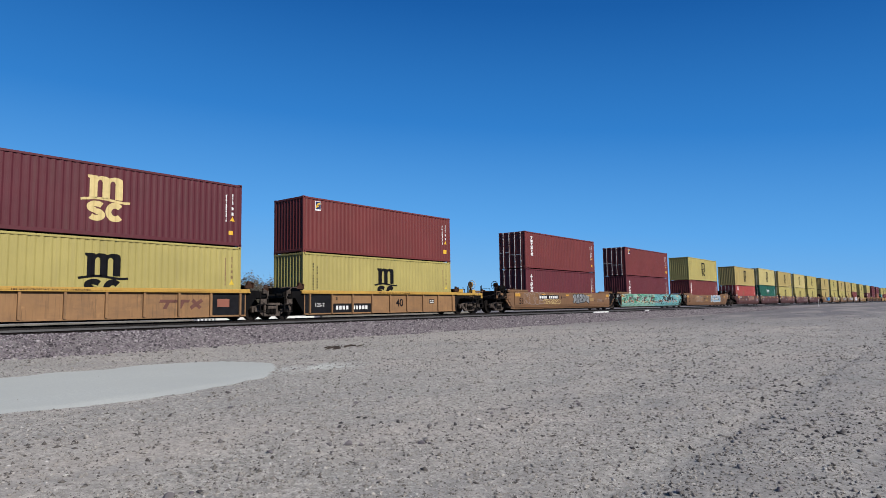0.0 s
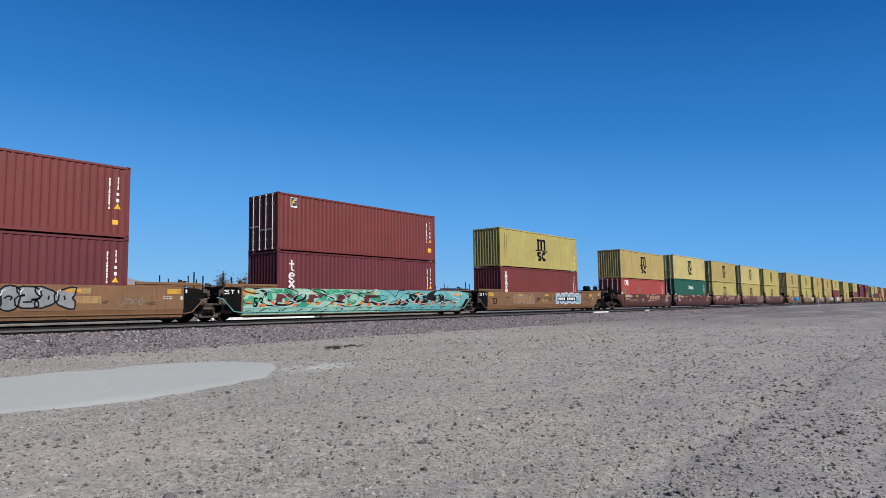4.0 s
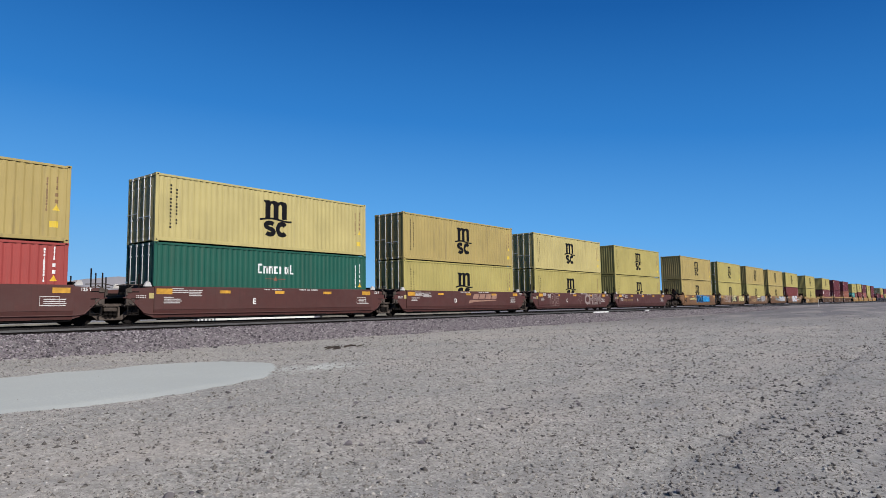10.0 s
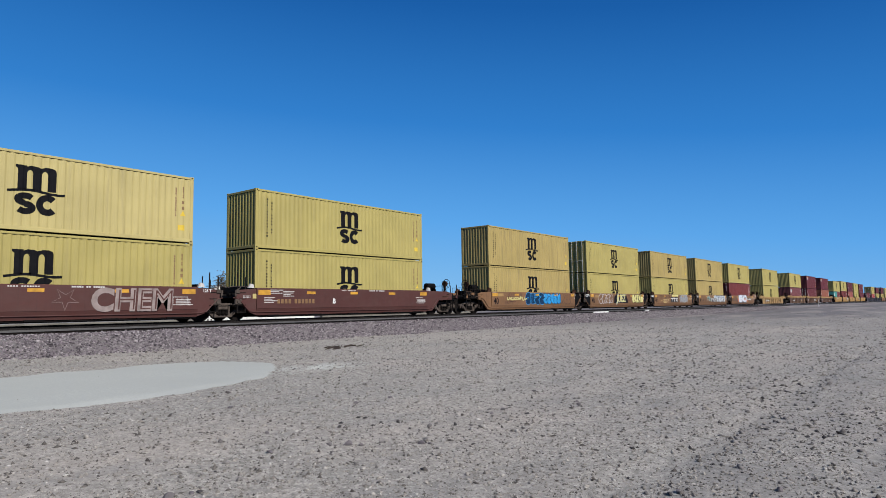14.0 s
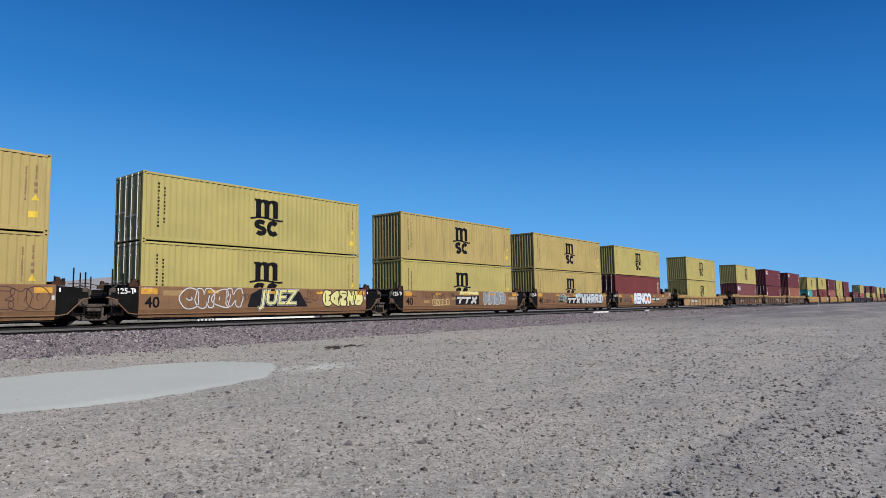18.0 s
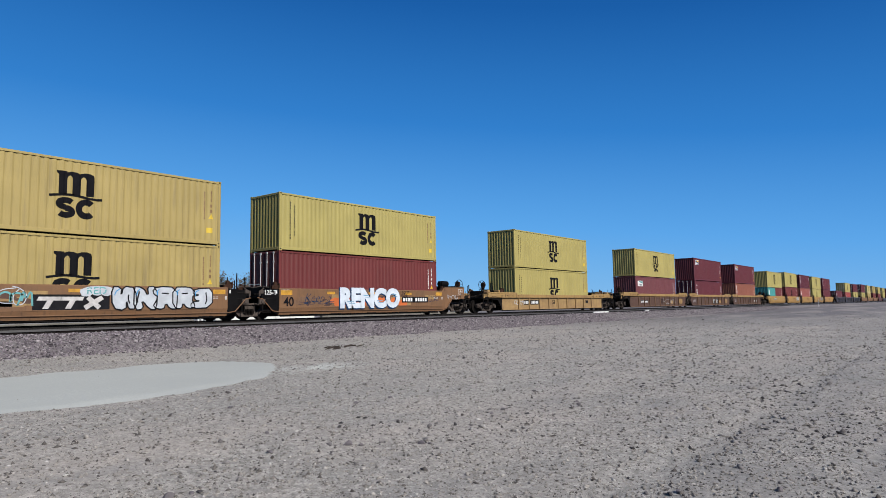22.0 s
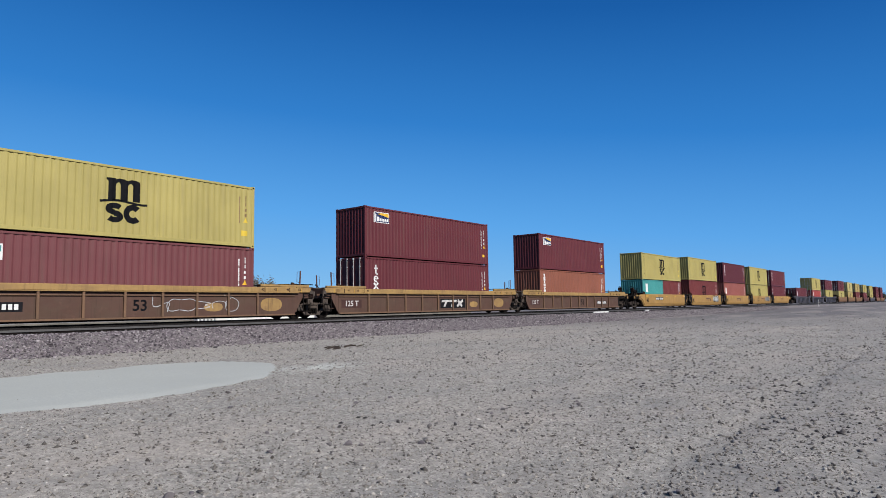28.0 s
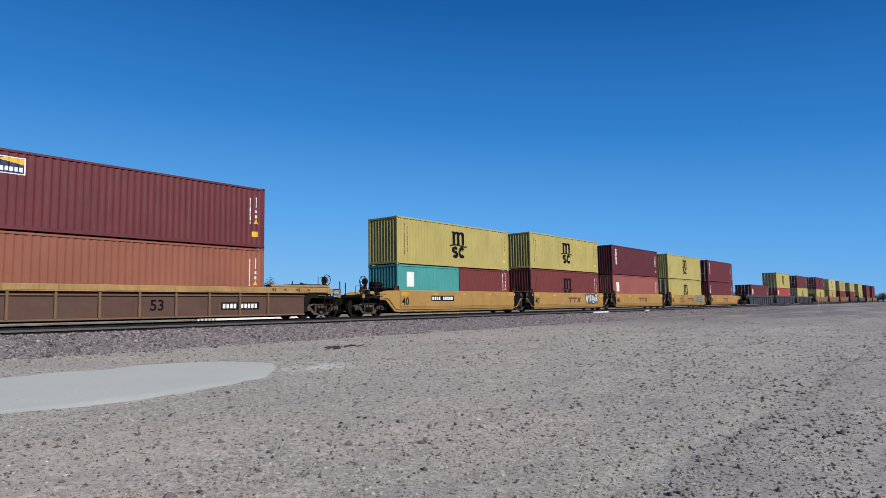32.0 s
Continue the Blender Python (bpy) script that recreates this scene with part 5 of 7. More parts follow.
        for sy in (-1, 1):
            def web(g, sx=sx, sy=sy, stop=stop):
                # end of the side, stepped up over the bogie
                y0, y1 = sorted((sy * 1.38, sy * (1.50 if kind == "smooth" else 1.45)))
                if kind == "smooth" and raised:
                    g.prism([(sx * half, 0.24), (sx * half, 1.50), (sx * (half + 0.25), 1.72), (sx * stop, 1.74), (sx * stop, 0.98), (sx * (half + 1.05), 0.94), (sx * (half + 0.40), 0.34)], "y", y0, y1)
                elif kind == "smooth" and not shared:
                    g.prism([(sx * half, 0.24), (sx * half, 1.48), (sx * (stop - 0.5), 1.46), (sx * stop, 1.34), (sx * stop, 0.94), (sx * (half + 1.15), 0.90), (sx * (half + 0.45), 0.26)], "y", y0, y1)
                elif kind == "smooth":
                    g.prism([(sx * half, 0.24), (sx * half, 1.46), (sx * stop, 1.38), (sx * stop, 1.00), (sx * (half + 0.95), 0.96), (sx * (half + 0.35), 0.36)], "y", y0, y1)
                else:
                    g.prism([(sx * half, 0.24), (sx * half, top - 0.03), (sx * stop, top - 0.10), (sx * stop, top - 0.34), (sx * (half + 0.55), top - 0.40), (sx * (half + 0.18), 0.50)], "y", y0, y1)
            part("end_web", cached(("end_web", kind, half, sx, sy, shared, top, round(stop, 2)), web, tone), ob, "black end section" if shared else "")

        def deck(g, sx=sx, stop=reach + 0.35 if short else stop):
            a, b = sorted((sx * (half + 0.1), sx * stop))
            g.box(a, b, -1.36, 1.36, 1.02, 1.14, 0.01)
            if raised:
                g.box(a, b, -1.50, 1.50, 1.745, 1.80, 0.01)
            g.box(min(sx * half, sx * (half + 0.12)), max(sx * half, sx * (half + 0.12)), -1.36, 1.36, 0.5, 1.62, 0.015)
            for y in (-0.85, 0.85):
                g.box(a, b, y - 0.06, y + 0.06, 1.14, 1.26, 0.01)
        part("end_platform", cached(("end_platform", kind, raised, half, sx, round(stop, 2)), deck, tone if kind == "ribbed" else "black"), ob)
        for sy in (-1, 1):
            def guide(g, sx=sx, sy=sy):
                y0, y1 = sorted((sy * 1.34, sy * 1.46))
                if body == "car_brown":
                    g.prism([(-0.17, 1.49), (0.15, 1.49), (0.07, 1.67), (-0.06, 1.69)], "y", y0, y1)
                else:
                    g.prism([(-0.24, 1.47), (0.20, 1.47), (0.22, 1.60), (0.06, 1.66), (0.02, 1.78), (-0.10, 1.80), (-0.13, 1.64), (-0.24, 1.60)], "y", y0, y1)
                    g.box(0.12, 0.19, y0 - 0.05, y1 + 0.05, 1.47, 1.74, 0.02)
            part("container_guide", cached(("guide", sy, body == "car_brown"), guide, "worn_white" if body == "car_brown" else "guide_rust"), ob, "", pose(sx * (6.42 if not big else 8.25), 0, 0))

            def ladder(g, sy=sy):
                y = sy * 1.47
                for px in (-0.21, 0.21):
                    g.tube([(px, y, 0.35), (px, y, (2.14 if px < 0 else 1.98) if shared and kind == "smooth" else 1.34)], 0.028, 6)
                for z in (0.42, 0.70, 0.98, 1.26):
                    g.tube([(-0.21, y - 0.03, z), (0.21, y - 0.03, z)], 0.020, 5)
                g.box(-0.24, 0.24, y - 0.05, y + 0.12, 0.33, 0.37, 0.008)
            part("ladder", cached(("ladder", sy, shared and kind == "smooth"), ladder, "iron"), ob, "", pose(sx * (stop - 0.28), 0, 0))
        if big:
            for sy in (-1, 1):
                y0, y1 = sorted((sy * 1.40, sy * 1.52))
                a, b = sorted((sx * 6.3, sx * (stop - 0.15)))
                part("end_lip", cached(("end_lip", sx, sy, round(stop, 2), top), lambda g: (g.box(a, b, y0, y1, top + 0.03, top + 0.14, 0.015), g.box(a, b, y0 + 0.03, y1 - 0.03, top - 0.02, top + 0.04)), chord or body), ob)
                if kind == "ribbed":
                    c0, c1 = sorted((sx * (half + 0.21), sx * (stop - 0.05)))
                    part("chord_end", cached(("chord_end", sx, sy, round(stop, 2), top), lambda g: g.box(c0, c1, min(sy * 1.36, sy * 1.53), max(sy * 1.36, sy * 1.53), top - deep, top, 0.02), chord or body), ob)
                    for k in range(4):
                        part("divider", cached(("divider", sy, top), lambda g: g.box(-0.02, 0.02, min(sy * 1.53, sy * 1.545), max(sy * 1.53, sy * 1.545), top - 0.235, top - 0.01), "chord_yellow" if k % 2 else "guide_rust"), ob, "", pose(sx * (6.5 + k * 0.72), 0, 0))
            if kind == "ribbed":
                for k, text in enumerate(("40", "45", "48", "53")):
                    word(ob, text, 0.15, "guide_rust", sx * (6.30 + k * 0.72) + 0.08, top - 0.11, -1.537, 0.004)
                for d, y in ((2.3, 1.3), (1.05, -1.35)) if shared else ():
                    def post(g, sx=sx, y=y):
                        g.tube([(0, y, top), (sx * 0.04, y, top + 0.85)], 0.036, 6)
                        g.tube([(0, y, top + 0.25), (-sx * 0.18, y, top + 0.30), (-sx * 0.16, y, top + 0.80), (sx * 0.03, y, top + 0.80)], 0.012, 5)
                    part("grab_post", cached(("grab_post", sx, y, top), post, "post_rust"), ob, "", pose(sx * (reach - d), 0, 0))
                part("cross_rail", cached(("cross_rail", sx, top), lambda g, sx=sx: g.tube([(-sx * 2.3, 1.3, top + 0.16), (-sx * 1.0, 0.0, top + 0.22), (0, -1.2, top + 0.18)], 0.03, 6), "black"), ob, "", pose(sx * (reach - 0.1), 0, 0))
        if shared:
            for sy in (-1, 1):
                part("valve_box", cached(("valve_box", sy), lambda g: (g.box(-0.17, 0.17, sy * 1.46 - 0.07, sy * 1.46 + 0.07, 0.72, 0.98, 0.02), g.cyl((0.0, sy * 1.54, 0.85), 0.08, "y", 0.06, 12)), "frame_iron"), ob, "", pose(sx * (half + 0.95), 0, 0))
                part("pipe", cached(("end_pipe", sx, sy), lambda g, sx=sx: g.tube([(0, sy * 1.5, 1.50), (sx * 0.25, sy * 1.52, 1.34), (sx * 0.30, sy * 1.52, 1.02), (sx * 0.10, sy * 1.5, 0.86), (sx * 0.34, sy * 1.48, 0.70)], 0.022, 6), "frame_iron"), ob, "", pose(sx * (half + 0.85), 0, 0))
            face = -1.506 if kind == "smooth" else -1.456
            for sy in (-1, 1):
                part("cut_lever", cached(("cut_lever", sx, sy), lambda g, sx=sx: (g.tube([(-sx * 0.55, sy * 1.42, 1.54), (sx * 0.10, sy * 1.46, 1.56), (sx * 0.45, sy * 1.40, 1.50)], 0.020, 6), g.box(-0.10, 0.10, sy * 1.46 - 0.09, sy * 1.46 + 0.03, 1.22, 1.40, 0.02), g.box(sx * 0.14, sx * 0.14 + 0.08, sy * 1.50 - 0.03, sy * 1.50 + 0.03, 1.12, 1.36, 0.01)), "frame_iron"), ob, "", pose(sx * (half + 1.0), 0, 0))
            if body == "car_brown":
                if sx > 0:
                    word(ob, "125 T", 0.17, "white", half + 0.45, 1.33, face - 0.002, 0.004)
                else:
                    bars(ob, "small_plate", "worn_white", face, [(-half - 0.72 + k * 0.07, -half - 0.675 + k * 0.07, z, z + 0.045) for k in range(6) for z in (1.02, 1.09)], "small white stencils")
                    bars(ob, "pale_label", "pale", face, [(-half - 0.20, -half + 0.0, 1.00, 1.22)], "pale square label")
            elif kind == "smooth":
                bars(ob, "small_plate", "white", face, [(sx * (half + 0.14) - 0.035, sx * (half + 0.14) + 0.035, 1.24, 1.38)], "small white stencil")
        for y in (-0.9, 0.9) if kind == "smooth" and not shared else ():
            part("handrail", cached("handrail", lambda g: g.tube([(0, -0.4, 1.1), (0, -0.4, 1.82), (0, 0.4, 1.82), (0, 0.4, 1.1)], 0.018, 6), "black"), ob, "", pose(sx * (stop - 0.75), y, 0))
        if not shared:
            def coupler(g, sx=sx):
                g.box(min(sx * reach, sx * (reach + 1.45)), max(sx * reach, sx * (reach + 1.45)), -0.11, 0.11, 0.72, 0.98, 0.02)
                g.prism([(sx * (reach + 1.35), -0.17), (sx * (reach + 1.72), -0.2), (sx * (reach + 1.78), 0.02), (sx * (reach + 1.6), 0.06), (sx * (reach + 1.6), 0.2), (sx * (reach + 1.35), 0.2)], "z", 0.70, 1.0)
                g.box(min(sx * (reach + 0.1), sx * (reach + 1.1)), max(sx * (reach + 0.1), sx * (reach + 1.1)), -0.32, 0.32, 0.66, 1.04, 0.02)
                g.box(min(sx * (reach + 1.0), sx * (reach + 1.1)), max(sx * (reach + 1.0), sx * (reach + 1.1)), -1.46, 1.46, 0.98, 1.10, 0.01)
            part("coupler", cached(("coupler", sx, reach), coupler, "black"), ob)
            part("air_hose", cached(("air_hose", sx, reach), lambda g, sx=sx: g.tube([(sx * (reach + 1.05), -0.62, 0.90), (sx * (reach + 1.12), -0.62, 0.66), (sx * (reach + 1.32), -0.58, 0.40), (sx * (reach + 1.58), -0.50, 0.27), (sx * (reach + 1.80), -0.46, 0.26)], 0.032, 7), "black"), ob, "rubber hose")
            for y in (-1.4, -0.2, 1.4):
                part("end_post", cached("end_post", lambda g: (g.tube([(0, 0, 1.0), (0, 0, 1.92)], 0.027, 6), g.box(-0.06, 0.06, -0.06, 0.06, 1.0, 1.14, 0.01)), "black"), ob, "", pose(sx * (reach + 1.0), y, 0))

            def apron(g, sx=sx):
                a, b = sorted((sx * (reach - 1.05), sx * (reach + 1.0)))
                for sy in (-1, 1):
                    y0, y1 = sorted((sy * 1.38, sy * 1.47))
                    g.prism([(a, 1.30), (b, 1.30 if sx < 0 else 1.05), (b, 1.02), (a, 1.02)] if sx > 0 else [(b, 1.30), (a, 1.05), (a, 1.02), (b, 1.02)], "y", y0, y1)
                g.box(a, b, -1.40, 1.40, 1.02, 1.08)
            part("apron", cached(("apron", sx, reach), apron, "iron"), ob)
            coupler_end(ob, sx, reach, kind, chord or body, short)
            if brake == sx or brake == 2:
                bx, wz = sx * (reach + 0.25), 1.98
                part("brake_stand", cached(("brake_stand", sx, reach), lambda g, bx=bx, sx=sx: (g.tube([(bx, -1.02, 1.05), (bx, -1.02, 1.78)], 0.05, 8), g.box(bx - 0.16, bx + 0.16, -1.18, -0.86, 1.10, 1.30, 0.02), g.tube([(bx - 0.10, -0.86, 1.1), (bx - 0.04, -0.98, 1.7)], 0.025, 6), g.tube([(bx + 0.12, -1.16, 1.1), (bx + 0.04, -1.05, 1.7)], 0.025, 6), g.tube([(bx - sx * 0.42, -1.36, 1.1), (bx - sx * 0.42, -1.36, 2.12)], 0.030, 6), g.tube([(bx - sx * 0.42, -1.36, 2.10), (bx - sx * 0.70, -1.36, 2.10), (bx - sx * 0.70, -1.36, 1.15)], 0.018, 5)), "iron"), ob)
                part("gear_housing", cached(("gear_housing", sx, reach, kind), lambda g, bx=bx, sx=sx: (g.cyl((bx + sx * 0.02, -1.02, wz), 0.185, "x", 0.12, 18), g.cyl((bx + sx * 0.10, -1.02, wz), 0.10, "x", 0.08, 14, 0.05), g.box(bx - 0.06, bx + 0.06, -1.12, -0.92, 1.72, 1.90, 0.02)), "car_sand" if chord == "chord_yellow" else "guide_rust"), ob, "round gear housing of the hand brake")

                def wheel(g, x=bx + sx * 0.17):
                    g.ring((x, -1.02, wz), 0.29, 0.019, "x", 22)
                    g.cyl((x, -1.02, wz), 0.055, "x", 0.06, 10)
                    for k in range(6):
                        a = k * 1.0472
                        g.tube([(x, -1.02, wz), (x, -1.02 + 0.28 * math.cos(a), wz + 0.28 * math.sin(a))], 0.013, 4)
                part("brake_wheel", cached(("brake_wheel", sx, reach, kind), wheel, "worn_white" if chord == "chord_yellow" else "iron"), ob, "spoked hand brake wheel")
                if kind == "smooth":
                    part("air_tank", cached(("air_tank", sx, reach, raised), lambda g, sx=sx, tank=1.98 if raised else 1.80: (g.cyl((sx * (reach - 0.9), -0.7, tank), 0.20, "x", 0.72, 18), g.cyl((sx * (reach - 0.9), -0.7, tank), 0.14, "x", 0.86, 18), [g.box(sx * (reach - 0.9) + k - 0.05, sx * (reach - 0.9) + k + 0.05, -0.9, -0.5, 1.14, tank - 0.15) for k in (-0.35, 0.35)]), "black"), ob, "dark round air tank")
        if not (shared and sx < 0):
            truck(ob, sx * reach)
    return ob


# ---- paint on the well sides ----
SIDE = -1.5455
RIB_SIDE = -1.4605


def bars(ob, name, mat, y, cells, label=""):
    """Unreadable or withheld writing as plain bars."""
    g = Geo()
    for x0, x1, z0, z1 in cells:
        g.rect(x0, x1, z0, z1, y)
    tagged(part(name, facing(g.mesh(name, mat)), ob, label), kind="stuff")


def number_plate(ob, x, z, y, plate=True, half=1.15):
    """The car's number, as white bars on a dark field."""
    if plate:
        bars(ob, "number_field", "sp_black", y - 0.004, [(x - half, x + half, z - 0.17, z + 0.17)])
    bars(ob, "number_marking", "white", y - 0.007, [(x - 0.92 * half + i * 0.184 * half, x - 0.79 * half + i * 0.184 * half, z - 0.10, z + 0.10) for i in range(10) if i != 4], "row of white bars")


def word(ob, text, size, mat, x, z, y, fat=0.0, lean=0.0, name="lettering"):
    part(name, lettering(text, size, mat, fat, lean), ob, "", pose(x, y, z))


def fine_print(ob, rnd, y, mat="worn_white", spots=((-5.45, 1.42), (-4.7, 1.36), (-5.8, 1.06), (5.2, 0.98))):
    g = Geo()
    for x, z in spots:
        for k in range(rnd.choice((3, 4))):
            g.rect(x, x + rnd.uniform(0.4, 0.8), z - k * 0.075 - 0.035, z - k * 0.075, y)
    tagged(part("small_print", facing(g.mesh("small_print", mat)), ob, "small lines of print"), kind="stuff")


def wobble(rnd, cx, cz, rx, rz, n=22, amp=0.16):
    ph = [rnd.uniform(0, 6.283) for _ in range(3)]
    out = []
    for i in range(n):
        a = 2 * math.pi * i / n
        k = 1 + amp * math.sin(2 * a + ph[0]) + amp * 0.7 * math.sin(3 * a + ph[1]) + amp * 0.4 * math.sin(5 * a + ph[2])
        out.append((cx + rx * k * math.cos(a), cz + rz * k * math.sin(a)))
    return out


def clamp(pts, lo=0.60, hi=1.47):
    return [(x, min(hi, max(lo, z))) for x, z in pts]


def rounded(pts, times=2, closed=True):
    """Corners cut until the line is soft."""
    for _ in range(times):
        out, n = [], len(pts)
        for i in range(n if closed else n - 1):
            (ax, az), (bx, bz) = pts[i], pts[(i + 1) % n]
            out += [(0.75 * ax + 0.25 * bx, 0.75 * az + 0.25 * bz), (0.25 * ax + 0.75 * bx, 0.25 * az + 0.75 * bz)]
        pts = out if closed else [pts[0]] + out + [pts[-1]]
    return pts


# swollen outlines and the strokes inside them, in a unit square
LOBES = (([(1.0, 1.0), (0.05, 1.0), (-0.05, 0.45), (0.45, 0.40), (0.0, 0.36), (0.0, -0.02), (0.95, 0.0), (1.08, 0.56), (0.55, 0.60), (1.0, 0.64)], [(0.35, 0.72), (0.75, 0.70)]),
         ([(0.0, 1.03), (1.0, 0.95), (0.92, 0.68), (0.62, 0.66), (0.95, 0.60), (0.88, 0.38), (0.62, 0.36), (1.05, 0.30), (0.98, -0.02), (0.02, 0.02)], [(0.35, 0.2), (0.33, 0.8)]),
         ([(0.5, 1.05), (1.0, 0.9), (1.1, 0.4), (0.8, -0.05), (0.2, -0.03), (-0.1, 0.45), (0.05, 0.92)], [(0.42, 0.62), (0.55, 0.70), (0.62, 0.45), (0.48, 0.36)]),
         ([(-0.05, 1.0), (0.75, 1.05), (1.08, 0.75), (0.78, 0.5), (1.1, 0.05), (0.66, -0.04), (0.46, 0.28), (0.38, -0.02), (0.0, 0.0)], [(0.36, 0.70), (0.66, 0.72)]),
         ([(0.0, -0.02), (0.02, 1.0), (0.42, 0.98), (0.62, 0.55), (0.62, 1.04), (1.02, 1.0), (0.98, -0.02), (0.6, 0.0), (0.38, 0.45), (0.36, 0.0)], [(0.2, 0.3), (0.22, 0.8)]),
         ([(0.28, 1.04), (0.78, 1.0), (1.1, -0.02), (0.68, -0.03), (0.5, 0.22), (0.33, -0.02), (-0.1, 0.02)], [(0.42, 0.55), (0.62, 0.55)]))


def bubbles(ob, rnd, x0, x1, z0, z1, n, fill, line, shine=None, y=SIDE, name="graffiti", label="", w=0.045, sharp=22):
    """A row of swollen, overlapping sprayed shapes with outlines and inner strokes."""
    o, h = Geo(), Geo()
    step, tall = (x1 - x0) / n, z1 - z0
    first = rnd.randrange(6)
    for i in range(n):
        form, stroke = LOBES[(first + i * 5 + rnd.randrange(2)) % 6]
        flip, drop_ = rnd.choice((-1, -1, 1)), rnd.choice((-1, 1, 1))
        form = [(0.5 + flip * (u - 0.5), 0.5 + drop_ * (v - 0.5)) for u, v in form]
        stroke = [(0.5 + flip * (u - 0.5), 0.5 + drop_ * (v - 0.5)) for u, v in stroke]
        if rnd.random() < 0.6:
            form, stroke = [(v, u) for u, v in form], [(v, u) for u, v in stroke]
        lean, wide, hi = rnd.uniform(-0.12, 0.12), step * rnd.uniform(1.08, 1.28), tall * rnd.uniform(0.90, 1.0)
        cx, base = x0 + (i + 0.5) * step, z0 + (tall - hi) * rnd.random()

        def place(pts):
            return [(cx + (u - 0.5 + lean * (v - 0.5)) * wide + 0.04 * step * math.sin(9 * v + i), min(1.485, base + hi * v)) for u, v in pts]
        ring = place(rounded(form, 2 if sharp > 12 else 1))
        part(name, facing(Geo().flat(ring, y - 0.004 - i * 0.0006).mesh(name, fill)), ob, label)
        o.ribbon(ring, w, y - 0.0085, True)
        o.ribbon(place(rounded(stroke, 2, False)), w, y - 0.0085)
        if shine:
            h.ribbon(place([(0.14, 0.62), (0.16, 0.80), (0.30, 0.90)]), w * 0.7, y - 0.0105)
    tagged(part("outline", facing(o.mesh("outline", line)), ob), kind="stuff")
    if shine:
        tagged(part("highlight", facing(h.mesh("highlight", shine)), ob), kind="stuff")


STROKES = ([(0.0, 0.0), (0.1, 1.0), (0.5, 1.0), (0.5, 0.5), (0.1, 0.45)], [(0.9, 0.9), (0.3, 1.0), (0.0, 0.5), (0.3, 0.0), (0.9, 0.15)], [(0.0, 1.0), (0.1, 0.1), (0.5, 0.0), (0.8, 0.2), (0.8, 1.0)],
           [(0.0, 0.0), (0.3, 1.0), (0.5, 0.3), (0.8, 1.0), (1.0, 0.0)], [(0.5, 1.0), (0.0, 0.7), (0.1, 0.1), (0.7, 0.1), (0.8, 0.7), (0.4, 1.0), (0.9, 1.1)], [(0.0, 0.9), (0.9, 1.0), (0.2, 0.1), (1.1, 0.0)])


def scrawl(ob, rnd, x0, x1, z0, z1, mat, w=0.035, y=SIDE, loops=7, label=""):
    """One quick handwritten tag that cannot be read."""
    g = Geo()
    step = (x1 - x0) / loops
    for i in range(loops):
        lean, k = 0.15, rnd.uniform(0.75, 1.0)
        flip, over = rnd.choice((-1, -1, 1)), rnd.uniform(1.1, 1.7)
        pts = [(0.5 + flip * over * (u - 0.5), v) for u, v in rounded(STROKES[rnd.randrange(6)], 2, False)]
        if rnd.random() < 0.5:
            pts = [(1.4 * v, 0.5 * u + 0.25) for u, v in pts]
        g.ribbon([(x0 + (i + 0.05 + 0.85 * u + lean * v) * step, z0 + (z1 - z0) * (1 - k) * 0.5 + (z1 - z0) * k * v) for u, v in pts], w * 0.8, y - 0.0105)
    part("tag", facing(g.mesh("tag", mat)), ob, label)


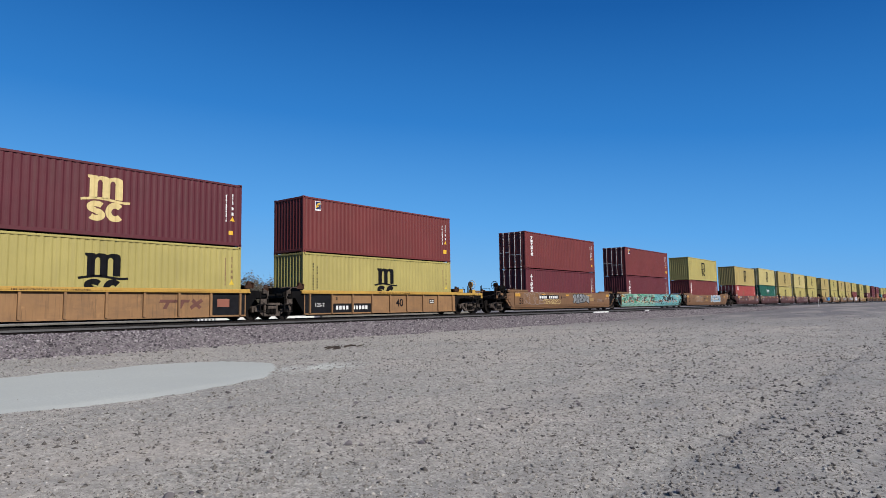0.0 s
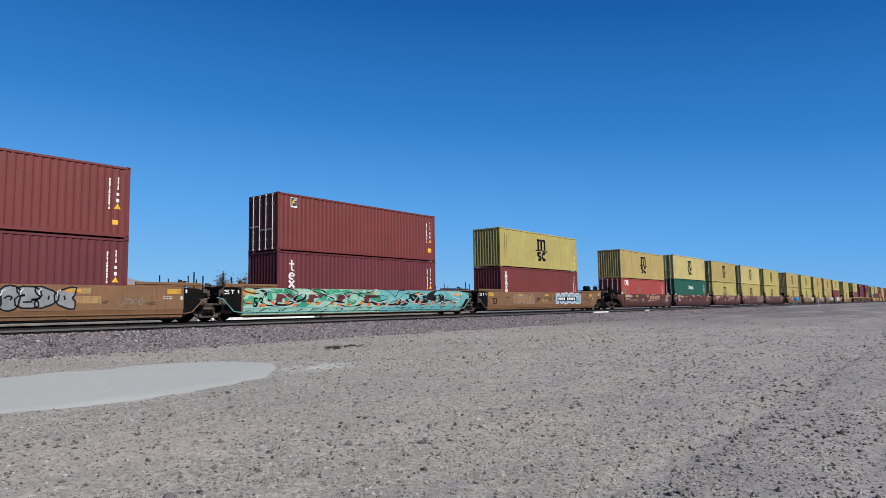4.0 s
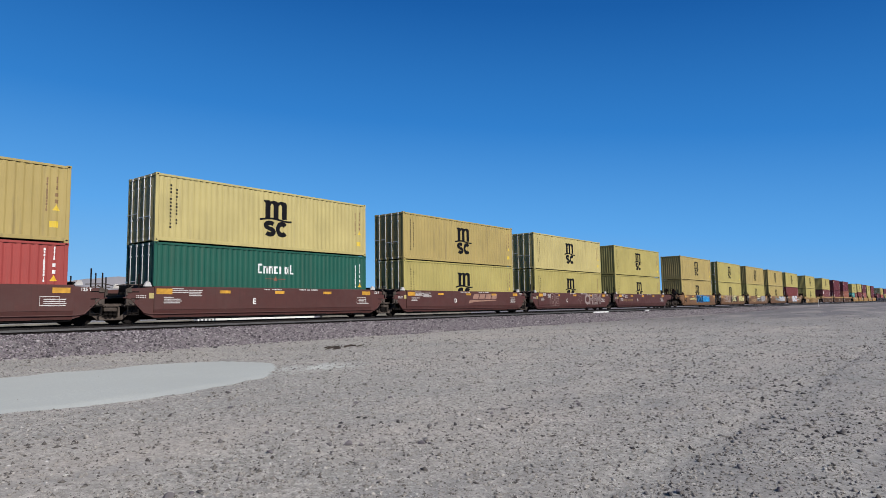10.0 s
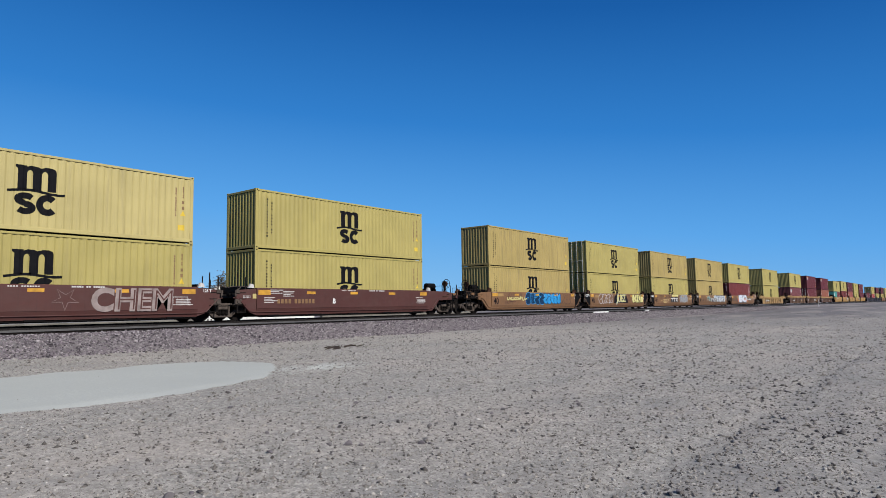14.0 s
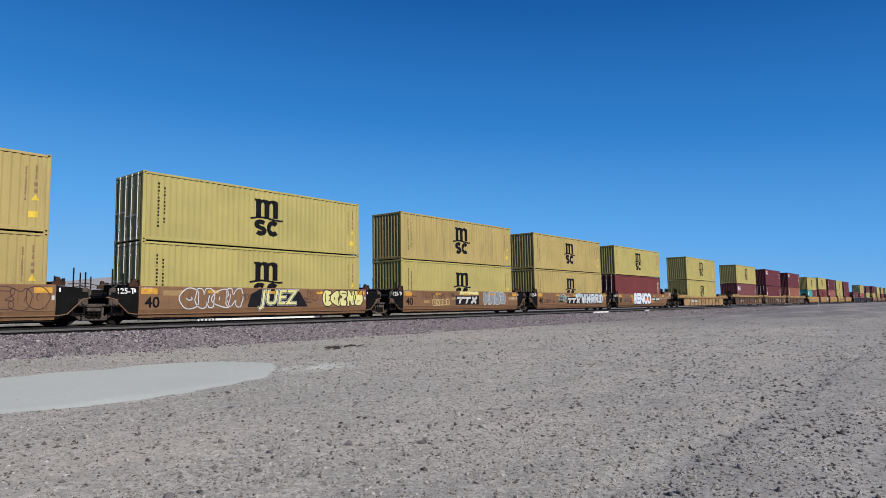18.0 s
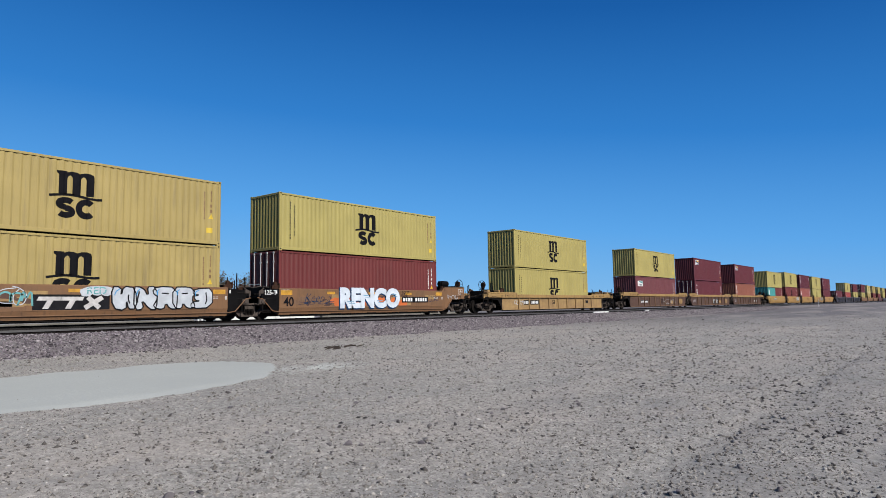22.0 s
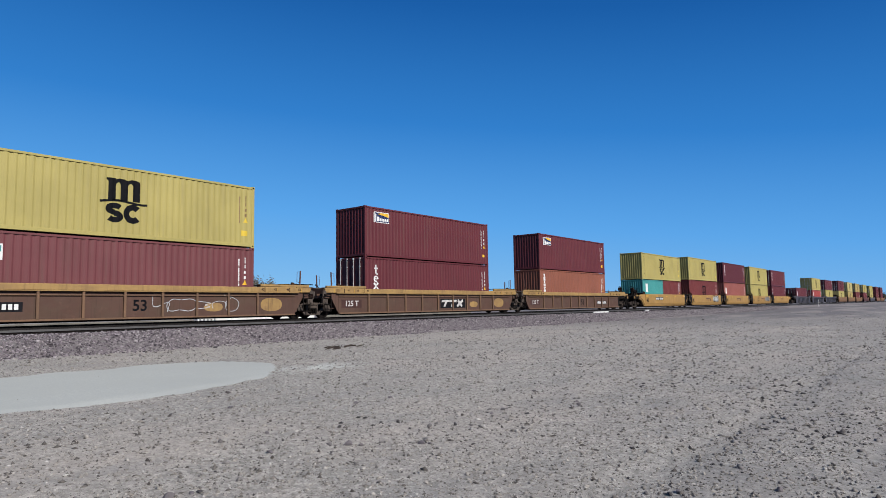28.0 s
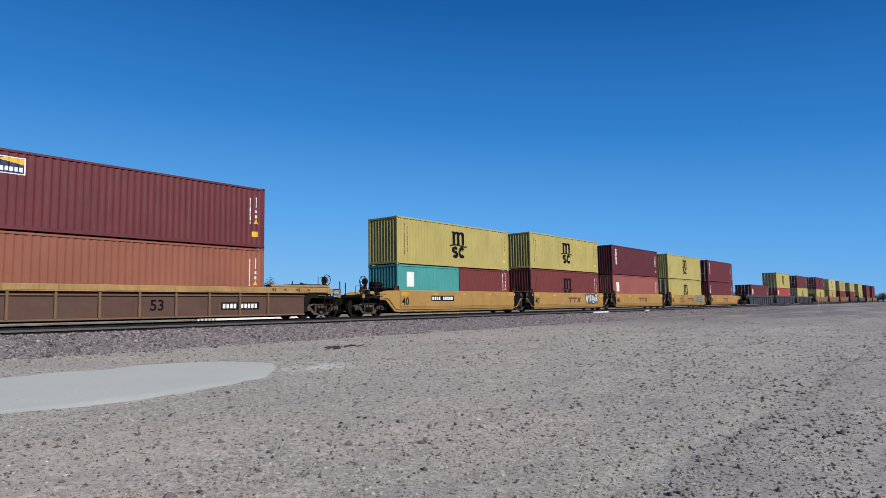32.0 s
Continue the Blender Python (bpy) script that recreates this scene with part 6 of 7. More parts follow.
def mural(ob, rnd, x0, x1):
    """A mural over the whole side: pale and teal fields, black curves, orange flecks."""
    z0, z1, y = 0.575, 1.49, SIDE
    cut, tail = x0 + 0.54 * (x1 - x0), x1 - 0.9
    for name, a, b, mt, lb in (("mural_field", x0, cut, "sp_mint", "pale mint spray paint"), ("mural_field", cut, x1, "sp_teal", "teal spray paint over the side")):
        part(name, facing(Geo().rect(a, b, z0, z1, y - 0.003).mesh(name, mt)), ob, lb)
    # the sloped foot of the side and the end over the bogie
    for a, b, mt in ((x0, cut, "sp_mint"), (cut, x1, "sp_teal")):
        foot = Geo().add([(a, -1.5505, 0.565), (b, -1.5505, 0.565), (b, -1.471, 0.25), (a, -1.471, 0.25)], [(0, 1, 2, 3)])
        part("mural_foot", facing(foot.mesh("mural_foot", mt)), ob)
    end = Geo().flat([(8.32, 0.40), (8.32, 1.45), (9.25, 1.37), (9.25, 1.02), (8.9, 0.97)], -1.504)
    part("mural_end", facing(end.mesh("mural_end", "sp_teal")), ob)
    lip = Geo().rect(6.4, 9.1, 1.575, 1.665, -1.524)
    part("mural_lip", facing(lip.mesh("mural_lip", "sp_navy")), ob)
    hooks = Geo()
    for i in range(26):
        hx, r = x0 + (x1 + 0.6 - x0) * (i + rnd.random()) / 26, rnd.uniform(0.12, 0.3)
        hooks.add([(hx + r * 1.5 * math.cos(q * 0.35) + (0.0 if e else 0.05), -1.5525 + (0.56 - zz) * 0.25, zz) for q in range(9) for e in (0, 1) for zz in (0.28 + 0.26 * abs(math.sin(q * 0.35 + i)) * r / 0.3 + 0.03 * e,)],
                  [(2 * q, 2 * q + 1, 2 * q + 3, 2 * q + 2) for q in range(8)])
    tagged(part("mural_hooks", facing(hooks.mesh("mural_hooks", "sp_black")), ob), kind="stuff")
    green, dark, lines, fleck, white, red = Geo(), Geo(), Geo(), Geo(), Geo(), Geo()

    def inside(pts):
        return [(min(x1, max(x0, px)), min(z1, max(z0, pz))) for px, pz in pts]
    for i in range(16):
        cx = x0 + (cut - x0) * (i + rnd.random()) / 16
        green.flat(inside(wobble(rnd, cx, rnd.uniform(0.7, 1.4), rnd.uniform(0.2, 0.5), rnd.uniform(0.1, 0.3), 16, 0.35)), y - 0.005 - 0.0003 * i)
    for i in range(4):
        cx = x0 + (cut - x0) * (0.2 + 0.22 * i)
        red.flat(inside([(cx, 0.85), (cx + 0.35, 0.80), (cx + 0.40, 1.02), (cx + 0.9, 1.05), (cx + 0.95, 1.22), (cx + 0.05, 1.20)]), y - 0.0105)
    for i in range(24):
        # hooked dark shapes, thick in the middle and drawn out to points
        cx, cz = x0 + (tail - x0) * (i + 0.6 * rnd.random()) / 24, rnd.uniform(0.85, 1.25)
        a0, r, k = rnd.uniform(0, 6.283), rnd.uniform(0.30, 0.62), rnd.choice((-1, 1))
        fat = rnd.uniform(0.10, 0.24) if cx > cut else rnd.uniform(0.05, 0.12)
        arc = [(a0 + k * q * 0.24, fat * math.sin(math.pi * q / 11)) for q in range(12)]
        outer = [(cx + (r + f) * 1.7 * math.cos(t), cz + (r + f) * 0.72 * math.sin(t)) for t, f in arc]
        inner = [(cx + (r - f * 0.6) * 1.7 * math.cos(t), cz + (r - f * 0.6) * 0.72 * math.sin(t)) for t, f in arc[::-1]]
        for q in range(11):
            dark.flat(inside([outer[q], outer[q + 1], inner[10 - q], inner[11 - q]]), y - 0.006 - 0.0001 * i)
        if i % 2:
            white.ribbon(inside([(px + 0.06, pz - 0.03) for px, pz in outer[2:10]]), 0.035, y - 0.0125)
    for i in range(46):
        cx, cz = x0 + (x1 - x0) * (i + rnd.random()) / 46, rnd.uniform(0.7, 1.4)
        r, a0, lean = rnd.uniform(0.25, 0.7), rnd.uniform(0, 6.283), rnd.uniform(-0.5, 0.5)
        pts = inside([(cx + (k - 5) * 0.11 * r * 2 + 0.12 * math.cos(a0 + k * 0.5), cz + lean * (k - 5) * 0.12 + 0.16 * r * math.sin(a0 + k * 0.45)) for k in range(11)])
        (white if i % 4 == 2 or cx > tail else lines).ribbon(pts, rnd.uniform(0.025, 0.05), y - 0.0125 if i % 4 == 2 else y - 0.0145)
        if i % 2 == 0:
            fleck.flat(inside(wobble(rnd, cx, rnd.choice((0.64, 0.68, 0.74, 0.80)), 0.15, 0.085, 12, 0.2)), y - 0.0115)
    for ch in list(ob.children_recursive):
        if ch.name.split(".")[0] in ("seam", "air_line"):
            ch.data = ch.data.copy()
            ch.data.materials[0] = MAT["sp_teal"]
    for g, nm, mt in ((green, "mural_green", "sp_green"), (red, "mural_red", "oxide"), (dark, "mural_dark", "sp_black"), (lines, "mural_line", "sp_black"), (fleck, "mural_fleck", "sp_flame"), (white, "mural_white", "sp_white")):
        tagged(part(nm, facing(g.mesh(nm, mt)), ob), kind="stuff")


def builder_sign(ob, x, z, y, dark=True, faded="gold", k=1.0):
    """The car owner's sign: three bold white slanted shapes on a dark field."""
    if dark:
        bars(ob, "sign_field", "sp_black", y - 0.004, [(x - 1.32, x + 1.32, z - 0.30, z + 0.30)])
    g = Geo()
    for cx in (-0.75, 0.0):
        g.flat([(x + cx - 0.38, z + 0.22), (x + cx - 0.44, z + 0.08), (x + cx + 0.34, z + 0.08), (x + cx + 0.40, z + 0.22)], y - 0.007)
        g.flat([(x + cx - 0.10, z + 0.08), (x + cx - 0.26, z - 0.22), (x + cx - 0.06, z - 0.22), (x + cx + 0.10, z + 0.08)], y - 0.007)
    g.ribbon([(x + 0.42, z - 0.2), (x + 1.05, z + 0.2)], 0.18, y - 0.007)
    g.ribbon([(x + 0.52, z + 0.2), (x + 0.95, z - 0.2)], 0.18, y - 0.008)
    g.v = [(x + (px - x) * k, py, z + (pz - z) * k) for px, py, pz in g.v]
    part("owner_sign", facing(g.mesh("owner_sign", "worn_white" if dark else faded)), ob, "bold slanted shapes")


def railway_sign(ob, x, z, y):
    """Faded gold slanted blocks over a tapering stroke."""
    g = Geo()
    for i in range(4):
        a = x - 1.5 + i * 0.74
        g.flat([(a, z), (a + 0.62, z), (a + 0.76, z + 0.34), (a + 0.14, z + 0.34)], y - 0.005)
    g.flat([(x - 1.85, z - 0.07), (x + 1.35, z - 0.07), (x + 1.28, z - 0.11), (x - 1.2, z - 0.20), (x - 2.0, z - 0.30)], y - 0.005)
    part("railway_sign", facing(g.mesh("railway_sign", "sign_tan")), ob, "faded gold slanted blocks")


def weathered(ob, rnd, half, y=SIDE):
    """Repainted rectangles, rust blooms and small stencils on an old side."""
    for name, mat, count, w, h in (("repaint_patch", "car_sand", 5, 0.9, 0.34), ("rust_bloom", "car_rust", 6, 0.55, 0.22), ("primer_patch", "car_rib", 4, 0.7, 0.3)):
        g = Geo()
        for k in range(count):
            x, z, a, b = rnd.uniform(-half + 0.6, half - 1.2), rnd.uniform(0.70, 1.30), w * rnd.uniform(0.4, 1.2), h * rnd.uniform(0.4, 1.0)
            if name == "rust_bloom":
                g.flat(clamp(wobble(rnd, x, z, a / 2, b / 2, 16, 0.3)), y - 0.0012 - 0.0001 * k)
            else:
                g.rect(x, x + a, max(0.6, z - b / 2), min(1.48, z + b / 2), y - 0.0006 - 0.0001 * k)
        tagged(part(name, facing(g.mesh(name, mat)), ob), kind="stuff")
    bars(ob, "stencil", "worn_white", y - 0.0018, [(-half + 0.12 + k * 0.06, -half + 0.16 + k * 0.06, z, z + 0.035) for k in range(8) for z in (1.40, 1.34)] + [(half - 0.9 + k * 0.06, half - 0.86 + k * 0.06, z, z + 0.035) for k in range(7) for z in (1.05, 0.98)] + [(half - 0.14, half - 0.04, 0.95, 1.10)], "small worn stencils")


# ---- the train ----
def gone(t):
    """How far the train has run, counted from 16 s."""
    u = (t - 16) / 10
    return 101.3102 * u - 2.1483 * u * u - 0.0179 * u ** 3 + 0.0551 * u ** 4


GAP = 0.020                            # left by the locks between two boxes
FLOOR = 7.30 - 2 * TALL - GAP - RAIL_Z      # container floor over the rail
MOVERS = []
PROTO = {}
CENTRES = {}


def load(spec, x, z):
    """Puts a container of a kind on the train, its middle at x at 16 s."""
    spec = dict(spec)
    key = tuple(sorted((k, v) for k, v in spec.items()))
    if key in PROTO:
        ob = copy_thing(PROTO[key], pose(x, TRAIN_Y, z))
    else:
        ob = PROTO[key] = container(**spec)
        ob.matrix_basis = pose(x, TRAIN_Y, z)
    MOVERS.append((ob, x, z))
    return ob


def box(colour, label, near_end="wall", marks=("code_dark",), far_end=None, rods="zinc", h=TALL, length=CL):
    return dict(colour=colour, label=label, near_end=near_end, far_end=far_end or ("door" if near_end == "wall" else "wall"), marks=tuple(marks) + ("dashes",), rods=rods, h=h, length=length)


def yellow(tone="yellow", near_end="wall", label="", extra="code_dark"):
    words = {"yellow": "mustard-yellow corrugated container with a black emblem", "pale": "sun-faded pale yellow container with a black emblem", "tan": "dirty tan-yellow rust-streaked container with a black emblem"}
    return box(tone, label or words[tone], near_end, ("line", extra))


def unit(left, kind, half, body, l, r, top=None, low=None, chord=None, brake=0, label="", reach=(0, 0), high=1.535):
    """A well and its load; left: the near end of its boxes at 16 s; l, r: True where a bogie is shared."""
    x = left + CL / 2
    car = well_car(kind, half, body, l, r, reach[0], reach[1], label, chord, brake, high)
    car.matrix_basis = pose(x, TRAIN_Y, RAIL_Z)
    MOVERS.append((car, x, RAIL_Z))
    z = RAIL_Z + FLOOR
    if low:
        for spec in low if isinstance(low, list) else [low]:
            dx = 0 if spec["length"] > 10 else (-3.06 if spec["near_end"] == "wall" else 3.06)
            spec = dict(spec, marks=tuple("line_low" if m == "line" else m for m in spec["marks"]))
            load(spec, x + dx, z)
            h = spec["h"]
        if top:
            load(top, x, z + h + GAP)
    return car


def string(lefts):
    """Distances from each well's middle to its bogies, for wells that share them."""
    out = []
    for i, a in enumerate(lefts):
        out.append(((a - lefts[i - 1]) / 2 if i else 0, (lefts[i + 1] - a) / 2 if i + 1 < len(lefts) else 0))
    return out


def consist(lefts, kind, half, body, loads, label, chord=None, high=1.535):
    """A car of several wells."""
    cars = []
    end = 8.3 if half < 7 else 9.75
    for i, (a, (rl, rr), (top, low)) in enumerate(zip(lefts, string(lefts), loads)):
        first, last = i == 0, i == len(lefts) - 1
        cars.append(unit(a, kind, half, body[i] if isinstance(body, tuple) else body, not first, not last, top, low, chord, -1 if first else 1 if last else 0, label, (rl or end, rr or end), high))
    return cars


RED_LABEL = "brick-red corrugated container with white end markings"
G40, G53 = 6.2, 8.3
rnd = random.Random(12)

# first car: two short ribbed wells
a, b = consist([-162.22, -146.42], "ribbed", G40, "car_tan", [
    (box("maroon", "dark maroon container with a large cream emblem", "wall", ("line_cream", "code_white")), yellow()),
    (box("red", "brick-red container with a small square badge", "wall", ("badge", "code_big")), yellow())],
    "rusty tan ribbed well car with a yellow top plate", "chord_yellow", 1.42)
builder_sign(a, 3.12, 0.76, RIB_SIDE - 0.002, False, "fade_red", 0.86)
bars(b, "framed_label", "ink", RIB_SIDE - 0.004, [(3.55, 4.05, 0.70, 0.96)], "small dark label")
bars(b, "label_print", "white", RIB_SIDE - 0.006, [(3.62, 3.78, 0.84, 0.90), (3.84, 3.98, 0.84, 0.90), (3.62, 3.98, 0.75, 0.79)])
word(b, "40", 0.62, "ink", 0.85, 0.74, RIB_SIDE - 0.006, 0.012)
word(b, "125-T", 0.28, "worn_white", -5.20, 0.66, RIB_SIDE - 0.006, 0.006)
word(b, "B", 0.20, "ink", -4.05, 1.0, RIB_SIDE - 0.006, 0.004)
bars(b, "dark_field", "sp_black", RIB_SIDE - 0.003, [(-6.15, -4.46, 0.26, 1.22), (-4.36, -2.98, 0.26, 0.74), (-2.88, -1.50, 0.26, 0.74)])
bars(a, "dark_field", "sp_black", RIB_SIDE - 0.003, [(4.52, 6.15, 0.26, 1.22)])
bars(a, "small_label", "fadepatch", RIB_SIDE - 0.006, [(4.75, 5.35, 0.62, 0.98)], "rubbed tan label")
number_plate(b, -2.92, 0.52, RIB_SIDE - 0.004, False, 1.3)
for c, x in ((a, -1.9), (b, 0.4)):
    word(c, "LBS. MAX. GROSS WT. FOR 20 FT. CONTAINER", 0.125, "guide_rust", x, 1.30, -1.535, 0.003)

# second car: three long smooth wells
c2 = consist([-124.76, -105.35, -85.65], "smooth", G53, "car_orange", [
    (box("red", "brick-red container with a column of white block shapes", "door", ("column", "code_white")), box("oxide", "dark red container with white looped shapes", "door", ("loops", "code_white"))),
    (box("red", "scratched brick-red container with a small badge", "door", ("badge", "code_big")), box("oxide", "dark red container with white looped shapes", "wall", ("loops", "code_white"))),
    (yellow(), box("red", "brick-red container with a column of white block shapes", "wall", ("column_edge", "code_white")))],
    "weathered orange smooth-sided well car with spray-painted tags")
for c in c2:
    word(c, "53", 0.62, "ink", -7.4, 0.80, SIDE - 0.007, 0.012)
for c in c2[1:]:
    word(c, "125 T", 0.27, "white", -8.98, 1.28, -1.507, 0.006)
number_plate(c2[0], -3.2, 1.12, SIDE - 0.004, True, 1.62)
word(c2[0], "B", 0.36, "ink", -1.1, 1.10, SIDE - 0.007, 0.01)
bubbles(c2[0], rnd, -7.0, -3.9, 0.60, 1.46, 4, "car_orange", "sp_faint", None, label="pale outlined tag", w=0.04, sharp=9)
bubbles(c2[0], rnd, -4.0, -1.3, 0.58, 0.94, 6, "car_orange", "cream", None, label="cream outlined tag", w=0.03, sharp=10)
bubbles(c2[0], rnd, 1.0, 4.0, 0.60, 1.42, 5, "sp_grey", "sp_black", "sp_white", label="grey tag with black outlines", w=0.06, sharp=9)
scrawl(c2[0], rnd, 5.6, 6.6, 0.72, 1.0, "sp_grey", 0.025, loops=4)
mural(c2[1], rnd, -8.2, 8.25)
word(c2[2], "A", 0.36, "ink", 1.28, 1.02, SIDE - 0.007, 0.01)
bubbles(c2[2], rnd, 1.6, 5.85, 0.62, 1.46, 4, "sp_sky", "sp_white", "sp_white", label="pale blue and white tag", w=0.10, sharp=9)
number_plate(c2[2], 3.38, 1.00, SIDE - 0.010, True, 1.62)
bubbles(c2[2], rnd, -4.9, -2.0, 0.60, 1.36, 4, "car_tan", "sp_grey", None, label="faded grey outlined tag", w=0.04, sharp=9)
scrawl(c2[2], rnd, -1.67, 0.48, 0.76, 1.14, "sp_black", 0.045, loops=6, label="black looping handwriting")
scrawl(c2[2], rnd, 6.95, 7.55, 0.70, 0.98, "sp_black", 0.025, loops=3)
# tall petals and side curls drawn in one thin black line
for px, pz, pw, ph in ((6.72, 1.20, 0.17, 0.27), (7.05, 1.26, 0.10, 0.25), (7.38, 1.21, 0.17, 0.27), (6.52, 0.95, 0.20, 0.13), (7.68, 1.02, 0.19, 0.12), (7.62, 0.78, 0.17, 0.13), (6.80, 0.72, 0.10, 0.16)):
    g = Geo().ribbon([(px + pw * math.cos(a * 0.3142) + 0.05 * math.sin(a * 0.3142), pz + ph * math.sin(a * 0.3142)) for a in range(20)], 0.028, SIDE - 0.0115, True)
    part("tag", facing(g.mesh("tag", "sp_black")), c2[2], "thin black loop")

for c in (c2[0], c2[2]):
    weathered(c, rnd, G53)

# third car: five short brown wells
c3 = consist([-64.0, -48.55, -33.2, -17.83, -2.46], "smooth", G40, "car_brown", [
    (yellow("tan"), box("scarlet", "bright red container with white angular shapes", "door", ("blocks", "code_white"), h=LOW)),
    (yellow("pale", "door"), box("green", "dark green container with a row of white shapes", "door", ("word", "code_white"))),
    (yellow("tan", "door"), yellow("yellow", "door")),
    (yellow("pale", "door"), yellow("yellow", "door")),
    (yellow(), yellow())],
    "dark brown smooth-sided well car with faded gold lettering shapes")
for i, c in enumerate(c3):
    if i in (0, 2):
        railway_sign(c, 1.95, 0.98, SIDE)
    if i in (0, 4):
        bars(c, "number_marking", "gold", SIDE - 0.005, [(-5.05 + k * 0.22, -4.90 + k * 0.22, 0.76, 0.97) for k in range(4)] + [(-4.02 + k * 0.22, -3.87 + k * 0.22, 0.76, 0.97) for k in range(6)], "row of faded gold bars")
    word(c, "AEDCB"[i], 0.36, "white", -1.45, 0.86, SIDE - 0.007, 0.01)
    fine_print(c, rnd, SIDE - 0.005)
    g = Geo().ribbon([(5.08, 0.74), (5.72, 0.74), (5.72, 1.06), (5.08, 1.06)], 0.03, SIDE - 0.006, True)
    part("square_sign", facing(g.mesh("square_sign", "worn_white")), c, "white framed notice")
    bars(c, "small_print", "worn_white", SIDE - 0.005, [(-0.9 + k * 0.085, -0.84 + k * 0.085, 1.40, 1.45) for k in range(12) if k != 4] + [(1.15 + k * 0.085, 1.22 + k * 0.085, 1.40, 1.46) for k in range(14) if k not in (5, 8)], "line of small white print")
word(c3[3], "BE", 1.3, "sp_faint", -3.6, 0.86, SIDE - 0.004, 0.07)
part("tag_gap", lettering("BE", 1.3, "car_brown", 0.035), c3[3], "", pose(-3.6, SIDE - 0.007, 0.86))
word(c3[3], "CHEM", 1.20, "sp_faint", 3.45, 0.90, SIDE - 0.009, 0.05, 0.05)
part("tag_gap", lettering("HEM", 1.20, "car_brown", -0.03, 0.05), c3[3], "", pose(3.92, SIDE - 0.0125, 0.90))
star = Geo().ribbon([(0.95 + (0.48 if k % 2 else 0.17) * math.cos(k * 0.628 + 0.3), 0.98 + (0.42 if k % 2 else 0.15) * math.sin(k * 0.628 + 0.3)) for k in range(10)], 0.02, SIDE - 0.010, True)
part("star_tag", facing(star.mesh("star_tag", "sp_faint")), c3[3], "thin star outline")

# fourth car: five short orange wells
c4 = consist([17.03, 32.64, 48.31, 63.87, 79.28], "smooth", 6.3, "car_orange", [
    (yellow("tan"), yellow("tan")), (yellow("yellow", "door"), yellow("yellow", "door")), (yellow("tan"), yellow()), (yellow("tan"), yellow("tan")),
    (yellow(), box("red", RED_LABEL, "door", ("code_white",)))],
    "weathered orange smooth-sided well car covered in spray paint")
for i, c in enumerate(c4):
    word(c, "40", 0.62, "ink", -5.75, 0.82, SIDE - 0.007, 0.012)
    if i:
        word(c, "125-T", 0.30, "white", -7.0 + 0.2, 1.28, -1.507, 0.006)
word(c4[0], "SCUM 4 22", 0.44, "sp_brown", -3.25, 1.29, SIDE - 0.005, -0.008, 0.1, "tag")
scrawl(c4[0], rnd, -4.3, -1.7, 0.88, 1.16, "sp_lemon", 0.085, loops=9, label="row of jagged lemon marks")
scrawl(c4[0], rnd, -4.6, -3.3, 0.62, 0.88, "sp_brown", 0.035, loops=5)
bubbles(c4[0], rnd, -1.7, 0.97, 0.56, 1.46, 4, "sp_navy", "sp_blue", None, label="navy swollen shapes with blue lines", w=0.03)
bubbles(c4[0], rnd, 1.02, 3.7, 0.58, 1.45, 5, "sp_blue", "sp_navy", "sp_white", label="bright blue swollen shapes", w=0.035)
bubbles(c4[0], rnd, 3.8, 6.0, 0.60, 1.42, 4, "car_orange", "sp_brown", None, w=0.03)
bubbles(c4[1], rnd, -4.5, -1.6, 0.58, 1.46, 4, "car_orange", "sp_white", None, w=0.045, label="white outlined tag")
field = Geo().flat([(-1.28, 0.60), (2.22, 0.60), (1.75, 1.30), (1.40, 1.44), (-0.6, 1.44), (-1.10, 1.20)], SIDE - 0.003)
part("tag_field", facing(field.mesh("tag_field", "sp_black")), c4[1], "black sprayed field")
word(c4[1], "JUEZ", 0.98, "sp_white", 0.45, 1.02, SIDE - 0.006, 0.06, 0.15)
word(c4[1], "JUEZ", 0.98, "sp_black", 0.45, 1.02, SIDE - 0.0085, 0.04, 0.15)
part("tag_fill", lettering("JUEZ", 0.98, "sp_lemon", 0.012, 0.15), c4[1], "pale lemon letters edged in black", pose(0.45, SIDE - 0.011, 1.02))
bubbles(c4[1], rnd, 3.2, 6.0, 0.60, 1.45, 5, "sp_lemon", "sp_black", None, label="lemon swollen shapes with black outlines", w=0.045, sharp=14)
scrawl(c4[1], rnd, 2.1, 2.95, 0.85, 1.42, "sp_brown", 0.03, loops=3)
scrawl(c4[1], rnd, -1.6, -1.2, 0.8, 1.35, "sp_brown", 0.03, loops=2)
word(c4[2], "SCUM", 0.50, "sp_brown", -3.95, 1.20, SIDE - 0.010, -0.006, 0.12, "tag")
scrawl(c4[2], rnd, -3.2, -2.3, 1.02, 1.36, "sp_brown", 0.04, loops=4, label="brown handwriting")
bubbles(c4[2], rnd, -3.6, -1.9, 0.58, 0.94, 5, "car_orange", "cream", None, w=0.035)
word(c4[2], "STEK", 0.28, "sp_black", 5.35, 1.30, SIDE - 0.005, -0.004, 0.15, "tag")
builder_sign(c4[2], 0.07, 0.90, SIDE)
bubbles(c4[2], rnd, -0.75, 1.3, 1.26, 1.48, 7, "sp_lemon", "sp_lemon", None, w=0.015, label="row of lemon marks", sharp=8)
bubbles(c4[2], rnd, 1.95, 4.65, 0.58, 1.47, 4, "sp_grey", "sp_white", None, label="grey swollen shapes", w=0.03)
scrawl(c4[2], rnd, -2.1, -1.4, 1.1, 1.42, "sp_black", 0.025, loops=3)
word(c4[3], "E", 0.36, "ink", -2.55, 0.98, SIDE - 0.014, 0.01)
word(c4[3], "SCUM", 0.42, "sp_black", -4.75, 0.80, SIDE - 0.010, -0.008, 0.2, "tag")
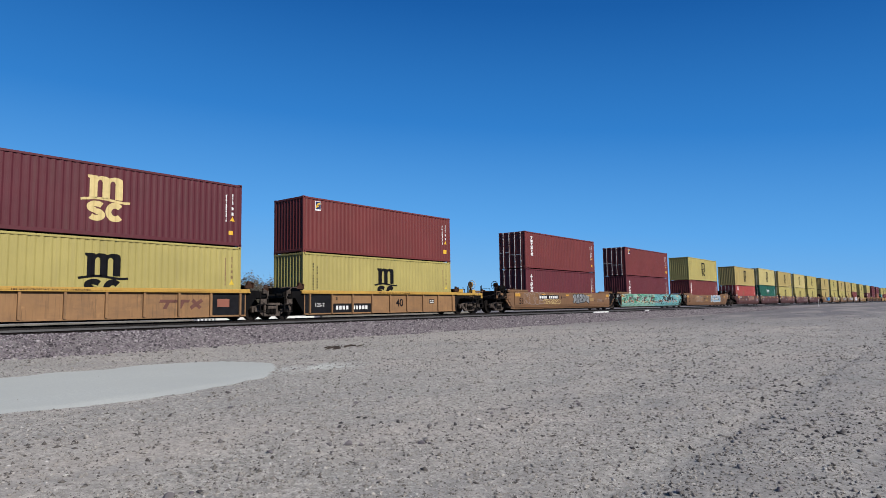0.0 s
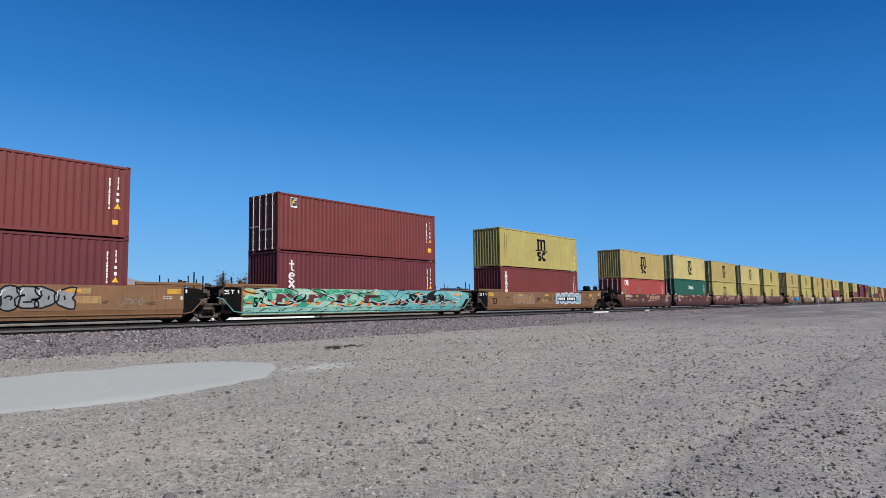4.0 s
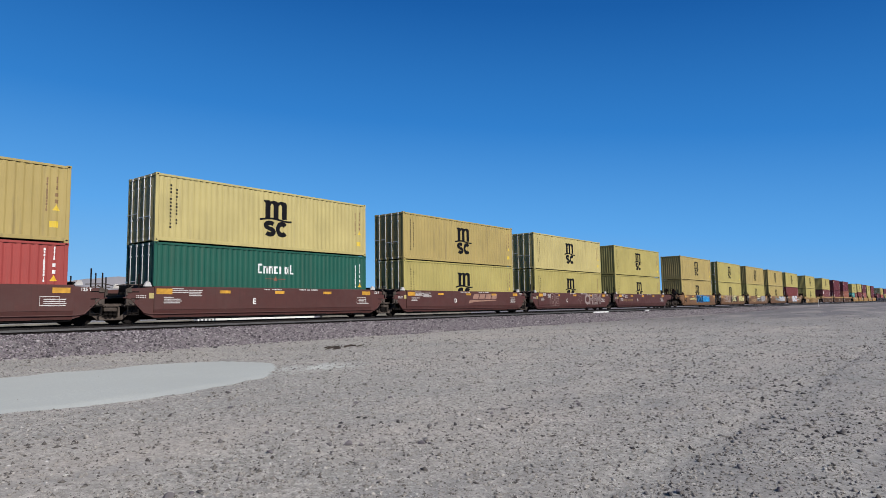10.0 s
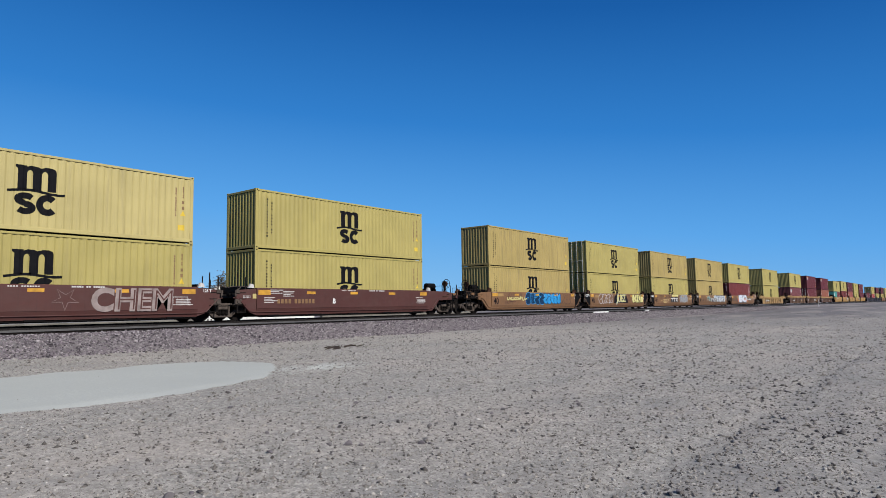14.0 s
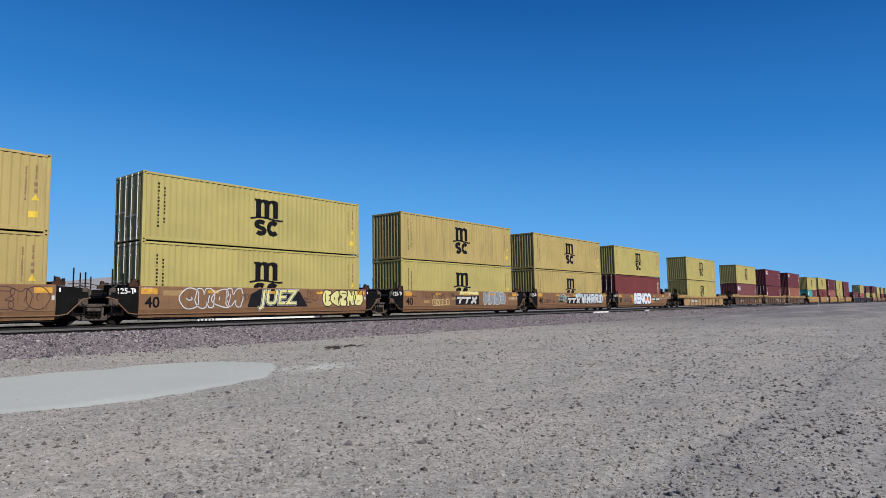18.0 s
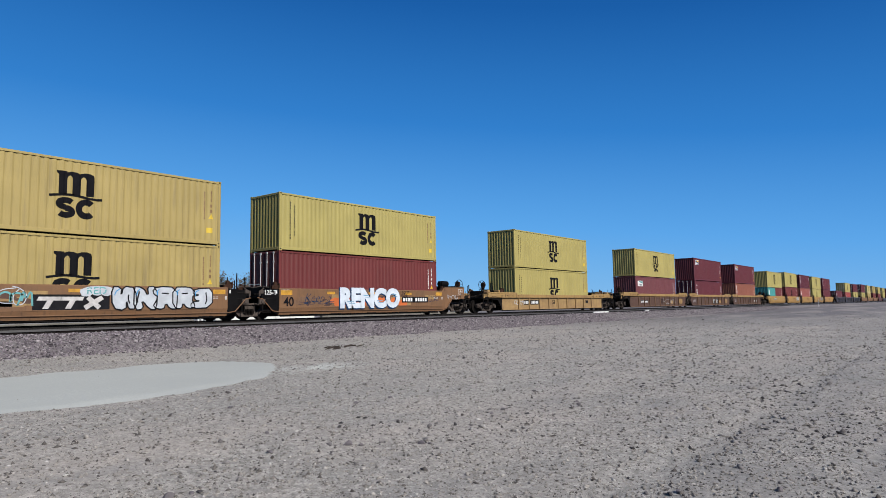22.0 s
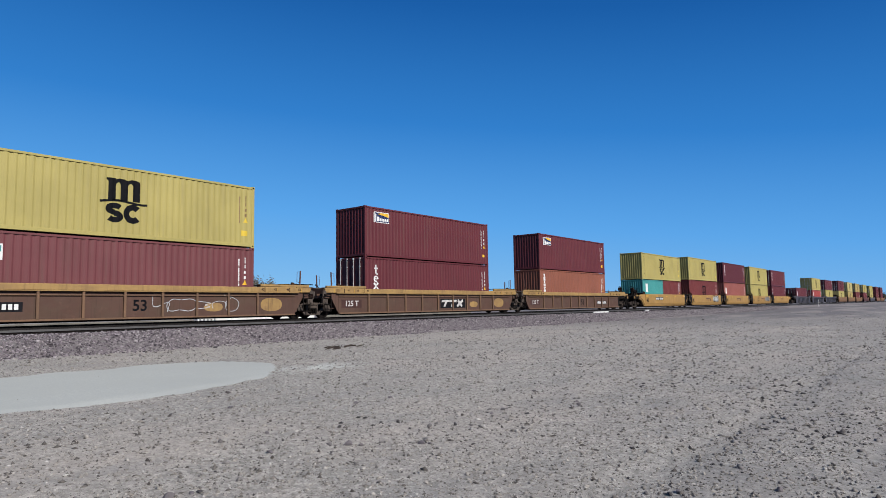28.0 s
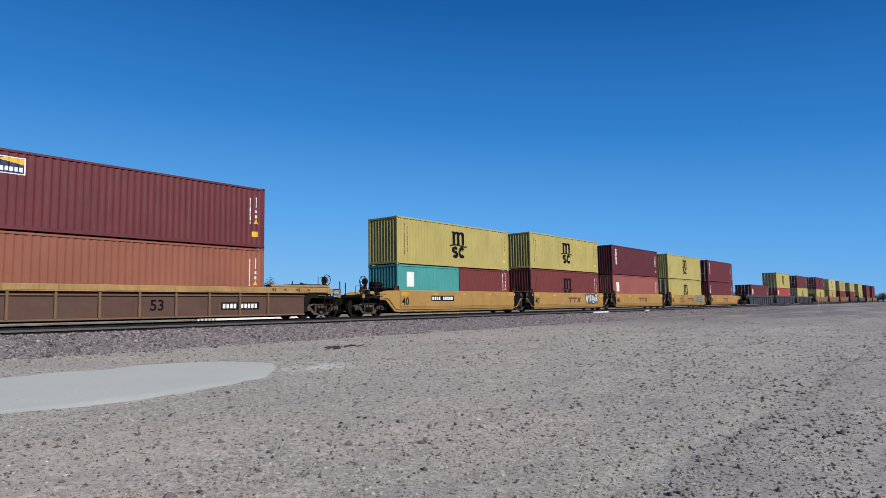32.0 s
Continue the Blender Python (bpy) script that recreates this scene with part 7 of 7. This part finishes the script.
scrawl(c4[3], rnd, -2.9, -1.5, 0.72, 1.36, "sp_teal", 0.08, loops=4, label="teal looping tag")
scrawl(c4[3], rnd, -2.6, -1.7, 0.62, 1.44, "sp_white", 0.04, loops=2)
builder_sign(c4[3], -0.13, 0.84, SIDE)
bubbles(c4[3], rnd, 0.2, 1.2, 1.08, 1.46, 1, "sp_white", "sp_white", None, y=SIDE - 0.008, w=0.03)
word(c4[3], "RED", 0.40, "sp_teal", 0.70, 1.28, SIDE - 0.013, 0.004, 0.0, "tag")
bubbles(c4[3], rnd, 1.3, 5.5, 0.56, 1.47, 5, "sp_white", "sp_black", "sp_blue", y=SIDE - 0.010, label="white angular shapes shaded pale blue", w=0.055, sharp=8)
word(c4[4], "Keep a", 0.62, "sp_navy", -3.95, 1.02, SIDE - 0.010, -0.012, 0.35, "tag")
scrawl(c4[4], rnd, -5.2, -2.85, 0.68, 0.86, "sp_navy", 0.025, loops=4)
flame = Geo()
for k in range(9):
    flame.flat(clamp(wobble(rnd, -2.6 + k * 0.66, 0.8, 0.5, 0.22, 14, 0.3), 0.6, 1.2), SIDE - 0.003 - k * 0.0002)
tagged(part("flame", facing(flame.mesh("flame", "sp_flame")), c4[4], "orange sprayed cloud behind the letters"), kind="stuff")
word(c4[4], "RENCO", 1.36, "sp_navy", -0.16, 0.94, SIDE - 0.006, 0.125)
word(c4[4], "RENCO", 1.36, "sp_bright", -0.1, 0.98, SIDE - 0.010, 0.092)
for k, (px, pz, w) in enumerate(((-1.9, 0.80, 0.5), (-0.7, 1.15, 0.4), (0.35, 0.85, 0.45), (1.55, 1.2, 0.4))):
    bars(c4[4], "shade_band", "sp_sky", SIDE - 0.0125, [(px, px + w, pz, pz + 0.05), (px + 0.1, px + w + 0.08, pz - 0.09, pz - 0.06)])
number_plate(c4[4], 3.63, 0.94, SIDE - 0.009, True, 1.2)
scrawl(c4[4], rnd, 4.9, 5.8, 0.7, 1.3, "sp_navy", 0.03, loops=3)
word(c4[4], "TOEST", 0.22, "sp_black", 2.75, 1.36, SIDE - 0.012, 0.0, 0.1, "tag")
word(c4[4], "FUME", 0.22, "sp_black", 2.65, 1.18, SIDE - 0.012, 0.0, 0.1, "tag")
scrawl(c4[4], rnd, 6.6, 7.9, 0.95, 1.25, "sp_white", 0.035, -1.50, loops=4)
g = Geo().ribbon([(8.0, 1.30), (8.42, 1.30), (8.42, 1.62), (8.0, 1.62)], 0.035, -1.503, True).ribbon([(8.21, 1.34), (8.21, 1.58)], 0.03, -1.503).ribbon([(8.04, 1.44), (8.38, 1.44)], 0.03, -1.503)
for c in (c2[2], c4[4]):
    part("square_sign", facing(g.mesh("square_sign", "white")), c, "white framed square sign", pose(1.5 if c is c2[2] else 0, 0, 0))

for c in c4:
    weathered(c, rnd, 6.3)

# a single long ribbed car
c5 = consist([100.83], "ribbed", G53, "car_sand", [(yellow("yellow", "wall", "", "code_sticker"), yellow("yellow", "wall", "", "code_sticker"))],
             "tan ribbed well car with rust along its ribs", "chord_tan", 1.32)
word(c5[0], "53", 0.44, "ink", -0.72, 0.70, RIB_SIDE - 0.006, 0.012)
number_plate(c5[0], -4.2, 0.72, RIB_SIDE)
scrawl(c5[0], rnd, -6.7, -5.4, 0.45, 1.0, "sp_white", 0.04, RIB_SIDE, 5, "white handwriting")
bars(c5[0], "small_label", "sp_black", RIB_SIDE - 0.003, [(5.05, 5.55, 0.62, 0.86)], "small dark label")

# three long ribbed wells
c6 = consist([124.20, 143.69, 163.10], "ribbed", G53, "car_rust", [
    (yellow("yellow", "wall", "", "code_sticker"), box("rose", "faded rose-red container with a pale sign panel", "wall", ("low_board", "code_white"))),
    (box("oxide", "dark red container with a navy and amber sign panel", "wall", ("board", "code_white")), box("oxide", "dark red container with white looped shapes", "door", ("loops", "code_big"))),
    (box("oxide", "dark red container with a navy and amber sign panel", "wall", ("board", "code_big")), box("orange", "orange-red container with a column of white block shapes", "wall", ("column_edge", "code_white")))],
    "rust-brown ribbed well car with a tan-yellow top plate", "chord_tan")
word(c6[0], "53", 0.62, "ink", 0.62, 0.70, RIB_SIDE - 0.006, 0.012)
word(c6[2], "53", 0.62, "ink", 0.75, 0.70, RIB_SIDE - 0.006, 0.012)
number_plate(c6[0], -4.5, 0.70, RIB_SIDE, True, 1.0)
number_plate(c6[2], 4.67, 0.66, RIB_SIDE, True, 1.0)
builder_sign(c6[1], 1.6, 0.70, RIB_SIDE)
scrawl(c6[0], rnd, 1.0, 5.0, 0.36, 1.08, "sp_white", 0.03, RIB_SIDE, 6)
for c in c6[1:]:
    bars(c, "dark_field", "sp_brown", RIB_SIDE - 0.003, [(-8.10, -6.62, 0.50, 0.94)])
    word(c, "125 T", 0.42, "worn_white", -7.36, 0.72, RIB_SIDE - 0.006, 0.008)
rub = Geo()
for x0, x1, z0, z1 in ((6.30, 7.50, 0.42, 1.02), (3.4, 4.3, 0.45, 0.80)):
    rub.flat(rounded([(x0, z0), (x1, z0 - 0.03), (x1 + 0.05, z1), (x0 + 0.05, z1 + 0.02)]), RIB_SIDE - 0.003)
for c in c6[:2]:
    tagged(part("rubbed_patch", facing(rub.mesh("rubbed_patch", "chord_tan")), c, "worn tan patches"), kind="stuff")

# five short yellow wells
c7 = consist([184.66, 200.0, 215.4, 230.9, 246.4], "smooth", G40, "car_yellow", [
    (yellow(), [box("teal", "turquoise twenty-foot container with a white placard", "wall", ("card",), "wall", "zinc", LOW, 6.058),
                box("red", "brick-red twenty-foot container beside a turquoise one", "door", ("code_white",), "wall", "zinc", LOW, 6.058)]),
    (yellow(), box("red", "brick-red container with a dark emblem", "wall", ("line", "code_white"))),
    (box("maroon", "dark maroon container with a column of white block shapes", "wall", ("column", "code_white")), box("salmon", "faded pinkish red container with a white placard", "wall", ("card", "code_white"))),
    (yellow(), yellow("yellow", "door")),
    (box("oxide", "dark red container with white looped shapes", "door", ("column", "code_white")), box("oxide", "dark red container with white looped shapes", "wall", ("loops", "code_white")))],
    "clean yellow smooth-sided well car")
for c in c7:
    word(c, "40", 0.62, "ink", -5.75, 0.82, SIDE - 0.007, 0.012)
    if c is not c7[0]:
        builder_sign(c, 0.6, 0.9, SIDE, False, "fade_red")
number_plate(c7[0], -2.2, 1.02, SIDE)
bubbles(c7[1], rnd, 2.7, 5.0, 0.6, 1.45, 4, "sp_white", "sp_black", None, w=0.08, label="white and black tag")
bubbles(c7[3], rnd, -3.2, -1.8, 0.6, 1.4, 2, "car_yellow", "sp_black", None, w=0.06)
bubbles(c7[3], rnd, 2.4, 5.4, 0.6, 1.4, 4, "sp_grey", "sp_black", None, w=0.04)

# three long dark wells, the first with one box
consist([269.5, 289.3, 309.1], "ribbed", G53, "car_navy", [
    (None, box("oxide", "single dark red container low in its well", "door", ("card", "code_white"))),
    (yellow("yellow", "door"), box("scarlet", "bright red container with a white placard", "door", ("card", "code_white"), h=LOW)),
    (box("oxide", "dark red container with white markings", "door", ("badge", "code_white"), h=LOW), yellow("yellow", "door"))],
    "dark slate-blue ribbed well car")
# far wells
consist([333.0, 353.5, 374.0], "smooth", G53, "car_orange", [
    (box("oxide", "dark red container with a dark emblem", "door", ("line", "code_white")), yellow()), (yellow("pale", "door"), yellow("tan")), (yellow("tan", "door"), box("red", RED_LABEL, "wall", ("code_white",)))],
    "weathered orange well car far down the line")
consist([397.5], "smooth", G53, "car_brown", [(yellow("yellow", "door"), box("red", RED_LABEL, "wall", ("code_white",)))], "dark brown well car far down the line")
consist([421.0], "smooth", G53, "car_navy", [(yellow("yellow", "door"), yellow())], "dark well car far down the line")
consist([447.0, 468.0], "smooth", G53, "car_orange", [
    (box("oxide", "dark red container far down the line", "wall", ("code_white",)), box("red", RED_LABEL, "wall", ("code_white",))),
    (box("maroon", "dark maroon container far down the line", "wall", ("code_white",)), box("oxide", "dark red container far down the line", "wall", ("code_white",)))],
    "weathered orange well car at the end of the train")


def motions():
    """The train runs past, slowing a little; its wheels roll."""
    times = [float(t) for t in range(33)]
    for ob, x, z in MOVERS:
        walk(ob, [(t, pose(x - gone(t), TRAIN_Y, z)) for t in times])
    start = gone(0.0)
    ticks = [i / 15 for i in range(481)]
    turns = [(t, -math.degrees((gone(t) - start) / 0.475)) for t in ticks]
    for w, ax in WHEELS:
        walk(w, [(t, pose(ax, 0, 0.475, 0, a, 0)) for t, a in turns])


motions()
